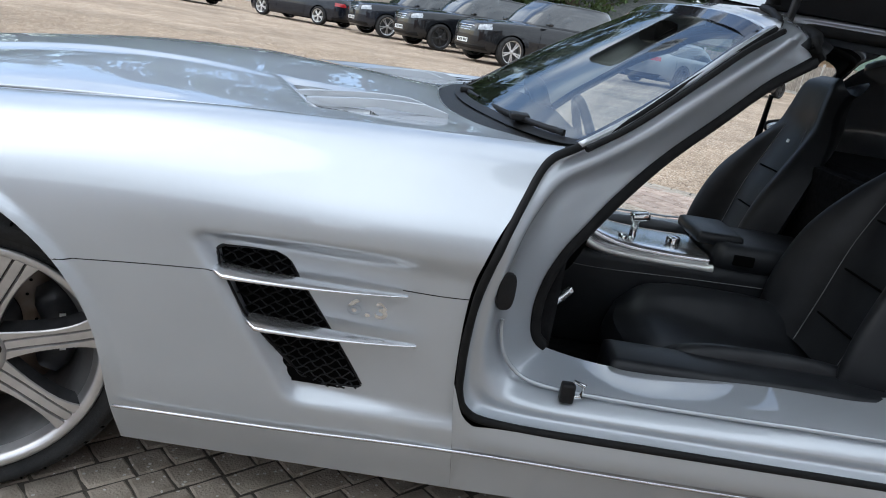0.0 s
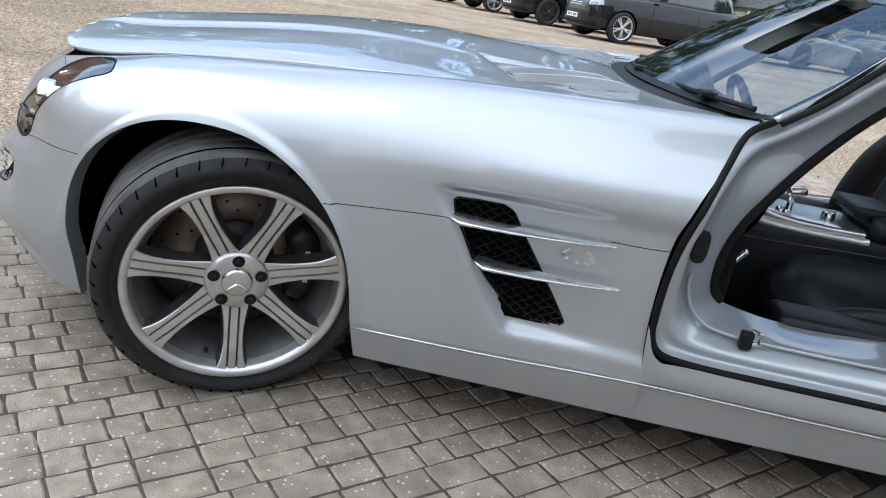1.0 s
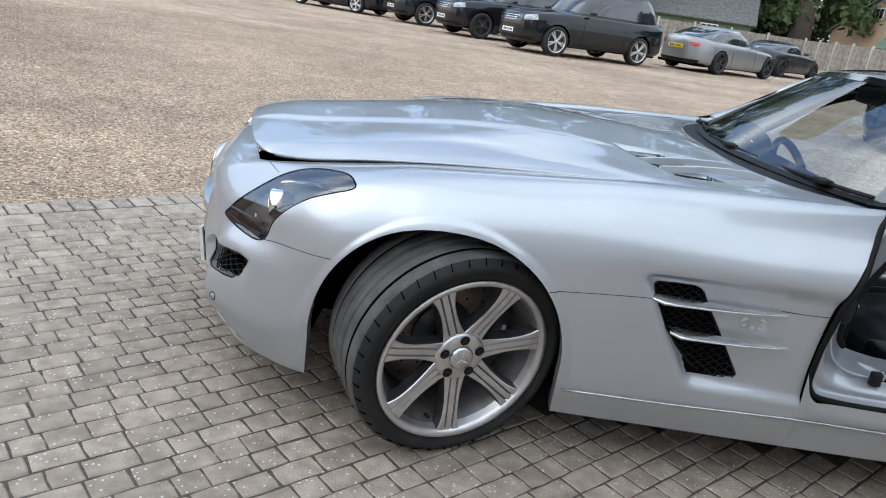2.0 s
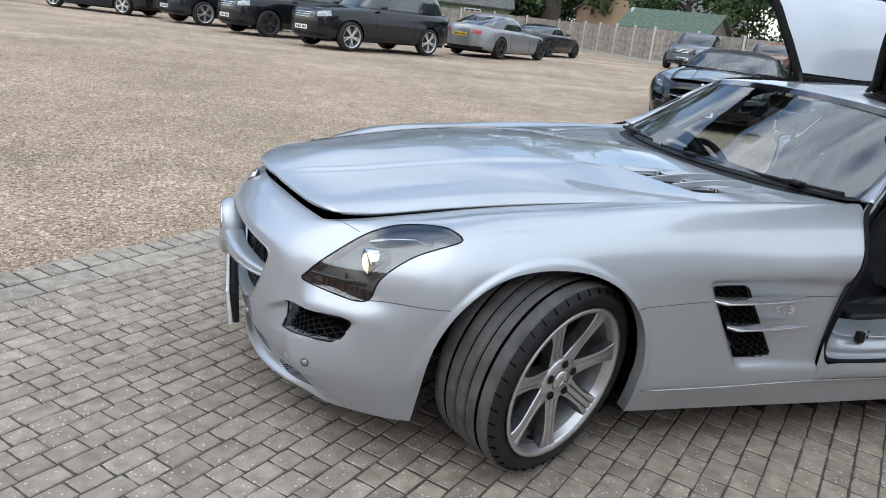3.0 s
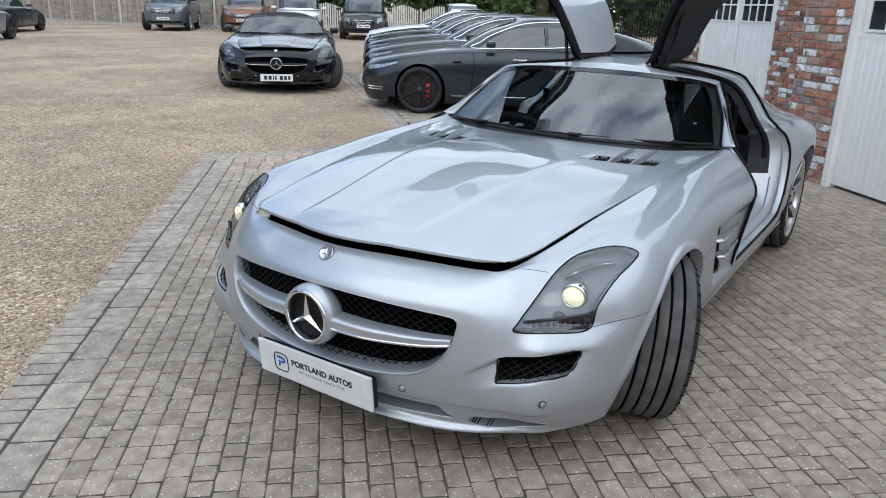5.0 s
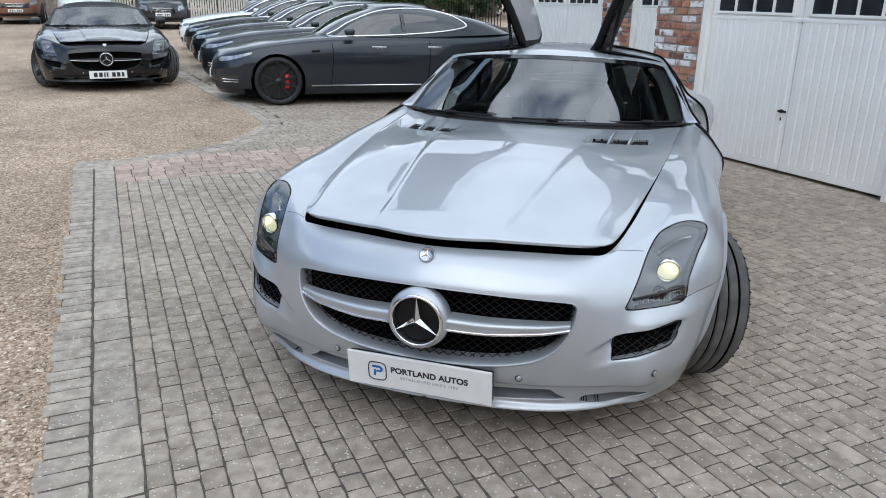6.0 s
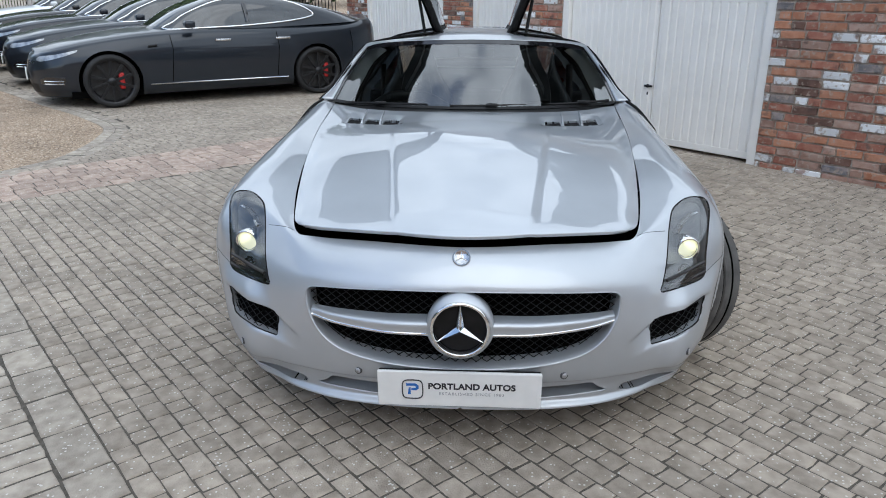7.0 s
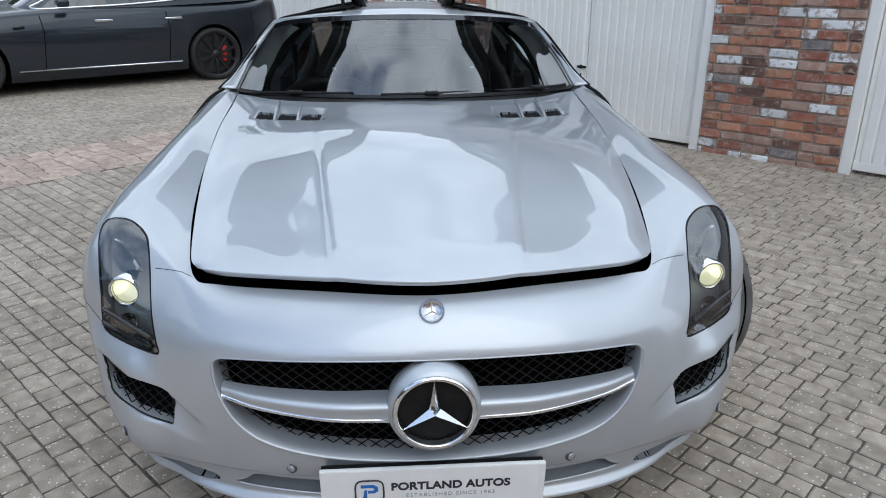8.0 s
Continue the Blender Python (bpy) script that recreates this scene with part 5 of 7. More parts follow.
# dashboard
DASH = [[(.80, 0, .84), (.81, .35, .84), (.86, .60, .83), (.95, .735, .815)], [(.98, 0, .865), (1.0, .35, .862), (1.03, .60, .85), (1.07, .735, .83)], [(1.16, 0, .835), (1.17, .35, .83), (1.165, .60, .82), (1.15, .735, .80)], [(1.20, 0, .77), (1.20, .35, .765), (1.19, .60, .76), (1.165, .735, .75)], [(1.17, 0, .64), (1.15, .35, .62), (1.14, .60, .62), (1.13, .735, .62)], [(1.02, 0, .52), (1.02, .35, .52), (1.02, .60, .52), (1.03, .735, .52)]]
dash = part("dashboard", grid_mesh(loft(DASH, 20, 36), both=True), DASHSKIN, car, "black leather dashboard")
for y in (-.58, -.2, .2, .58):
    bm = bmesh.new()
    lathe(bm, [(.03, .0), (.045, -.006), (.05, .0), (.045, .02)], 24, pose(1.205, y, .735, 0, 0, 90))
    part("air_vent", bm, CHROME, dash, "chrome ringed air vent")
part("glove_trim", tubed([tuple(p) for p in spline([(1.077, -.735, .517), (1.114, -.72, .530), (1.150, -.68, .548)], 10)], .01, 6), SATIN, dash)
# steering wheel on the car's right
sw = pose(1.32, .36, .70) @ pose(0, 0, 0, 0, -22, 0)
bm = bmesh.new()
tube(bm, [sw @ Vector((0, .185 * math.cos(a), .185 * math.sin(a))) for a in np.linspace(0, 2 * math.pi, 40, endpoint=False)], .016, 8, closed=True)
swo = part("steering_wheel", bm, LEATHER, car, "black leather steering wheel")
for a in (0, 180, 270):
    bm = bmesh.new()
    tube(bm, [sw @ Vector((-.02, .05 * math.cos(radians(a)), .05 * math.sin(radians(a)))), sw @ Vector((0, .18 * math.cos(radians(a)), .18 * math.sin(radians(a))))], .016, 6, flat=.5)
    part("wheel_spoke", bm, SATIN, swo)
bm = bmesh.new()
lathe(bm, [(.0001, .02), (.05, .015), (.065, -.01)], 24, sw @ pose(0, 0, 0, 0, 0, -90))
part("wheel_boss", bm, LEATHER, swo)
part("instrument_hood", tubed([tuple(p) for p in spline([(1.12, .16, .83), (1.10, .25, .885), (1.09, .36, .90), (1.10, .47, .885), (1.12, .56, .83)], 16)], .03, 8), LEATHER, dash)
bm = boxed(1.34, 1.40, -.12, .10, 1.085, 1.145, .02)
part("rear_view_mirror", bm, BLACK, car)
# centre console
bm = bmesh.new()
add_box(bm, 1.02, 2.0, -.155, .155, .20, .505, .03)
console = part("centre_console", bm, LEATHER, car, "black leather centre console")
g = [[(1.20, w, .65), (1.27, w, .572), (1.37, w, .535), (1.50, w, .524), (1.64, w, .524)] for w in (-.13, -.12, 0, .12, .13)]
g[0] = [(x, y, z - .03) for x, y, z in g[0]]
g[4] = [(x, y, z - .03) for x, y, z in g[4]]
bm = grid_mesh(loft([[(x, -y, z) for x, y, z in r] for r in g], 24, 17))
plate_c = part("console_panel", bm, SATIN, console, "brushed silver console panel")
for w in (-.14, .14):
    bm = tubed([tuple(p) for p in spline([(1.19, w, .63), (1.23, w, .56), (1.31, w, .508), (1.46, w, .495), (1.65, w, .495)], 20)], .013, 8)
    part("console_edge", bm, surf("pale satin trim", (.68, .68, .66), None, 20, .3, .6), console)
bm = bmesh.new()
tube(bm, [(1.43, -.035, .52), (1.432, -.035, .58)], .011, 8)
add_box(bm, -.022, .034, -.018, .018, -.012, .014, .008, pose(1.435, -.035, .59, 0, -12, 0))
part("gear_selector", bm, CHROME, console, "chrome gear selector")
bm = bmesh.new()
lathe(bm, [(.0001, .022), (.018, .022), (.021, .018), (.021, 0)], 20, pose(1.555, -.03, .526, 90, 0, 0))
part("rotary_knob", bm, CHROME, console)
bm = bmesh.new()
lathe(bm, [(.0001, .014), (.012, .014), (.014, 0)], 16, pose(1.39, -.085, .532, 90, 0, 0))
part("rotary_knob", bm, CHROME, console)
bm = bmesh.new()
for k in range(6):
    add_box(bm, -.004, .004, -.016, .016, -.007, .007, .002, pose(1.225 + k * .012, -.09, .64 - k * .014, 0, 50, 0))
part("switch_row", bm, BLACK, console)
bm = boxed(1.65, 2.0, -.145, .145, .49, .575, .035)
arm = part("armrest", bm, LEATHER, console, "padded black leather armrest")
bm = boxed(1.60, 1.74, -.10, .12, .555, .592, .016)
part("armrest_pad", bm, LEATHER, console)
# near-black slab on the armrest's side paints a recess's shade
part("armrest_recess", boxed(1.70, 1.76, -.152, -.140, .52, .55, .004), VOID, console, smooth=False)
part("console_stitching", tubed([tuple(p) for p in spline([(1.10, -.158, .47), (1.3, -.158, .452), (1.6, -.158, .462), (1.95, -.158, .47)], 30)], .0009, 4), STITCH, console)


def seat(y):
    """A bucket seat with raised bolsters, facing -x."""
    so = new("seat")
    so.parent = car
    tagged(so, "black leather bucket seat")
    CUSH = [[(1.30, .0, .335), (1.29, .12, .345), (1.30, .19, .37), (1.31, .245, .36), (1.33, .265, .27)], [(1.38, 0, .375), (1.38, .12, .385), (1.38, .18, .425), (1.385, .24, .425), (1.39, .27, .28)], [(1.55, 0, .365), (1.55, .12, .375), (1.55, .18, .435), (1.55, .24, .44), (1.55, .275, .28)], [(1.75, 0, .335), (1.75, .12, .345), (1.75, .18, .42), (1.75, .24, .43), (1.75, .27, .28)], [(1.84, 0, .32), (1.84, .12, .33), (1.84, .18, .38), (1.84, .24, .38), (1.84, .27, .28)]]
    bm = grid_mesh(loft(CUSH, 24, 30), both=True)
    c = part("seat_cushion", bm, LEATHER, so)
    part("seat_front", grid_mesh(loft([[(1.30, .0, .335), (1.29, .12, .345), (1.30, .19, .37), (1.31, .245, .36), (1.33, .265, .27)], [(1.27, 0, .29), (1.265, .12, .29), (1.275, .19, .30), (1.30, .245, .29), (1.33, .26, .25)], [(1.31, 0, .21), (1.31, .12, .21), (1.31, .19, .21), (1.32, .245, .21), (1.34, .26, .21)]], 20, 10), both=True), LEATHER, c)
    BACK = [[(1.80, 0, .36), (1.79, .13, .37), (1.74, .20, .39), (1.72, .255, .39), (1.80, .285, .38)], [(1.84, 0, .50), (1.825, .13, .505), (1.755, .20, .52), (1.735, .26, .52), (1.83, .295, .51)], [(1.88, 0, .66), (1.865, .12, .665), (1.80, .19, .67), (1.785, .25, .67), (1.88, .285, .66)], [(1.925, 0, .80), (1.915, .11, .80), (1.87, .165, .80), (1.86, .215, .79), (1.93, .25, .78)], [(1.955, 0, .895), (1.945, .08, .90), (1.93, .13, .90), (1.93, .165, .885), (1.97, .19, .87)], [(1.955, 0, .97), (1.95, .08, .97), (1.945, .115, .965), (1.95, .14, .955), (1.98, .15, .95)], [(1.965, 0, 1.05), (1.965, .075, 1.05), (1.965, .105, 1.045), (1.97, .125, 1.03), (2.0, .135, 1.01)], [(2.0, 0, 1.075), (2.0, .07, 1.075), (2.0, .10, 1.065), (2.0, .12, 1.05), (2.02, .13, 1.03)]]
    part("seat_back", grid_mesh(loft(BACK, 24, 44), both=True), LEATHER, so)
    rear = [[(r[4][0], r[4][1], r[4][2]), (r[4][0] + .04, r[4][1] * .8, r[4][2]), (r[0][0] + .13, 0, r[0][2])] for r in BACK]
    part("seat_shell", grid_mesh(loft([list(q) for q in zip(*rear)], 44, 10), both=True), LEATHER, so)
    for w in (-.115, .115):
        line = spline([(1.785, w, .38), (1.818, w, .505), (1.858, w, .665), (1.908, w * .95, .80), (1.938, w * .75, .90)], 24)
        part("stitching", tubed([(p[0] - .003, p[1], p[2]) for p in line], .0010, 4), STITCH, so)
    # near-black tubes across the backrest paint the shade of its creases
    for z, x in ((.60, 1.853), (.74, 1.894), (.47, 1.82)):
        part("seat_crease", tubed([(x - .002, w, z) for w in np.linspace(-.105, .105, 8)], .003, 5), VOID, so)
    part("seat_badge", boxed(-.003, .0, -.011, .011, -.006, .006, .002), WHITE, so).matrix_basis = pose(1.922, 0, .845, 0, 15, 0)
    so.matrix_basis = pose(.078, y, 0) @ Matrix.Diagonal((1, .94, 1, 1))
    return so


seat(-.40)
seat(.40)
part("belt_buckle", boxed(1.715, 1.75, -.18, -.16, .415, .432, .003), RED, car, "red seat belt buckle", smooth=False)
for s in (-1, 1):
    part("seat_belt", tubed([(1.99, s * .62, .98), (1.985, s * .63, .75), (1.95, s * .66, .45)], .022, 4, flat=.12), BLACK, car)

# ---- garage building ----
W0 = Vector((3.33, -2.40, 0))
DW = Vector((.7146, .6996, 0))
WM = Matrix(((DW.x, -DW.y, 0, W0.x), (DW.y, DW.x, 0, W0.y), (0, 0, 1, 0), (0, 0, 0, 1)))
STEP = 2.3
MORTAR = surf("mortar", (0.33, 0.27, 0.225), (0.46, 0.40, 0.34), 40, .95, 0, .6, 120)


def brick_mat(name, c1, c2, **k):
    """Old brick: patchy burnt and pale areas over its clay."""
    m = surf(name, c1, c2, 14, .92, 0, .8, 110, randobj=.16, place=True, **k)
    n, l = m.node_tree.nodes, m.node_tree.links
    b = n["Principled BSDF"]
    geo = n.new("ShaderNodeNewGeometry")
    for scale, lo, hi, tone in ((26, .56, .66, (.42, .34, .28)), (11, .60, .70, (.10, .065, .055))):
        no = n.new("ShaderNodeTexNoise")
        no.inputs["Scale"].default_value, no.inputs["Detail"].default_value = scale, 6
        l.new(geo.outputs["Position"], no.inputs["Vector"])
        rp = n.new("ShaderNodeValToRGB")
        rp.color_ramp.elements[0].position, rp.color_ramp.elements[1].position = lo, hi
        rp.color_ramp.elements[1].color = (.8, .8, .8, 1)
        l.new(no.outputs["Fac"], rp.inputs["Fac"])
        mx = n.new("ShaderNodeMixRGB")
        mx.inputs["Color2"].default_value = (*tone, 1)
        l.new(rp.outputs["Color"], mx.inputs["Fac"])
        l.new(b.inputs["Base Color"].links[0].from_socket, mx.inputs["Color1"])
        l.new(mx.outputs["Color"], b.inputs["Base Color"])
    return m


BRICKS = [brick_mat("red brick", (.28, .10, .065), (.40, .19, .135)),
          brick_mat("orange brick", (.40, .17, .095), (.50, .26, .17)),
          brick_mat("brown brick", (.11, .06, .045), (.22, .125, .095)),
          brick_mat("pink brick", (.34, .20, .155), (.45, .31, .25)),
          brick_mat("white-painted brick", (.40, .30, .26), (.78, .79, .80), lo=.36, hi=.44),
          brick_mat("grey brick", (.15, .15, .165), (.33, .28, .26))]
ODDS = [.27, .21, .09, .19, .19, .06]
GWHITE = surf("white garage paint", (.83, .82, .785), (.87, .86, .83), 3, .45, 0, .05, 60)
PANE = surf("garage pane", (.012, .014, .018), (.03, .034, .04), 4, .08, 0, spec=.6)
brick_mesh = {}


def brick_data(kind, length):
    key = (kind, length)
    if key not in brick_mesh:
        bm = boxed(-length / 2, length / 2, -.05, .010, -.0285, .0285, .007)
        r = random.Random(length * 1000 + kind)
        for v in bm.verts:
            v.co += Vector((r.uniform(-.005, .005), r.uniform(-.003, .003), r.uniform(-.0035, .0035)))
        me = bpy.data.meshes.new("brick")
        bm.to_mesh(me)
        bm.free()
        me.materials.append(BRICKS[kind])
        brick_mesh[key] = me
    return brick_mesh[key]


def brick_wall(name, s0, s1, y, height, seed, bricks_to=2.1):
    core = part(name, boxed(s0, s1, y - .30, y - .004, -.3, height), MORTAR, None, smooth=False)
    core.matrix_world = WM
    tagged(core, "weathered mixed reclaimed brick wall", "wall", kind="structure")
    return (core, s0, s1, y, seed, bricks_to)


def lay_bricks(job):
    core, s0, s1, y, seed, top = job
    r = random.Random(seed)
    z, row = -.10, 0
    while z < top:
        x = s0 - (.12 if row % 2 else 0) - r.uniform(0, .02)
        while x < s1:
            full = r.uniform(.195, .215) if r.random() > .2 else .105
            a, b = max(x, s0), min(x + full, s1)
            if b - a > .04:
                ln = round((b - a - .015) * 100) / 100
                ob = new("brick", brick_data(r.choices(range(6), ODDS)[0], max(.03, ln)))
                ob.parent = core
                ob.matrix_basis = pose((a + b) / 2, y + r.uniform(-.004, .004), z + .034, 0, r.uniform(-1.2, 1.2), 0)
            x += full
        z += .0725
        row += 1


WALL_JOBS = [
    brick_wall("wall_pier", -1.06, -.0, 0, 2.7, 3),
    brick_wall("wall_corner", 2.22, 2.86, 0, 2.7, 5),
    brick_wall("wall_back_pier", 5.99, 6.72, -STEP, 2.7, 7),
    brick_wall("wall_back_end", 8.86, 9.52, -STEP, 2.7, 9),
]
for nm, s0, s1, y in (("wall_lintel", -5.2, 2.22, 0), ("wall_back_lintel", 2.86, 8.86, -STEP)):
    ob = part(nm, boxed(s0, s1, y - .30, y - .006, 2.06, 2.7), MORTAR, None, smooth=False)
    ob.matrix_world = WM
    tagged(ob, "brick lintel band above the garage doors", "wall", kind="structure")
ob = part("wall_return", boxed(2.56, 2.86, -STEP, -.30, -.3, 2.7), MORTAR, None, smooth=False)
ob.matrix_world = WM
tagged(ob, "brick return wall of the garage", "wall", kind="structure")
ob = part("wall_south", boxed(-5.2, -3.4, -.3, -.006, -.3, 2.1), MORTAR, None, smooth=False)
ob.matrix_world = WM
tagged(ob, "brick garage wall", "wall", kind="structure")
ROOFTILE = surf("dark roof tile", (.10, .085, .08), (.16, .13, .12), 6, .85, 0, .4, 40)
for nm, s0, s1, front in (("roof_front", -5.3, 2.95, .07), ("roof_back", 2.955, 9.6, .07 - STEP)):
    bm = bmesh.new()
    ridge = -4.3 if nm == "roof_front" else -5.2
    add_prism(bm, [(front, 2.66), (ridge, 4.9), (-8.1, 2.7), (-8.1, 2.62), (front, 2.58)], s1 - s0, pose(s0, 0, 0) @ Matrix(((0, 0, 1, 0), (1, 0, 0, 0), (0, 1, 0, 0), (0, 0, 0, 1))))
    bmesh.ops.recalc_face_normals(bm, faces=bm.faces[:])
    ob = part(nm, bm, ROOFTILE, None, smooth=False)
    ob.matrix_world = WM
    tagged(ob, "dark tiled pitched garage roof", "roof", kind="structure")
ob = part("wall_rear", boxed(-5.2, 9.52, -8, -7.7, -.3, 2.7), MORTAR, None, smooth=False)
ob.matrix_world = WM
tagged(ob, "plain rear garage wall", "wall", kind="structure")


def garage_door(s0, s1, y, arched, handle):
    """A pair of ribbed white leaves with a row of small panes along the top, in a timber frame."""
    top = thing("garage_door", "white ribbed garage door with small panes and a black handle" if handle else "white panelled garage door with small arched panes", "garage door", WM @ pose(0, y - .06, 0), "garage doors")
    hgt, fw = 2.04, .075
    w = s1 - s0
    for a, b, c, d in ((s0, s0 + fw, -.02, hgt + .03), (s1 - fw, s1, -.02, hgt + .03), (s0 + fw, s1 - fw, hgt - .05, hgt + .03)):
        part("frame", boxed(a, b, -.05, .055, c, d, .006), GWHITE, top, smooth=False)
    mid = (s0 + s1) / 2
    for a, b in ((s0 + fw + .006, mid - .004), (mid + .004, s1 - fw - .006)):
        leaf = part("leaf", boxed(a, b, -.03, .0, .025, hgt - .055, .003), GWHITE, top, smooth=False)
        split_z = 1.36
        part("rail", boxed(a, b, 0, .012, split_z - .03, split_z, .003), GWHITE, leaf, smooth=False)
        part("rail", boxed(a, b, 0, .012, .03, .09, .003), GWHITE, leaf, smooth=False)
        n = max(1, int((b - a - .06) / .075))
        for k in range(n):
            x = a + .03 + (b - a - .06) * (k + .5) / n
            wd = (b - a - .06) / n
            bm = bmesh.new()
            add_prism(bm, [(-wd / 2 + .001, 0), (-wd * .34, .011), (wd * .34, .011), (wd / 2 - .001, 0)], split_z - .03 - .09, pose(x, 0, .09))
            part("rib", bm, GWHITE, leaf, smooth=False)
        x0, x1, z0, z1 = a + .09, b - .07, split_z + .03, hgt - .14
        part("pane_backing", boxed(x0, x1, -.005, .004, z0, z1), PANE, leaf, smooth=False)
        for k in range(5):
            x = x0 + (x1 - x0) * k / 4
            part("glazing_bar", boxed(x - .012, x + .012, 0, .018, z0, z1, .003), GWHITE, leaf, smooth=False)
        for z in (z0, (z0 + z1) / 2, z1):
            part("glazing_bar", boxed(x0, x1, 0, .016, z - .012, z + .012, .003), GWHITE, leaf, smooth=False)
        if arched:
            bm = bmesh.new()
            lf = a < mid - .3
            pts = [(x0 - .02, z1 + .02), (x1 + .02, z1 + .02)]
            arc = [(x0 - .02 + (x1 - x0 + .04) * f, z1 - .10 * ((f if not lf else 1 - f) ** 2)) for f in np.linspace(1, 0, 12)]
            add_prism(bm, [(p[0], p[1]) for p in pts + arc], .02, pose(0, .0, 0, 90, 0, 0) @ pose(0, 0, -.022))
            part("arch_infill", bm, GWHITE, leaf, smooth=False)
    if handle:
        hm = pose(mid + .055, .0, .56)
        bm = bmesh.new()
        add_box(bm, -.055, .03, .012, .03, -.010, .010, .006, hm)
        lathe(bm, [(.0001, .03), (.014, .028), (.018, .01), (.018, 0)], 16, hm)
        part("handle", bm, BLACK, top, "black door handle")
        part("key_plate", boxed(mid + .045, mid + .06, .0, .013, .475, .505, .003), BLACK, top, smooth=False)
    return top


garage_door(.0, 2.22, 0, False, True)
garage_door(-3.4, -1.06, 0, False, False)
garage_door(6.72, 8.86, -STEP, True, False)
garage_door(3.5, 5.99, -STEP, True, False)

# black railings beside the garage
rail_top = thing("iron_gate", "black iron railing gate beside the garage", "gate", WM @ pose(9.56, -STEP + .2, gz(8.5, 3.5)))
for z in (.12, 1.55):
    part("rail", boxed(0, 2.4, -.02, .02, z, z + .04), BLACK, rail_top, smooth=False)
for k in range(20):
    part("bar", tubed([(.06 + k * .12, 0, .03), (.06 + k * .12, 0, 1.7)], .009, 6), BLACK, rail_top)

# unseen plain walls added behind the walk to darken the car's low reflections
for nm, a, b, top in (("wall_boundary_west", (-8.2, 9.0), (-8.2, .5), 2.4), ("wall_boundary_corner", (-8.2, .5), (-8.2, -9.5), 4.2), ("wall_boundary_south", (-8.2, -9.5), (-2.0, -9.5), 2.4)):
    d = Vector(b) - Vector(a)
    ob = part(nm, boxed(0, d.length, -.12, .12, -.3, top), surf("blocker wall brick", (.26, .14, .10), (.38, .24, .18), 9, .95, 0, .6, 40), None, smooth=False)
    ob.matrix_world = pose(a[0], a[1], 0, 0, 0, math.degrees(math.atan2(d.y, d.x)))
    tagged(ob, "unseen plain red brick wall added to block low sky light", "wall", kind="structure")

# ---- fence, trees and houses past the yard ----
FENCEWOOD = surf("weathered fence wood", (.20, .175, .15), (.34, .305, .265), 5, .9, 0, .5, 30, island=.14)
PICKET = surf("pale picket wood", (.50, .47, .42), (.62, .59, .54), 5, .85, 0, .3, 30)
CONCRETE = surf("concrete post", (.42, .40, .37), (.52, .50, .46), 12, .9, 0, .4, 80)


def fence_run(a, b, n, picket=False):
    a, b = Vector(a), Vector(b)
    d = (b - a) / n
    ang = math.degrees(math.atan2(d.y, d.x))
    for k in range(n):
        p = a + d * k
        m = pose(p.x, p.y, gz(p.x, p.y), 0, 0, ang)
        f = thing("fence_panel", "white-tipped grey picket fence panel" if picket else "weathered grey close-board fence panel", "fence", m, "fence panels")
        bm = bmesh.new()
        L = d.length
        cnt = int(L / .125)
        for j in range(cnt):
            x = .1 + (L - .2) * j / cnt
            h = 1.72 if not picket else 1.05 + .30 * math.sin(math.pi * j / cnt)
            add_box(bm, x, x + (.112 if not picket else .075), -.012 - .008 * (j % 2), .012, .05, h)
        boards = part("boarding", bm, PICKET if picket else FENCEWOOD, f, smooth=False)
        boards["kind"] = "stuff"
        part("post", boxed(-.06, .06, -.06, .06, -.1, 1.2 if picket else 1.85, .01), CONCRETE, f, smooth=False)
        if not picket:
            part("gravel_board", boxed(.06, L - .06, -.02, .02, -.02, .14), CONCRETE, f, smooth=False)


fence_run((-16.0, 52.0), (20.9, 47.0), 16)
fence_run((20.9, 47.0), (20.4, 33.3), 6)
fence_run((20.4, 33.3), (26.2, 26.1), 4)
fence_run((26.2, 26.1), (31.0, 20.0), 4, True)

BARK = surf("bark", (.07, .055, .04), (.13, .10, .08), 9, .95, 0, .6, 30)
LEAFS = [surf("dark green leaves", (.022, .045, .014), (.05, .085, .028), 3, .7, 0, island=.35), surf("mid green leaves", (.04, .075, .02), (.085, .125, .04), 3, .7, 0, island=.35)]


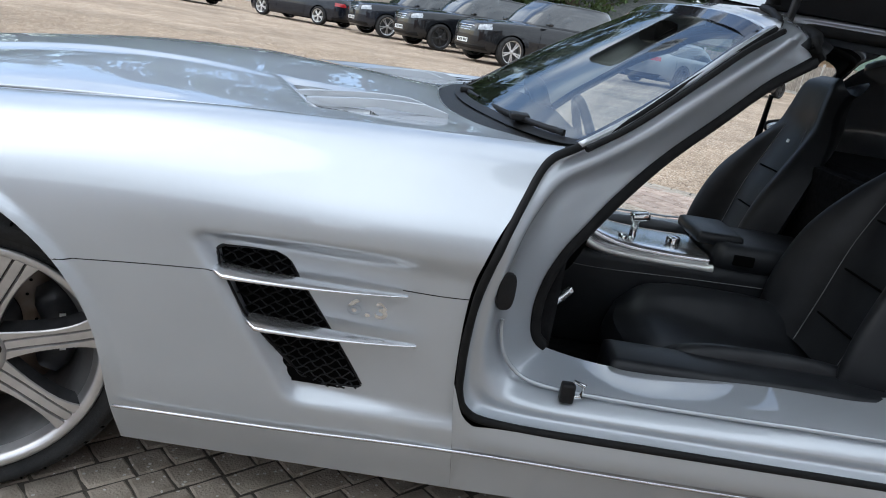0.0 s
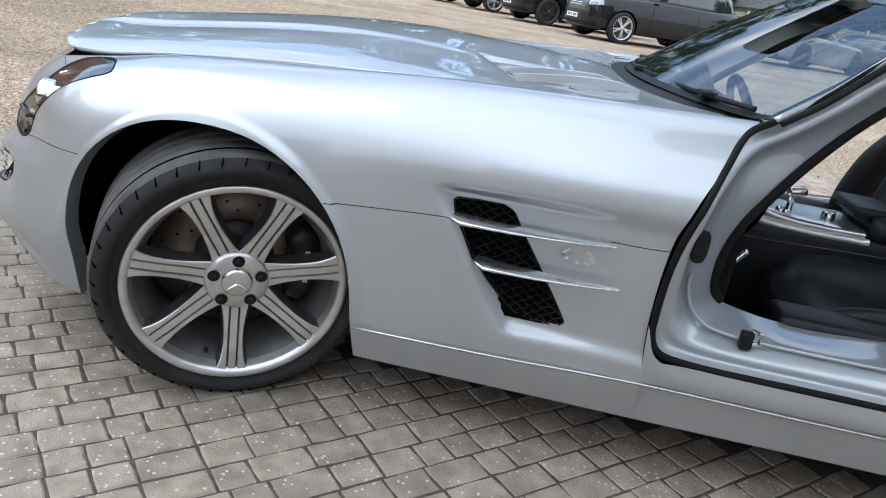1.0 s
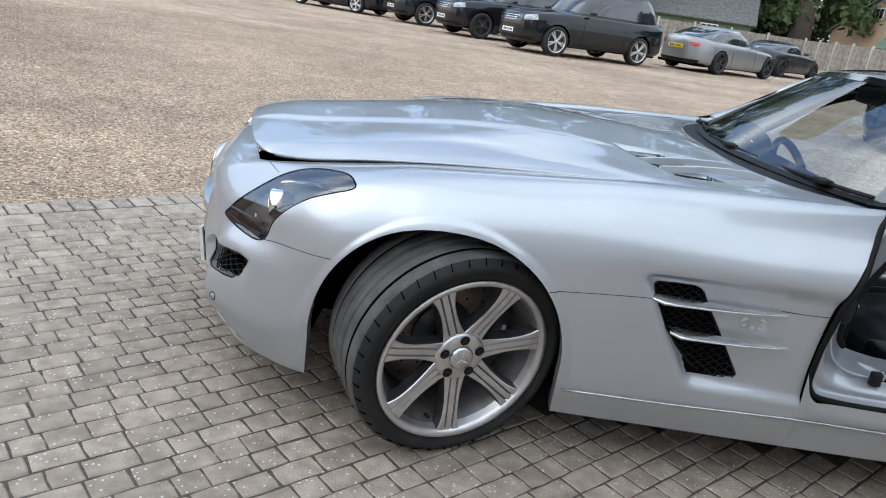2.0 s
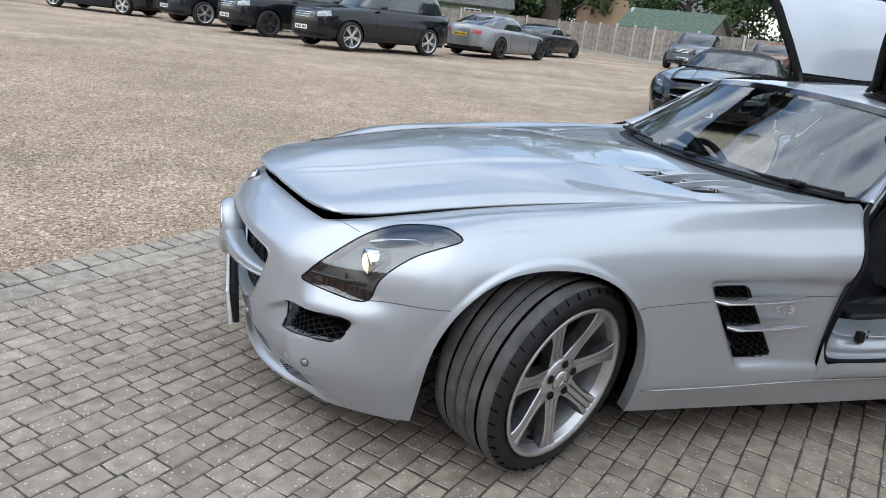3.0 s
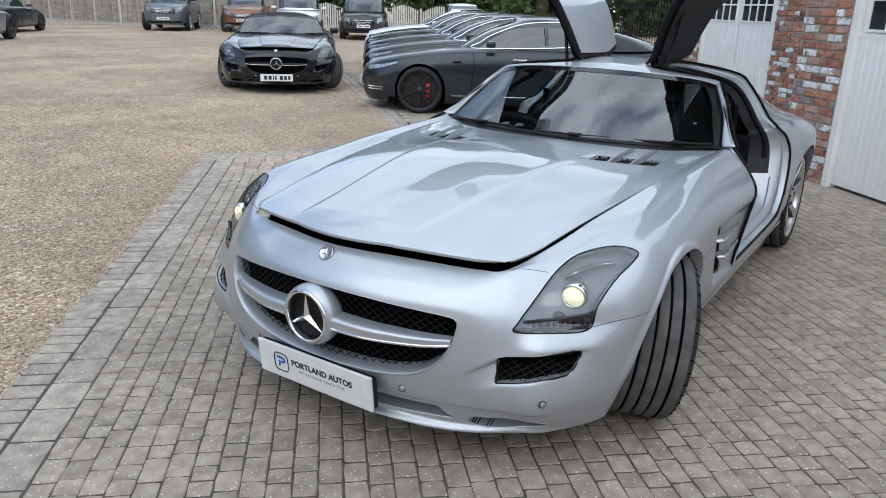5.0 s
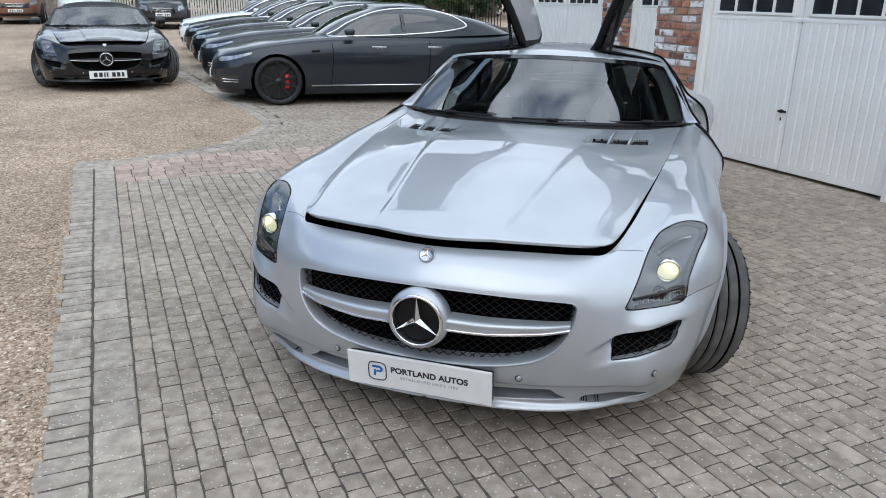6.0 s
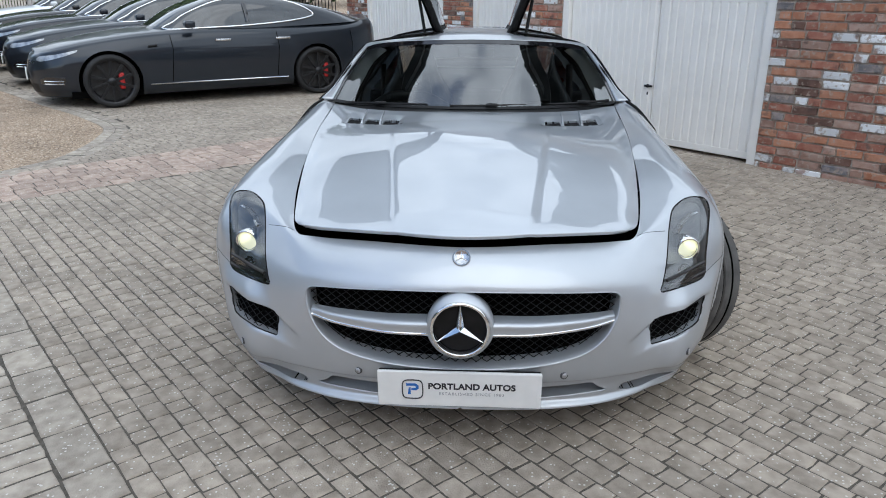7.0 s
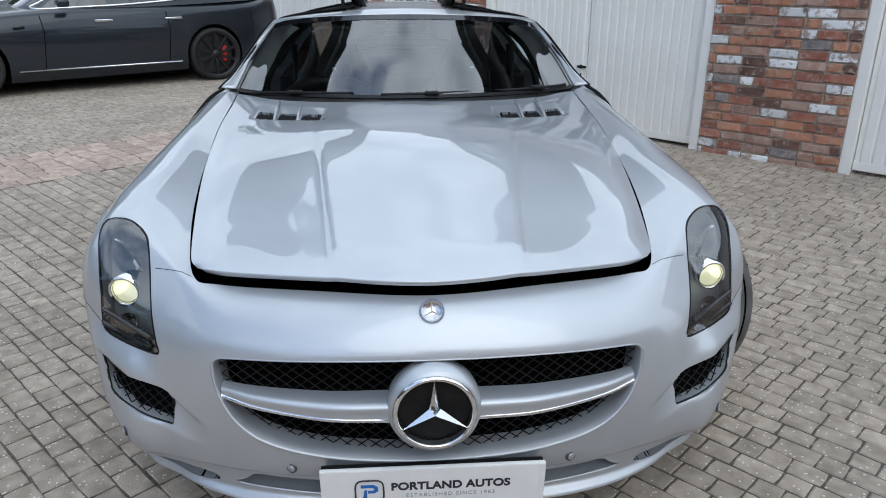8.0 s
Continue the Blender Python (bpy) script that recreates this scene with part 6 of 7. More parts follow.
def tree(x, y, h, w, seed, mat):
    r = random.Random(seed)
    t = thing("tree", "broadleaf tree in full dark green leaf behind the fence", "tree", pose(x, y, gz(x, y)), "trees behind the fence")
    bm = bmesh.new()
    tube(bm, [(0, 0, -.2), (.1, .05, h * .25), (0, .1, h * .5), (.1, 0, h * .8)], w * .06, 8, taper=lambda f: 1.15 - f)
    for k in range(7):
        a = k * 2.4
        z = h * (.25 + .07 * k)
        tube(bm, [(0, 0, z), (.5 * w * .4 * math.cos(a), .5 * w * .4 * math.sin(a), z + h * .1), (w * .42 * math.cos(a), w * .42 * math.sin(a), z + h * .16)], w * .022, 5, taper=lambda f: 1.1 - f)
    part("trunk", bm, BARK, t)
    verts, faces = [], []
    clumps = []
    for k in range(64):
        a, f = r.uniform(0, 6.28), r.random()
        z = h * (.08 + .92 * f)
        rad = w * .5 * (.35 + .75 * math.sin(math.pi * min(1, .12 + f * .86))) * r.uniform(.55, 1.05)
        clumps.append((rad * math.cos(a), rad * math.sin(a), z, w * r.uniform(.09, .17)))
    for cx, cy, cz, cr in clumps:
        for _ in range(95):
            d = Vector((r.gauss(0, 1), r.gauss(0, 1), r.gauss(0, .8))).normalized() * cr * r.random() ** .4
            c = Vector((cx, cy, cz)) + d
            u = Vector((r.gauss(0, 1), r.gauss(0, 1), r.gauss(0, 1))).normalized()
            v = u.cross(Vector((r.gauss(0, 1), r.gauss(0, 1), r.gauss(0, 1)))).normalized()
            s = r.uniform(.13, .26) * max(1.0, w / 8)
            b = len(verts)
            verts += [c - u * s, c + v * s * .5, c + u * s, c - v * s * .5]
            faces.append((b, b + 1, b + 2, b + 3))
    me = bpy.data.meshes.new("crown")
    me.from_pydata([tuple(v) for v in verts], [], faces)
    me.materials.append(mat)
    cr = new("crown", me)
    cr.parent = t
    cr["kind"] = "stuff"


for i, (x, y, h, w) in enumerate(((23, 25.5, 6.5, 6), (26.5, 21.5, 7.5, 6.5), (29, 17.0, 8, 7), (31.5, 12.5, 7.5, 7), (33, 8, 8, 7), (30, 29, 7, 7), (36, 19, 10, 9), (19.5, 29.5, 4.6, 5), (38, 11, 9, 8), (2, 45, 6, 6), (28, 25, 7, 7), (27.5, 13.0, 6, 6), (29, 9.5, 6, 6), (26.5, 17, 5, 5), (32, 21, 8, 7), (25, 28, 6, 6), (-4, 40, 9, 8), (-12, 42, 10, 9), (-20, 40, 9, 9), (6, 42, 8, 7))):
    tree(-1.4 + 1.4 * (x + 1.4), -2.6 + 1.4 * (y + 2.6), h * 1.35, w * 1.3, 40 + i, LEAFS[i % 2])

TILE = surf("grey roof tiles", (.10, .105, .10), (.17, .175, .165), 4, .85, 0, .5, 12)
HBRICK = surf("pale house brick", (.42, .30, .20), (.52, .39, .27), 8, .9, 0, .4, 30)
RBRICK = surf("red house brick", (.30, .12, .08), (.38, .17, .11), 8, .9, 0, .4, 30)


def house(x, y, ang, lx, ly, eave, ridge, wall_mat, label, tiles=None):
    h = thing("house", label, "house", pose(x, y, gz(x, y), 0, 0, ang), "houses past the fence")
    part("wall", boxed(-lx / 2, lx / 2, -ly / 2, ly / 2, -.5, eave), wall_mat, h, smooth=False)
    for s in (-1, 1):
        bm = bmesh.new()
        add_prism(bm, [(-ly / 2, eave), (ly / 2, eave), (0, ridge - .12)], .12, pose(s * (lx / 2 - .06), 0, 0) @ pose(0, 0, 0, 90, 0, 90) @ pose(0, 0, -.06))
        part("gable", bm, wall_mat, h, smooth=False)
    for s in (-1, 1):
        bm = bmesh.new()
        a = math.atan2(ridge - eave, ly / 2)
        ln = math.hypot(ridge - eave, ly / 2) + .35
        add_box(bm, -lx / 2 - .3, lx / 2 + .3, 0, ln, -.06, .06)
        bmesh.ops.transform(bm, matrix=pose(0, 0, ridge, 0, 0, 0) @ pose(0, 0, 0, 0, 0, 0 if s > 0 else 180) @ pose(0, 0, 0, -math.degrees(a), 0, 0), verts=bm.verts)
        part("roof", bm, tiles or TILE, h, smooth=False)
    for k in (-1, 1):
        wd = new("window")
        wd.parent = h
        wd.matrix_basis = pose(k * lx * .25, -ly / 2 - .02, eave * .62)
        part("frame", boxed(-.65, .65, -.05, .02, -.5, .5, .01), WHITE, wd, smooth=False)
        for j in (-1, 0, 1):
            part("pane", boxed(j * .41 - .17, j * .41 + .17, -.07, -.045, -.42, .42), PANE, wd, smooth=False)
    wd = new("window")
    wd.parent = h
    wd.matrix_basis = pose(-lx / 2 - .08, 0, (eave + ridge) * .52, 0, 0, -90)
    part("frame", boxed(-.6, .6, -.05, .02, -.42, .42, .01), WHITE, wd, smooth=False)
    for j in (-1, 0, 1):
        part("pane", boxed(j * .38 - .16, j * .38 + .16, -.07, -.045, -.35, .35), PANE, wd, smooth=False)


for i, (x, y, h, w) in enumerate(((23, 66, 9, 9), (27.5, 68, 9, 9), (17, 76, 10, 10), (40, 70, 11, 11), (31, 76, 11, 11))):
    tree(x, y, h, w, 90 + i, LEAFS[i % 2])
for k in range(10):
    tree(-50 + 8.5 * k, 62 + 4 * (k % 3), 22 + 2 * ((k * 7) % 3), 16, 120 + k, LEAFS[k % 2])
GREENFELT = surf("green roofing felt", (.07, .10, .075), (.11, .15, .11), 5, .9, 0, .4, 30)
house(35.5, 58, 14, 12, 9, 3.0, 5.6, HBRICK, "pale brick bungalow with grey tiled roof past the fence")
house(15.5, 61, -15, 12, 9, 2.4, 5.2, surf("green shed boards", (.09, .13, .07), (.14, .18, .10), 6, .85), "green boarded outbuilding with a grey roof")
house(6.0, 70, 10, 14, 8, 2.8, 4.6, RBRICK, "long red brick building with low roof")
house(24.6, 38.2, -52, 5.2, 3.6, 1.9, 2.9, FENCEWOOD, "wooden garden shed with a green felt roof", GREENFELT)


# ---- other cars ----
def small_wheel(parent, m, r, rim, width, mat, n=5, twin=True):
    w = new("wheel")
    w.parent, w.matrix_basis = parent, m
    h = width / 2
    bm = bmesh.new()
    lathe(bm, [(rim, -h + .01), (rim + .01, -h), (r - .03, -h - .004), (r - .005, -h + .02), (r, -h + .04), (r, h - .04), (r - .01, h)], 40)
    part("tyre", bm, TYRE, w)
    bm = bmesh.new()
    lathe(bm, [(rim + .004, -h), (rim - .012, -h + .004), (rim - .02, -h + .03), (rim - .03, h)], 40)
    part("rim", bm, mat, w)
    for k in range(n):
        for s in ((-1, 1) if twin else (0,)):
            bm = bmesh.new()
            wd = .016 if twin else .018
            add_box(bm, .03, rim - .012, -h + .012, -h + .04, -wd, wd, .004, pose(0, 0, 0, 0, 360 * k / n + 90 + s * 8, 0))
            part("spoke", bm, mat, w, smooth=False)
    bm = bmesh.new()
    lathe(bm, [(.0001, -h + .008), (.05, -h + .01), (.06, -h + .04)], 20)
    part("hub", bm, mat, w)
    bm = bmesh.new()
    lathe(bm, [(.0001, 0), (rim - .025, 0)], 24)
    part("brake_disc", bm, surf("far brake disc", (.05, .05, .05), (.09, .09, .09), 10, .5, .6), w)
    return w


GLASSDARK = surf("dark car glass", (.018, .022, .026), (.03, .036, .042), 3, .04, 0, spec=.8, coat=.6)
YELLOW = surf("yellow plate", (.70, .48, .03), None, 10, .4)
LAMPWHITE = surf("car lamp glass", (.22, .24, .27), (.42, .45, .48), 18, .12, .3, coat=1.0)
REDLAMP = surf("red lamp glass", (.35, .012, .02), (.5, .03, .03), 20, .15, coat=1.0)


def plate_bars(parent, m, mat):
    p = part("number_plate", boxed(-.26, .26, -.008, .008, -.056, .056, .004), mat, parent, smooth=False)
    p.matrix_basis = m
    bm = bmesh.new()
    for k, (a, b) in enumerate(((-.20, -.15), (-.13, -.08), (-.06, -.04), (-.025, .0), (.05, .10), (.12, .165), (.185, .22))):
        add_box(bm, a, b, -.0105, -.008, -.032, .032)
    part("plate_bar", bm, INK, p, smooth=False)["kind"] = "stuff"


def ring_curve(xf, xr, w, p_f, p_r, zf, zm, zr, n, zc=None):
    """Half an outline in plan, from the middle of the nose round the side to the middle of the tail, with heights at nose, middle and tail."""
    pts = []
    xm = (xf + xr) / 2
    for i in range(n):
        t = math.pi * i / (n - 1)
        c, s = math.cos(t), math.sin(t)
        pw = p_f if c > 0 else p_r
        x = xm - math.copysign(abs(c) ** (2 / pw), c) * (xr - xf) / 2
        y = w * abs(s) ** (2 / pw)
        f = (x - xf) / (xr - xf)
        z = zf * (1 - f) * (1 - 2 * f) + zm * 4 * f * (1 - f) + zr * f * (2 * f - 1)
        if zc is not None:
            z = sum(v * math.prod((f - o) / (q - o) for o in (0, .27, .6, 1) if o != q) for q, v in ((0, zf), (.27, zc), (.6, zm), (1, zr)))
        pts.append((x, y, z))
    return pts


def other_car(label, m, paint, L, W, H, wb, fo, hood, belt, boot, base, roof0, roof1, tail, r=.34, rim=.25, rimmat=None, twin=True, spokes=5, pf=5.0, pr=4.5, roofmat=None, front=True, plate=None, cat="car", trim=None, roofw=.70, red_caliper=False, group="parked cars", grille_z=(.42, .62), lamp_z=(.60, .72), cowl=None, windows=None):
    """A parked car, nose towards -x, front axle at x = 0. hood, belt, boot: heights of the body's upper edge; base, tail: where the cabin starts and ends; roof0, roof1: where the roof does."""
    c = thing("car", label, cat, m, group)
    xf, xr, w = -fo, L - fo, W / 2
    n = 121
    bot = (.15 if windows else .2) if H < 1.6 else .28
    rings = [
        ring_curve(xf + .10, xr - .06, w * .86, pf, pr, hood, belt, boot, n, cowl),
        ring_curve(xf + .04, xr - .02, w * .95, pf, pr, hood - .06, belt - .06, boot - .07, n, cowl and cowl - .055),
        ring_curve(xf + .0, xr, w * .995, pf, pr, hood - .2, belt - .22, boot - .22, n, cowl and cowl - .20),
        ring_curve(xf + .0, xr + .0, w, pf, pr, .42, .52, .48, n),
        ring_curve(xf + .03, xr - .03, w * .98, pf, pr, bot + .08, bot + .1, bot + .1, n),
        ring_curve(xf + .08, xr - .10, w * .92, pf, pr, bot - .02, bot, bot + .02, n),
    ]
    arr = np.array(rings)
    g = np.array([spline(arr[:, i], 34) for i in range(n)])
    top = []
    for i in range(n):
        e = g[i, 0]
        top.append([(e[0], e[1] * f, e[2] + .045 * (1 - f * f)) for f in np.linspace(0, 1, 8)])
    g = np.concatenate([np.array(top)[:, :-1], g], axis=1)
    bm = grid_mesh(g, both=True)
    for ax in (0, wb):
        arch = [(ax + (r + .045) * math.cos(a), r + (r + .045) * math.sin(a)) for a in np.linspace(0, math.pi, 28)] + [(ax - r - .03, 0), (ax + r + .03, 0)]
        for s in (-1, 1):
            cut(bm, AX, AZ, arch, wall=(0, -s * .06, 0), test=lambda co, k=s: co.y * k > w * .55, keep=False)
    parts = []
    if front:
        a0, a1 = lamp_z
        for s in (-1, 1):
            tests = lambda co, k=s: co.y * k > w * .30 and co.x < .3
            if windows:
                shape = [(xf + .10, a0 - .012), (xf + .17, a0 + .035), (xf + .36, a1 + .03), (xf + .60, a1 + .085), (xf + .63, a1 + .075), (xf + .46, a0 + .045), (xf + .28, a0 - .005), (xf + .16, a0 - .028)]
                lamp = cut(bm, AX, AZ, shape, test=tests)
                fog = cut(bm, AX, AZ, [(xf + .09, .335), (xf + .20, .385), (xf + .42, .385), (xf + .40, .30), (xf + .14, .295)], test=tests)
                parts.append(("fog_light_panel", fog, GLOSSBLACK))
                for zz in (.355, .322):
                    part("fog_strip", tubed([(xf + .17, s * w * .80, zz), (xf + .26, s * w * .89, zz), (xf + .38, s * w * .955, zz)], .006, 5), CHROME, c)
            else:
                lamp = split(bm, lambda q, k=s: q.x < xf + .36 and a0 + (q.x - xf) * .12 < q.z < a1 + (q.x - xf) * .18 and q.y * k > w * .55)
            parts.append(("headlight", lamp, LAMPWHITE))
        parts.append(("grille", split(bm, lambda q: q.x < xf + .3 and grille_z[0] < q.z < grille_z[1] and abs(q.y) < w * .50), GLOSSBLACK))
        if not windows:
            for f in (.25, .55, .85):
                zz = grille_z[0] + (grille_z[1] - grille_z[0]) * f
                part("grille_bar", tubed([(xf - .002 + .10 * (t / .47) ** 4, t * w, zz) for t in np.linspace(-.47, .47, 9)], .011, 5), CHROME, c)
        parts.append(("lower_intake", split(bm, lambda q: q.x < xf + .35 and bot + .04 < q.z < bot + .14 and abs(q.y) < w * (.5 if windows else .75)), BLACK))
    else:
        for s in (-1, 1):
            parts.append(("tail_light", split(bm, lambda q, k=s: q.x > xr - .28 and boot - .26 < q.z < boot - .13 and q.y * k > w * .45), REDLAMP))
        parts.append(("rear_diffuser", split(bm, lambda q: q.x > xr - .35 and q.z < bot + .16 and abs(q.y) < w * .9), BLACK))
    part("body", bm, paint, c)
    for nm, b, mt in parts:
        part(nm, b, mt, c)
    # cabin
    nn = 91
    cr = [
        ring_curve(base, tail, w * .885, 4.0, 3.6, belt - .03 if hood < belt - .02 else belt - .02, belt - .01, boot - .02 if tail > roof1 + .4 else belt - .02, nn),
        ring_curve(base + (roof0 - base) * .5, tail - (tail - roof1) * .45, w * (.885 + roofw) / 2 + .02, 4.0, 3.6, (belt + H) / 2, (belt + H) / 2 + .05, (belt + H) / 2, nn),
        ring_curve(roof0, roof1, w * roofw, 4.0, 3.6, H - .07, H - .045, H - .075, nn),
    ]
    arr = np.array(cr)
    gg = np.array([spline(arr[:, i], 22) for i in range(nn)])
    top = []
    for i in range(nn):
        e = gg[i, -1]
        top.append([(e[0], e[1] * f, e[2] + .05 * (1 - f * f)) for f in np.linspace(1, 0, 9)])
    gg = np.concatenate([gg, np.array(top)[:, 1:]], axis=1)
    bm = grid_mesh(gg, both=True)
    zt = H - .10

    def is_glass(q):
        f = (q.z - belt) / (H - belt)
        if f < .04 or q.z > zt:
            return False
        lo_x = base + (roof0 - base) * f
        hi_x = tail - (tail - roof1) * f
        u = (q.x - lo_x) / max(.1, hi_x - lo_x)
        sidey = abs(q.y) > w * (roofw * .93 + (.885 - roofw) * (1 - f)) * .93
        if sidey and (u < .05 or u > .93 or abs(u - .50) < .016):
            return False
        return True

    if windows:
        skin = BVHTree.FromBMesh(bm)
        dense = [tuple(p[:2]) for p in closed_spline([(a, 0, b) for a, b in windows], 5)[:, [0, 2]]]
        for s in (-1, 1):
            side = cut(bm, AX, AZ, dense, wall=(0, -s * .012, 0), test=lambda co, k=s: co.y * k > w * .45)
            sw = part("side_window", side, GLASSDARK, c, "dark side glazing")
            line = []
            for a, b in dense:
                hit = skin.ray_cast(Vector((a, s * 3, b)), Vector((0, -s, 0)))[0]
                if hit is not None:
                    line.append(hit + Vector((0, s * .004, 0)))
            part("window_trim", tubed(line, .013, 6, closed=True), trim, c, "chrome window trim")
            post = []
            for b in (.88, 1.0, 1.1, 1.2, 1.33):
                hit = skin.ray_cast(Vector((1.80 - (b - .9) * .10, s * 3, b)), Vector((0, -s, 0)))[0]
                if hit is not None:
                    post.append(hit + Vector((0, s * .001, 0)))
            part("door_pillar", tubed(post, .035, 6, flat=.3), GLOSSBLACK, c)
            part("side_repeater", tubed([(.47, s * (w * .995), .735), (.58, s * (w * .996), .745)], .014, 4), BLACK, c)
        win = split(bm, lambda q: is_glass(q) and abs(q.y) < w * (roofw * .93 + (.885 - roofw) * (1 - (q.z - belt) / (H - belt))) * .93)
    else:
        win = split(bm, is_glass)
    part("roof", bm, roofmat or paint, c)
    part("glazing", win, GLASSDARK, c, "dark glazing")
    for ax, lab in ((0, ""), (wb, "")):
        for s in (-1, 1):
            wh = small_wheel(c, pose(ax, s * (w - .125), r, 0, 0, 0 if s < 0 else 180), r, rim, .23, rimmat or RIM, spokes, twin)
            if red_caliper:
                part("brake_caliper", boxed(.08, .15, -.09, -.02, -.10, .10, .02), RED, wh, "red brake caliper")
            part("arch_liner", boxed(ax - r - .02, ax + r + .02, min(s * (w - .30), s * (w - .32)), max(s * (w - .30), s * (w - .32)), bot, 2 * r + .02), VOID, c, smooth=False)
    part("underside", boxed(xf + .45, xr - .3, -w * .8, w * .8, bot - .03, bot + .05), VOID, c, smooth=False)
    for s in (-1, 1):
        bm = boxed(-.06, .07, -.10, .09, -.045, .045, .03)
        bmesh.ops.transform(bm, matrix=pose(base + (roof0 - base) * .45 + .1, s * (w + .05), belt + .06), verts=bm.verts)
        part("door_mirror", bm, paint, c)
        if trim:
            for x in (base + (roof1 - base) * .52, base + (roof1 - base) * .98):
                part("door_handle", boxed(x - .10, x + .10, min(s * (w - .005), s * (w + .012)), max(s * (w - .005), s * (w + .012)), belt - .16, belt - .135, .005), trim, c)
            part("sill_strip", tubed([(.45, s * (w - .005), bot + .12), (wb - .45, s * (w - .005), bot + .12)], .01, 5), trim, c)
        for x in (base + .25, base + (tail - base) * .52, base + (tail - base) * .86):
            part("door_gap", tubed([(x, s * (w * .965), belt - .07), (x + .02, s * (w + .0015), belt - .25), (x, s * (w + .002), .50), (x - .03, s * (w * .985), bot + .09)], .004, 4), VOID, c)
    if plate:
        if front:
            plate_bars(c, pose(xf - .012, 0, bot + .24, 0, 0, -90), WHITE)
        else:
            plate_bars(c, pose(xr + .012, 0, boot - .30, 0, 0, 90), YELLOW)
    return c


def paint_of(name, c, rough=.25, metal=.3):
    return surf(name, c, tuple(min(1, k * 1.12) for k in c), 2, rough, metal, coat=0.7, spec=0.2)


GREYP = paint_of("dark grey metallic paint", (.020, .025, .033), .3, .4)
BLACKP = paint_of("black paint", (.008, .009, .011), .2, .1)
NAVYP = paint_of("blue black paint", (.012, .015, .022), .2, .2)
COUPEP = paint_of("mid grey metallic paint", (.27, .28, .29), .35, .6)
SUVGREY = paint_of("slate grey paint", (.13, .145, .165), .35, .5)
WHITEP = paint_of("white paint", (.70, .72, .74), .3, .0)
DKVAN = paint_of("graphite paint", (.035, .036, .04), .3, .4)
ORANGEP = paint_of("bronze metallic paint", (.20, .095, .055), .35, .4)


def heading(fx, fy, rx, ry):
    """Pose of a car from the ground points under its front and rear axle."""
    d = Vector((rx - fx, ry - fy))
    return pose(fx, fy, 0, 0, 0, math.degrees(math.atan2(d.y, d.x)))


def at(fx, fy, rx, ry):
    z0, z1 = gz(fx, fy), gz(rx, ry)
    ln = math.hypot(rx - fx, ry - fy)
    return pose(0, 0, z0) @ heading(fx, fy, rx, ry) @ pose(0, 0, 0, 0, -math.degrees(math.atan2(z1 - z0, ln)), 0)


BLACKRIM = surf("black wheel alloy", (.016, .016, .017), (.028, .028, .03), 30, .35, .5)
# grey electric saloons in a row
SALOON = dict(L=4.74, W=1.86, H=1.38, wb=2.71, fo=.92, hood=.66, cowl=.885, belt=.935, boot=1.0, base=.50, roof0=1.35, roof1=2.25, tail=3.65, windows=[(.72, .925), (.85, 1.01), (1.02, 1.115), (1.38, 1.255), (1.75, 1.305), (2.15, 1.295), (2.48, 1.225), (2.70, 1.11), (2.66, 1.05), (2.3, .995), (1.75, .955), (1.2, .935)], r=.325, rim=.268, rimmat=BLACKRIM, trim=CHROME, plate=True, pf=3.2, pr=3.6, red_caliper=True, roofw=.66, grille_z=(.54, .58), lamp_z=(.60, .63), spokes=10, twin=False)
ax_d = Vector((7.60 - 6.12, 2.28 - 4.66)).normalized()
ax_p = Vector((-ax_d.y, ax_d.x))
for k, (col, lab) in enumerate(((GREYP, "dark grey electric saloon parked on the paving with black wheels"), (GREYP, "dark grey electric saloon parked in the row"), (NAVYP, "blue-black electric saloon parked in the row"), (BLACKP, "black electric saloon parked in the row"), (WHITEP, "white electric saloon at the end of the row"))):
    f = Vector((6.16, 4.65)) + ax_p * (.80 + 2.25 * k) - ax_d * (.30 * k)
    rr = f + ax_d * 2.71
    other_car(lab, at(f.x, f.y, rr.x, rr.y), col, **SALOON)

# black four-wheel drives in a slanting row
SUV = dict(L=4.95, W=2.0, H=1.85, wb=2.92, fo=.95, hood=1.0, cowl=1.13, belt=1.16, boot=1.16, base=.55, roof0=1.30, roof1=3.45, tail=3.90, r=.385, rim=.29, plate=True, pf=3.8, pr=6, roofw=.74, grille_z=(.74, .93), lamp_z=(.80, .93), rimmat=RIM)
for fx, fy, col, lab, rm in ((1.58, 18.47, BLACKP, "black four-wheel drive with silver alloy wheels on the gravel", RIM), (-.42, 21.8, BLACKP, "black four-wheel drive with dark alloy wheels on the gravel", RIM_DARK), (-2.4, 25.1, NAVYP, "blue-black four-wheel drive parked on the gravel", RIM)):
    d = Vector((2.73, 1.62)).normalized() * 2.92
    other_car(lab, at(fx, fy, fx + d.x, fy + d.y), col, **{**SUV, "rimmat": rm})
d = Vector((-2.5, 1.2)).normalized() * 2.75
other_car("dark blue hatchback parked tail outwards on the gravel", at(-4.3 + d.x, 27.1 + d.y, -4.3, 27.1), NAVYP, L=4.45, W=1.85, H=1.50, wb=2.70, fo=.85, hood=.85, belt=.98, boot=1.0, base=.5, roof0=1.2, roof1=2.9, tail=3.5, front=False, plate=True, r=.33, rim=.24)
other_car("dark car parked at the end of the row", at(-10.3 + d.x, 29.4 + d.y, -10.3, 29.4), BLACKP, L=4.5, W=1.85, H=1.48, wb=2.72, fo=.85, hood=.85, belt=.98, boot=1.0, base=.5, roof0=1.2, roof1=2.8, tail=3.5, front=False, plate=True)

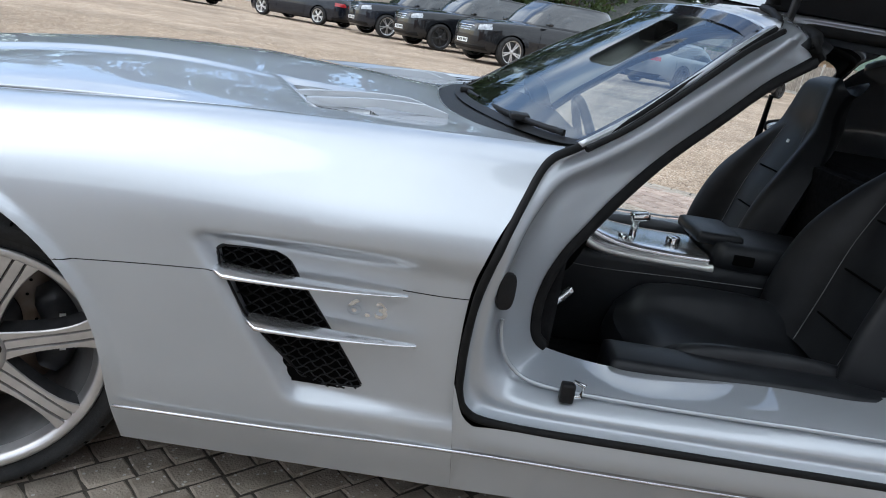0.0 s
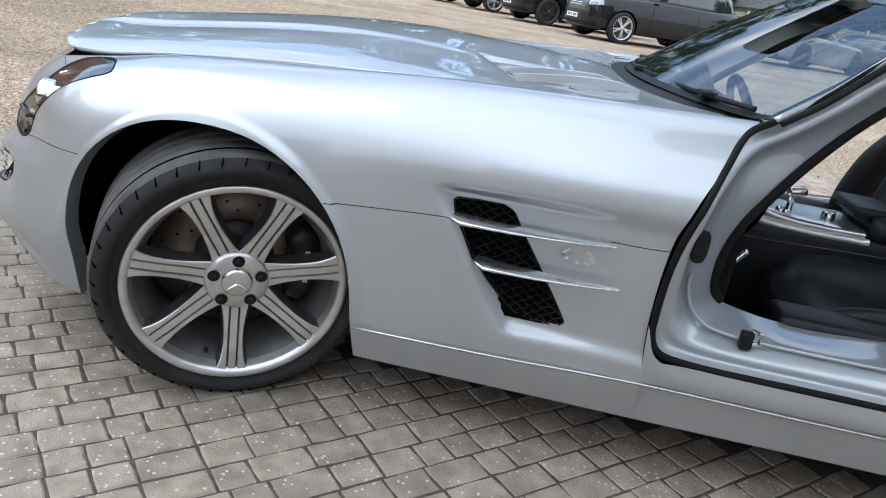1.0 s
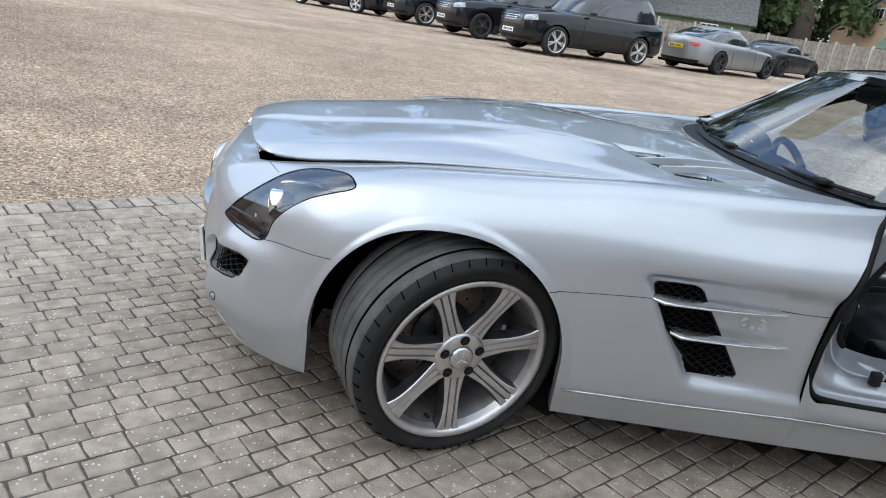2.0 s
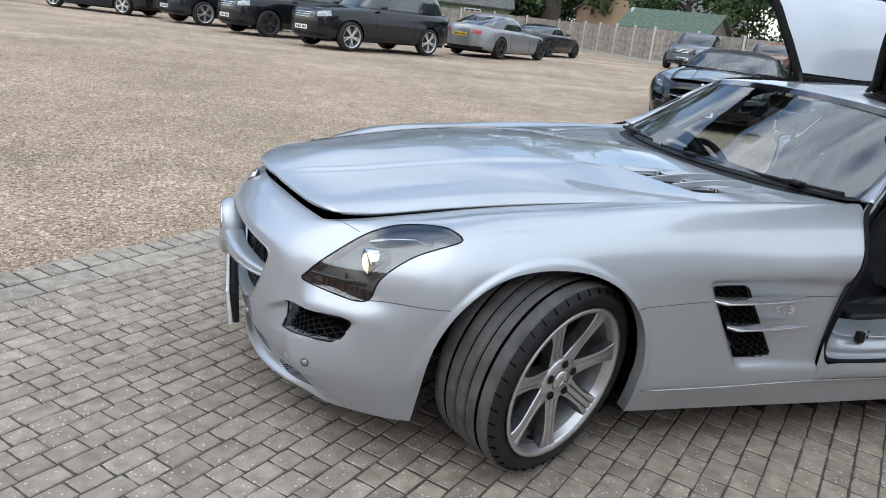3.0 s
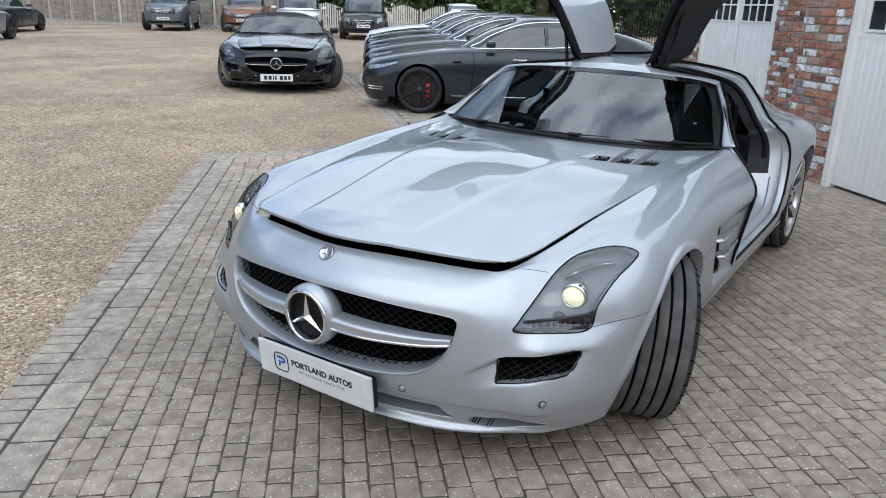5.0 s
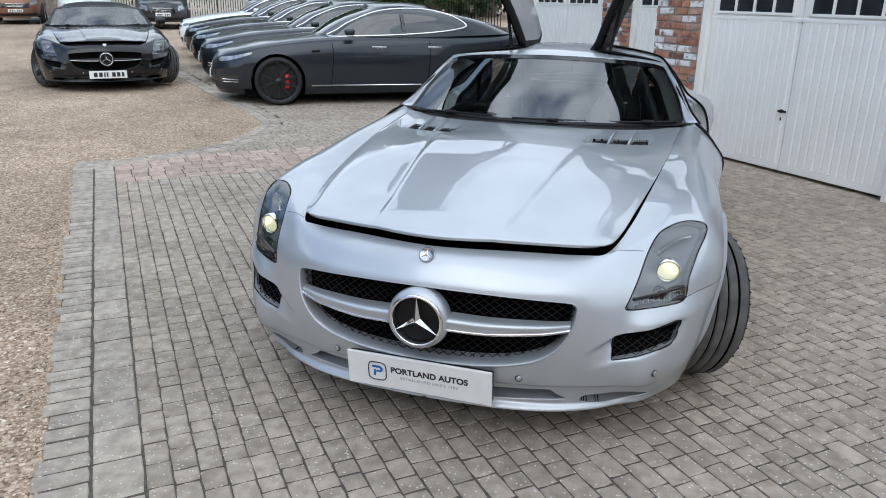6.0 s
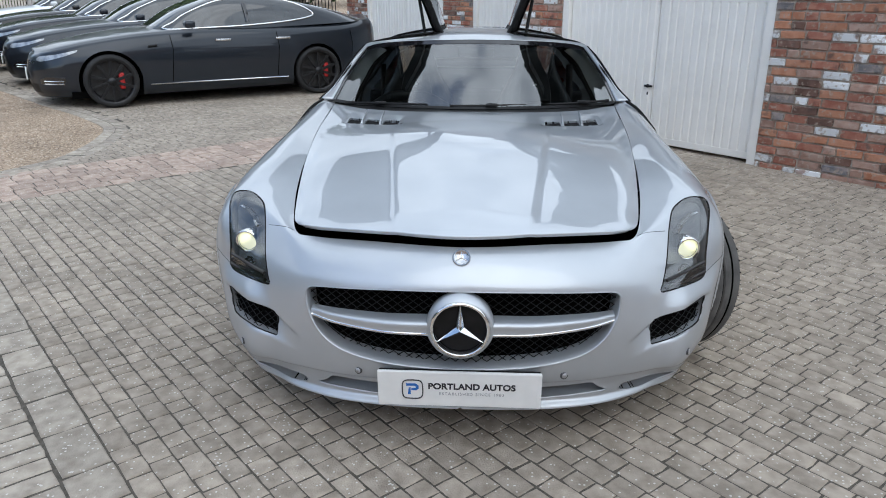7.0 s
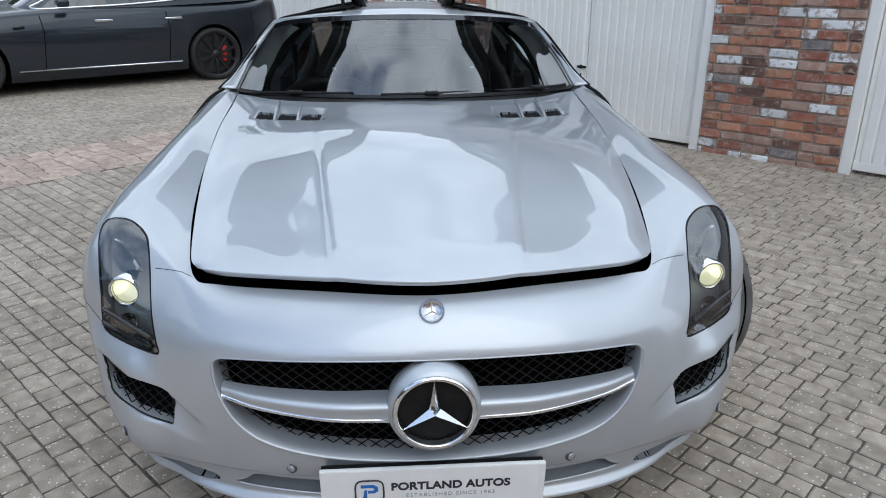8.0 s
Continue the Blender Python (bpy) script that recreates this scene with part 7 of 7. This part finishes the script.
# grey coupe, tail outwards, and the dark convertible past it
other_car("grey metallic coupe with black wheels, tail towards the yard", at(9.25, 23.85, 7.05, 21.95), COUPEP, L=5.03, W=1.90, H=1.41, wb=2.945, fo=.88, hood=.78, belt=.92, boot=1.0, base=.75, roof0=1.55, roof1=2.6, tail=3.85, front=False, plate=True, r=.345, rim=.265, rimmat=RIM_DARK, pf=3.4, pr=3.4, roofw=.64)
other_car("dark green convertible with its soft roof up", at(13.2, 29.3, 11.24, 27.6), DKVAN, L=4.4, W=1.9, H=1.30, wb=2.6, fo=.9, hood=.75, belt=.90, boot=.93, base=.75, roof0=1.45, roof1=2.2, tail=2.95, rimmat=RIM_DARK, roofmat=BLACK, plate=True, pf=3.2, pr=3.4)

# far row by the fence
d = Vector((.72, .69)) * 2.9
other_car("grey pickup parked by the fence", at(18.9, 27.6, 18.9 + d.x, 27.6 + d.y), SUVGREY, **{**SUV, "H": 1.70, "L": 5.2, "roof1": 2.6, "tail": 3.0, "pf": 3.6, "hood": 1.02, "belt": 1.12})
VAN = dict(L=5.1, W=1.95, H=1.80, wb=3.2, fo=.9, hood=.92, belt=1.08, boot=1.12, base=.05, roof0=1.15, roof1=3.7, tail=4.1, r=.34, rim=.25, plate=True, pf=3.6, pr=8, roofw=.78, grille_z=(.55, .78), lamp_z=(.66, .80))
other_car("white people carrier parked by the picket fence", at(20.1, 20.7, 20.1 + d.x * 1.1, 20.7 + d.y * 1.1), WHITEP, **VAN)
other_car("dark grey people carrier parked by the picket fence", at(21.2, 18.2, 21.2 + 2.5, 18.2 + 2.0), DKVAN, **VAN)
other_car("bronze brown estate car parked by the fence", at(21.2, 25.2, 21.2 + d.x, 25.2 + d.y), ORANGEP, **{**SUV, "H": 1.62, "hood": .95, "belt": 1.05, "boot": 1.05, "lamp_z": (.74, .86), "grille_z": (.62, .80), "pf": 3.6})
other_car("white hatchback parked behind the row", at(25.2, 15.9, 27.3, 17.5), WHITEP, L=4.3, W=1.8, H=1.5, wb=2.6, fo=.85, hood=.85, belt=.98, boot=1.0, base=.5, roof0=1.2, roof1=2.9, tail=3.4, plate=True)

# black open two-seater with its soft roof up: the coupe's sister
SWAP = {PAINT: BLACKP, RIM: RIM_DARK, LAMPGLOW: LAMPWHITE}
roadster = thing("sports_car", "black sports roadster with black soft roof on the gravel", "car", group="parked cars")
SKIP = ("roof", "rear_window", "door", "door_jamb", "outer_seal", "inner_seal", "dealer_plate", "striker", "striker_base", "door_catch", "pillar_seal", "fender_badge")
swapped = {}


def black_copy(o, parent):
    if o.name.split(".")[0] in SKIP:
        return
    q = o.copy()
    scene.collection.objects.link(q)
    q.parent = parent
    if o.data:
        if o.data not in swapped:
            me = o.data
            if any(m in SWAP for m in me.materials):
                me = me.copy()
                for i, m in enumerate(me.materials):
                    me.materials[i] = SWAP.get(m, m)
            swapped[o.data] = me
        q.data = swapped[o.data]
    for k in o.children:
        black_copy(k, q)


for o in list(car.children):
    black_copy(o, roadster)
for s in (-1, 1):
    g = loft(DOORX[4:], 20, 30)
    bm = grid_mesh(g)
    if s > 0:
        bm = mirrored(bm)
    part("door", bm, BLACKP, roadster)
    g = loft([[(x, w * .98, z) for x, w, z in r] for r in DOORX[2:5]], 20, 12)
    bm = grid_mesh(g)
    if s > 0:
        bm = mirrored(bm)
    part("side_window", bm, GLASSDARK, roadster)
    bm = boxed(1.10, 1.24, min(s * .90, s * 1.06), max(s * .90, s * 1.06), .88, .99, .035)
    part("door_mirror", bm, BLACKP, roadster)
SOFT = [[(1.345, 0, 1.19), (1.36, .25, 1.185), (1.40, .47, 1.163), (1.435, .64, 1.117)], [(1.75, 0, 1.235), (1.75, .25, 1.228), (1.75, .45, 1.20), (1.75, .60, 1.14)], [(2.2, 0, 1.20), (2.2, .25, 1.19), (2.2, .45, 1.15), (2.2, .62, 1.08)], [(2.55, 0, 1.06), (2.55, .25, 1.05), (2.5, .45, 1.0), (2.45, .66, .95)], [(2.8, 0, .92), (2.8, .3, .91), (2.75, .5, .90), (2.65, .68, .885)]]
part("soft_roof", grid_mesh(loft(SOFT, 20, 30), both=True), surf("black canvas", (.012, .012, .013), (.02, .02, .021), 60, .9, 0, .3, 600), roadster, "black canvas roof")
part("rear_deck", boxed(2.4, 3.4, -.6, .6, .82, .88, .03), BLACKP, roadster)
plate_bars(roadster, pose(-.975, 0, .262, 0, 0, -90), WHITE)
fc, fd = Vector((6.80, 8.15)), Vector((.735, .678))
roadster.matrix_world = pose(fc.x, fc.y, gz(fc.x, fc.y)) @ pose(0, 0, 0, 0, -.6, math.degrees(math.atan2(fd.y, fd.x)))

# ---- paving, laid last ----
def paver_mat(name, c1, c2, **k):
    m = surf(name, c1, c2, 16, .85, 0, .5, 160, **k)
    n, l = m.node_tree.nodes, m.node_tree.links
    b = n["Principled BSDF"]
    src = b.inputs["Base Color"].links[0].from_socket
    vo = n.new("ShaderNodeTexVoronoi")
    vo.inputs["Scale"].default_value = 62
    geo = n.new("ShaderNodeNewGeometry")
    l.new(geo.outputs["Position"], vo.inputs["Vector"])
    near = n.new("ShaderNodeMath")
    near.operation = "LESS_THAN"
    near.inputs[1].default_value = .23
    l.new(vo.outputs["Distance"], near.inputs[0])
    sep = n.new("ShaderNodeSeparateColor")
    l.new(vo.outputs["Color"], sep.inputs["Color"])
    few = n.new("ShaderNodeMath")
    few.operation = "GREATER_THAN"
    few.inputs[1].default_value = .62
    l.new(sep.outputs["Red"], few.inputs[0])
    both = n.new("ShaderNodeMath")
    both.operation = "MULTIPLY"
    l.new(near.outputs[0], both.inputs[0])
    l.new(few.outputs[0], both.inputs[1])
    soft = n.new("ShaderNodeMath")
    soft.operation = "MULTIPLY"
    soft.inputs[1].default_value = .75
    l.new(both.outputs[0], soft.inputs[0])
    mx = n.new("ShaderNodeMixRGB")
    mx.inputs["Color2"].default_value = (.66, .64, .60, 1)
    l.new(soft.outputs[0], mx.inputs["Fac"])
    l.new(src, mx.inputs["Color1"])
    l.new(mx.outputs["Color"], b.inputs["Base Color"])
    return m


PAVER = paver_mat("grey setts", (.268, .226, .180), (.402, .343, .280), island=.13, broad=.12, broad_scale=1.4)
PAVER1 = paver_mat("grey setts single", (.268, .226, .180), (.402, .343, .280), randobj=.13, place=True)
EDGE = paver_mat("pale edging slabs", (.285, .245, .20), (.43, .378, .315), island=.17)
PINK = paver_mat("pink setts", (.33, .24, .192), (.46, .365, .30), island=.18)
SAND = surf("joint sand", (.06, .052, .042), (.105, .092, .074), 40, .95, 0, .5, 200)


def uv_to_xy(u, n):
    p = E_D * u + E_N * n
    return p.x, p.y


EDGE_LINE = spline([(4.50, 1.80, 0), (4.60, 1.55, 0), (4.94, .72, 0), (5.35, .33, 0), (5.76, .08, 0), (6.32, -.14, 0), (7.31, -.11, 0), (8.2, 0, 0), (10.5, .25, 0), (13, .5, 0)], 220)


def edge_at(u):
    return float(np.interp(u, EDGE_LINE[:, 0], EDGE_LINE[:, 1]))


def in_apron(x, y):
    """Paved ground: this side of the gravel's edge, which bends round past the pink band."""
    u, n = x * E_D.x + y * E_D.y, x * E_N.x + y * E_N.y
    if u < 4.60:
        return n < 1.55
    return n < edge_at(u) - .245


# bed under the stones
bm = bmesh.new()
cuts = [-4.5 + .5 * k for k in range(18)] + [4.53 + .12 * k for k in range(72)]
for u0, u1 in zip(cuts, cuts[1:]):
    tops = [1.86 if u < 4.55 else edge_at(u) - .01 for u in (u0, u1)]
    lo = -8.0
    for k in range(24):
        f0, f1 = k / 24, (k + 1) / 24
        q = [uv_to_xy(u, lo + (tp - lo) * f) for u, tp, f in ((u0, tops[0], f0), (u1, tops[1], f0), (u1, tops[1], f1), (u0, tops[0], f1))]
        bm.faces.new([bm.verts.new((x, y, gz(x, y) - .004)) for x, y in q])
bmesh.ops.remove_doubles(bm, verts=bm.verts, dist=.001)
pavement = part("pavement", bm, SAND, None, smooth=False)
tagged(pavement, "grey block paving with dark sanded joints", "paving", kind="structure")

rp = random.Random(11)


def stone(u0, u1, n0, n1, gap=.0032):
    """Corners of one worn stone: three rings of eight points, with uneven edges and rounded shoulders."""
    cu, cn = (u0 + u1) / 2, (n0 + n1) / 2
    hu, hn = (u1 - u0) / 2 - gap / 2, (n1 - n0) / 2 - gap / 2
    dz = rp.uniform(-.0012, .0012)
    tu, tn = rp.uniform(-.012, .012), rp.uniform(-.012, .012)
    ring = [(a * (1 - .03 * abs(a * b)) + rp.uniform(-.0022, .0022) / hu, b * (1 - .03 * abs(a * b)) + rp.uniform(-.0022, .0022) / hn) for a, b in EIGHT]
    out = []
    for ins, z in ((0, -.014), (0, -.0045), (.005, -.0005)):
        for a, b in ring:
            du, dn = a * (hu - ins), b * (hn - ins)
            x, y = uv_to_xy(cu + du, cn + dn)
            out.append((x, y, gz(x, y) + z + dz + tu * du + tn * dn))
    return out


EIGHT = [(-1, -1), (0, -1), (1, -1), (1, 0), (1, 1), (0, 1), (-1, 1), (-1, 0)]
SF = [(r * 8 + k, r * 8 + (k + 1) % 8, r * 8 + 8 + (k + 1) % 8, r * 8 + 8 + k) for r in (0, 1) for k in range(8)] + [tuple(range(16, 24))]
joined = {"grey": [], "pink": [], "edge": []}
single = []
n = 1.55
while n > -7.5:
    u = -4.2 + rp.uniform(0, .1)
    while u < 3.66:
        ln = rp.choice((.081, .083, .106, .108, .133, .136))
        e = min(u + ln, 3.70)
        x, y = uv_to_xy((u + e) / 2, n - .0415)
        if e - u > .04 and not (abs(y) < .62 and .15 < x < 3.0):
            st = stone(u, e, n - .083, n)
            if -1.35 < x < .25 and -1.5 < y < -.98 and len(single) < 290:
                single.append(st)
            else:
                joined["grey"].append(st)
        u += ln
    n -= .083
# pale slabs and soldier course along the gravel
u = -4.2
while u < 4.6:
    ln = rp.uniform(.20, .30)
    joined["edge"].append(stone(u, u + ln, 1.552, 1.712))
    u += ln
u = -4.2
while u < 4.6:
    ln = rp.uniform(.085, .11)
    joined["edge"].append(stone(u, u + ln, 1.715, 1.88 + rp.uniform(-.02, .02), .008))
    u += ln
# pink band across the drive
for r_ in range(6):
    u = 3.70 + r_ * .154
    n = 1.55
    while n > -5.0:
        ln = rp.uniform(.125, .19)
        x, y = uv_to_xy(u + .077, n - ln / 2)
        if in_apron(x, y):
            joined["pink"].append(stone(u, u + .154, n - ln, n))
        n -= ln
# further setts, laid the other way
u = 4.625
while u < 13.5:
    n = 2.0
    while n > -7.0:
        ln = rp.choice((.081, .106, .134))
        x, y = uv_to_xy(u + .0415, n - ln / 2)
        if in_apron(x, y):
            joined["grey"].append(stone(u, u + .083, n - ln, n))
        n -= ln
    u += .083
# two courses of slabs that bend round the gravel
for course in (0, 1):
    k = 0
    while k < len(EDGE_LINE) - 2:
        p0 = EDGE_LINE[k]
        ln = rp.uniform(.14, .19)
        j = k + 1
        while j < len(EDGE_LINE) - 1 and np.linalg.norm(EDGE_LINE[j] - p0) < ln:
            j += 1
        p1 = EDGE_LINE[j]
        t = (p1 - p0) / np.linalg.norm(p1 - p0)
        nn_ = np.array([t[1], -t[0], 0])
        if nn_[1] > 0:
            nn_ = -nn_
        d0, d1 = course * .122, course * .122 + .119
        out = []
        dz = rp.uniform(-.002, .002)
        for ins, z in ((0, -.014), (0, -.0055), (.006, .0)):
            for a, b in EIGHT:
                f = .5 + a * (.475 - ins * 5)
                q = p0 + (p1 - p0) * f + nn_ * ((d0 + d1) / 2 - b * ((d1 - d0) / 2 - ins))
                x, y = uv_to_xy(q[0] + rp.uniform(-.002, .002), q[1] + rp.uniform(-.002, .002))
                out.append((x, y, gz(x, y) + z + dz))
        joined["edge"].append(out)
        k = j
for key, mat in (("grey", PAVER), ("pink", PINK), ("edge", EDGE)):
    vs, fs = [], []
    for st in joined[key]:
        b = len(vs)
        vs += st
        fs += [tuple(b + k for k in f) for f in SF]
    me = bpy.data.meshes.new("setts")
    me.from_pydata(vs, [], fs)
    me.materials.append(mat)
    ob = new("setts", me)
    ob.parent = pavement
    ob["kind"] = "stuff"
for st in single:
    me = bpy.data.meshes.new("sett")
    c = Vector(st[16]).lerp(Vector(st[20]), .5)
    me.from_pydata([tuple(Vector(p) - c) for p in st], [], SF)
    me.materials.append(PAVER1)
    ob = new("sett", me)
    ob.parent = pavement
    ob.location = c
for job in WALL_JOBS:
    lay_bricks(job)

# loose gravel stones along the edge of the yard
rg = random.Random(5)
vs, fs = [], []
for _ in range(70000):
    dist = rg.random() ** 2.0 * 11
    u = rg.uniform(-3.4, 8.2)
    x, y = uv_to_xy(u, (1.87 if u < 4.5 else edge_at(u) + .01) + dist)
    s = rg.uniform(.005, .0115) * (1 + .1 * dist)
    z = gz(x, y) - .012 + s * .25
    b = len(vs)
    a = rg.uniform(0, 3.14)
    ca, sa = math.cos(a) * s, math.sin(a) * s
    k = rg.uniform(.5, .9)
    vs += [(x + ca, y + sa, z), (x - sa * k, y + ca * k, z + .1 * s), (x - ca, y - sa, z), (x + sa * k, y - ca * k, z), (x + rg.uniform(-.3, .3) * s, y, z + s * rg.uniform(.4, .8))]
    fs += [(b, b + 1, b + 4), (b + 1, b + 2, b + 4), (b + 2, b + 3, b + 4), (b + 3, b, b + 4)]
me = bpy.data.meshes.new("gravel")
me.from_pydata(vs, [], fs)
me.materials.append(surf("gravel stones", (.34, .255, .185), (.56, .45, .34), 30, .9, 0, .3, 300, island=.35, broad=.16, broad_scale=.45))
tagged(new("gravel", me), "loose pale brown gravel stones", "gravel", kind="stuff")
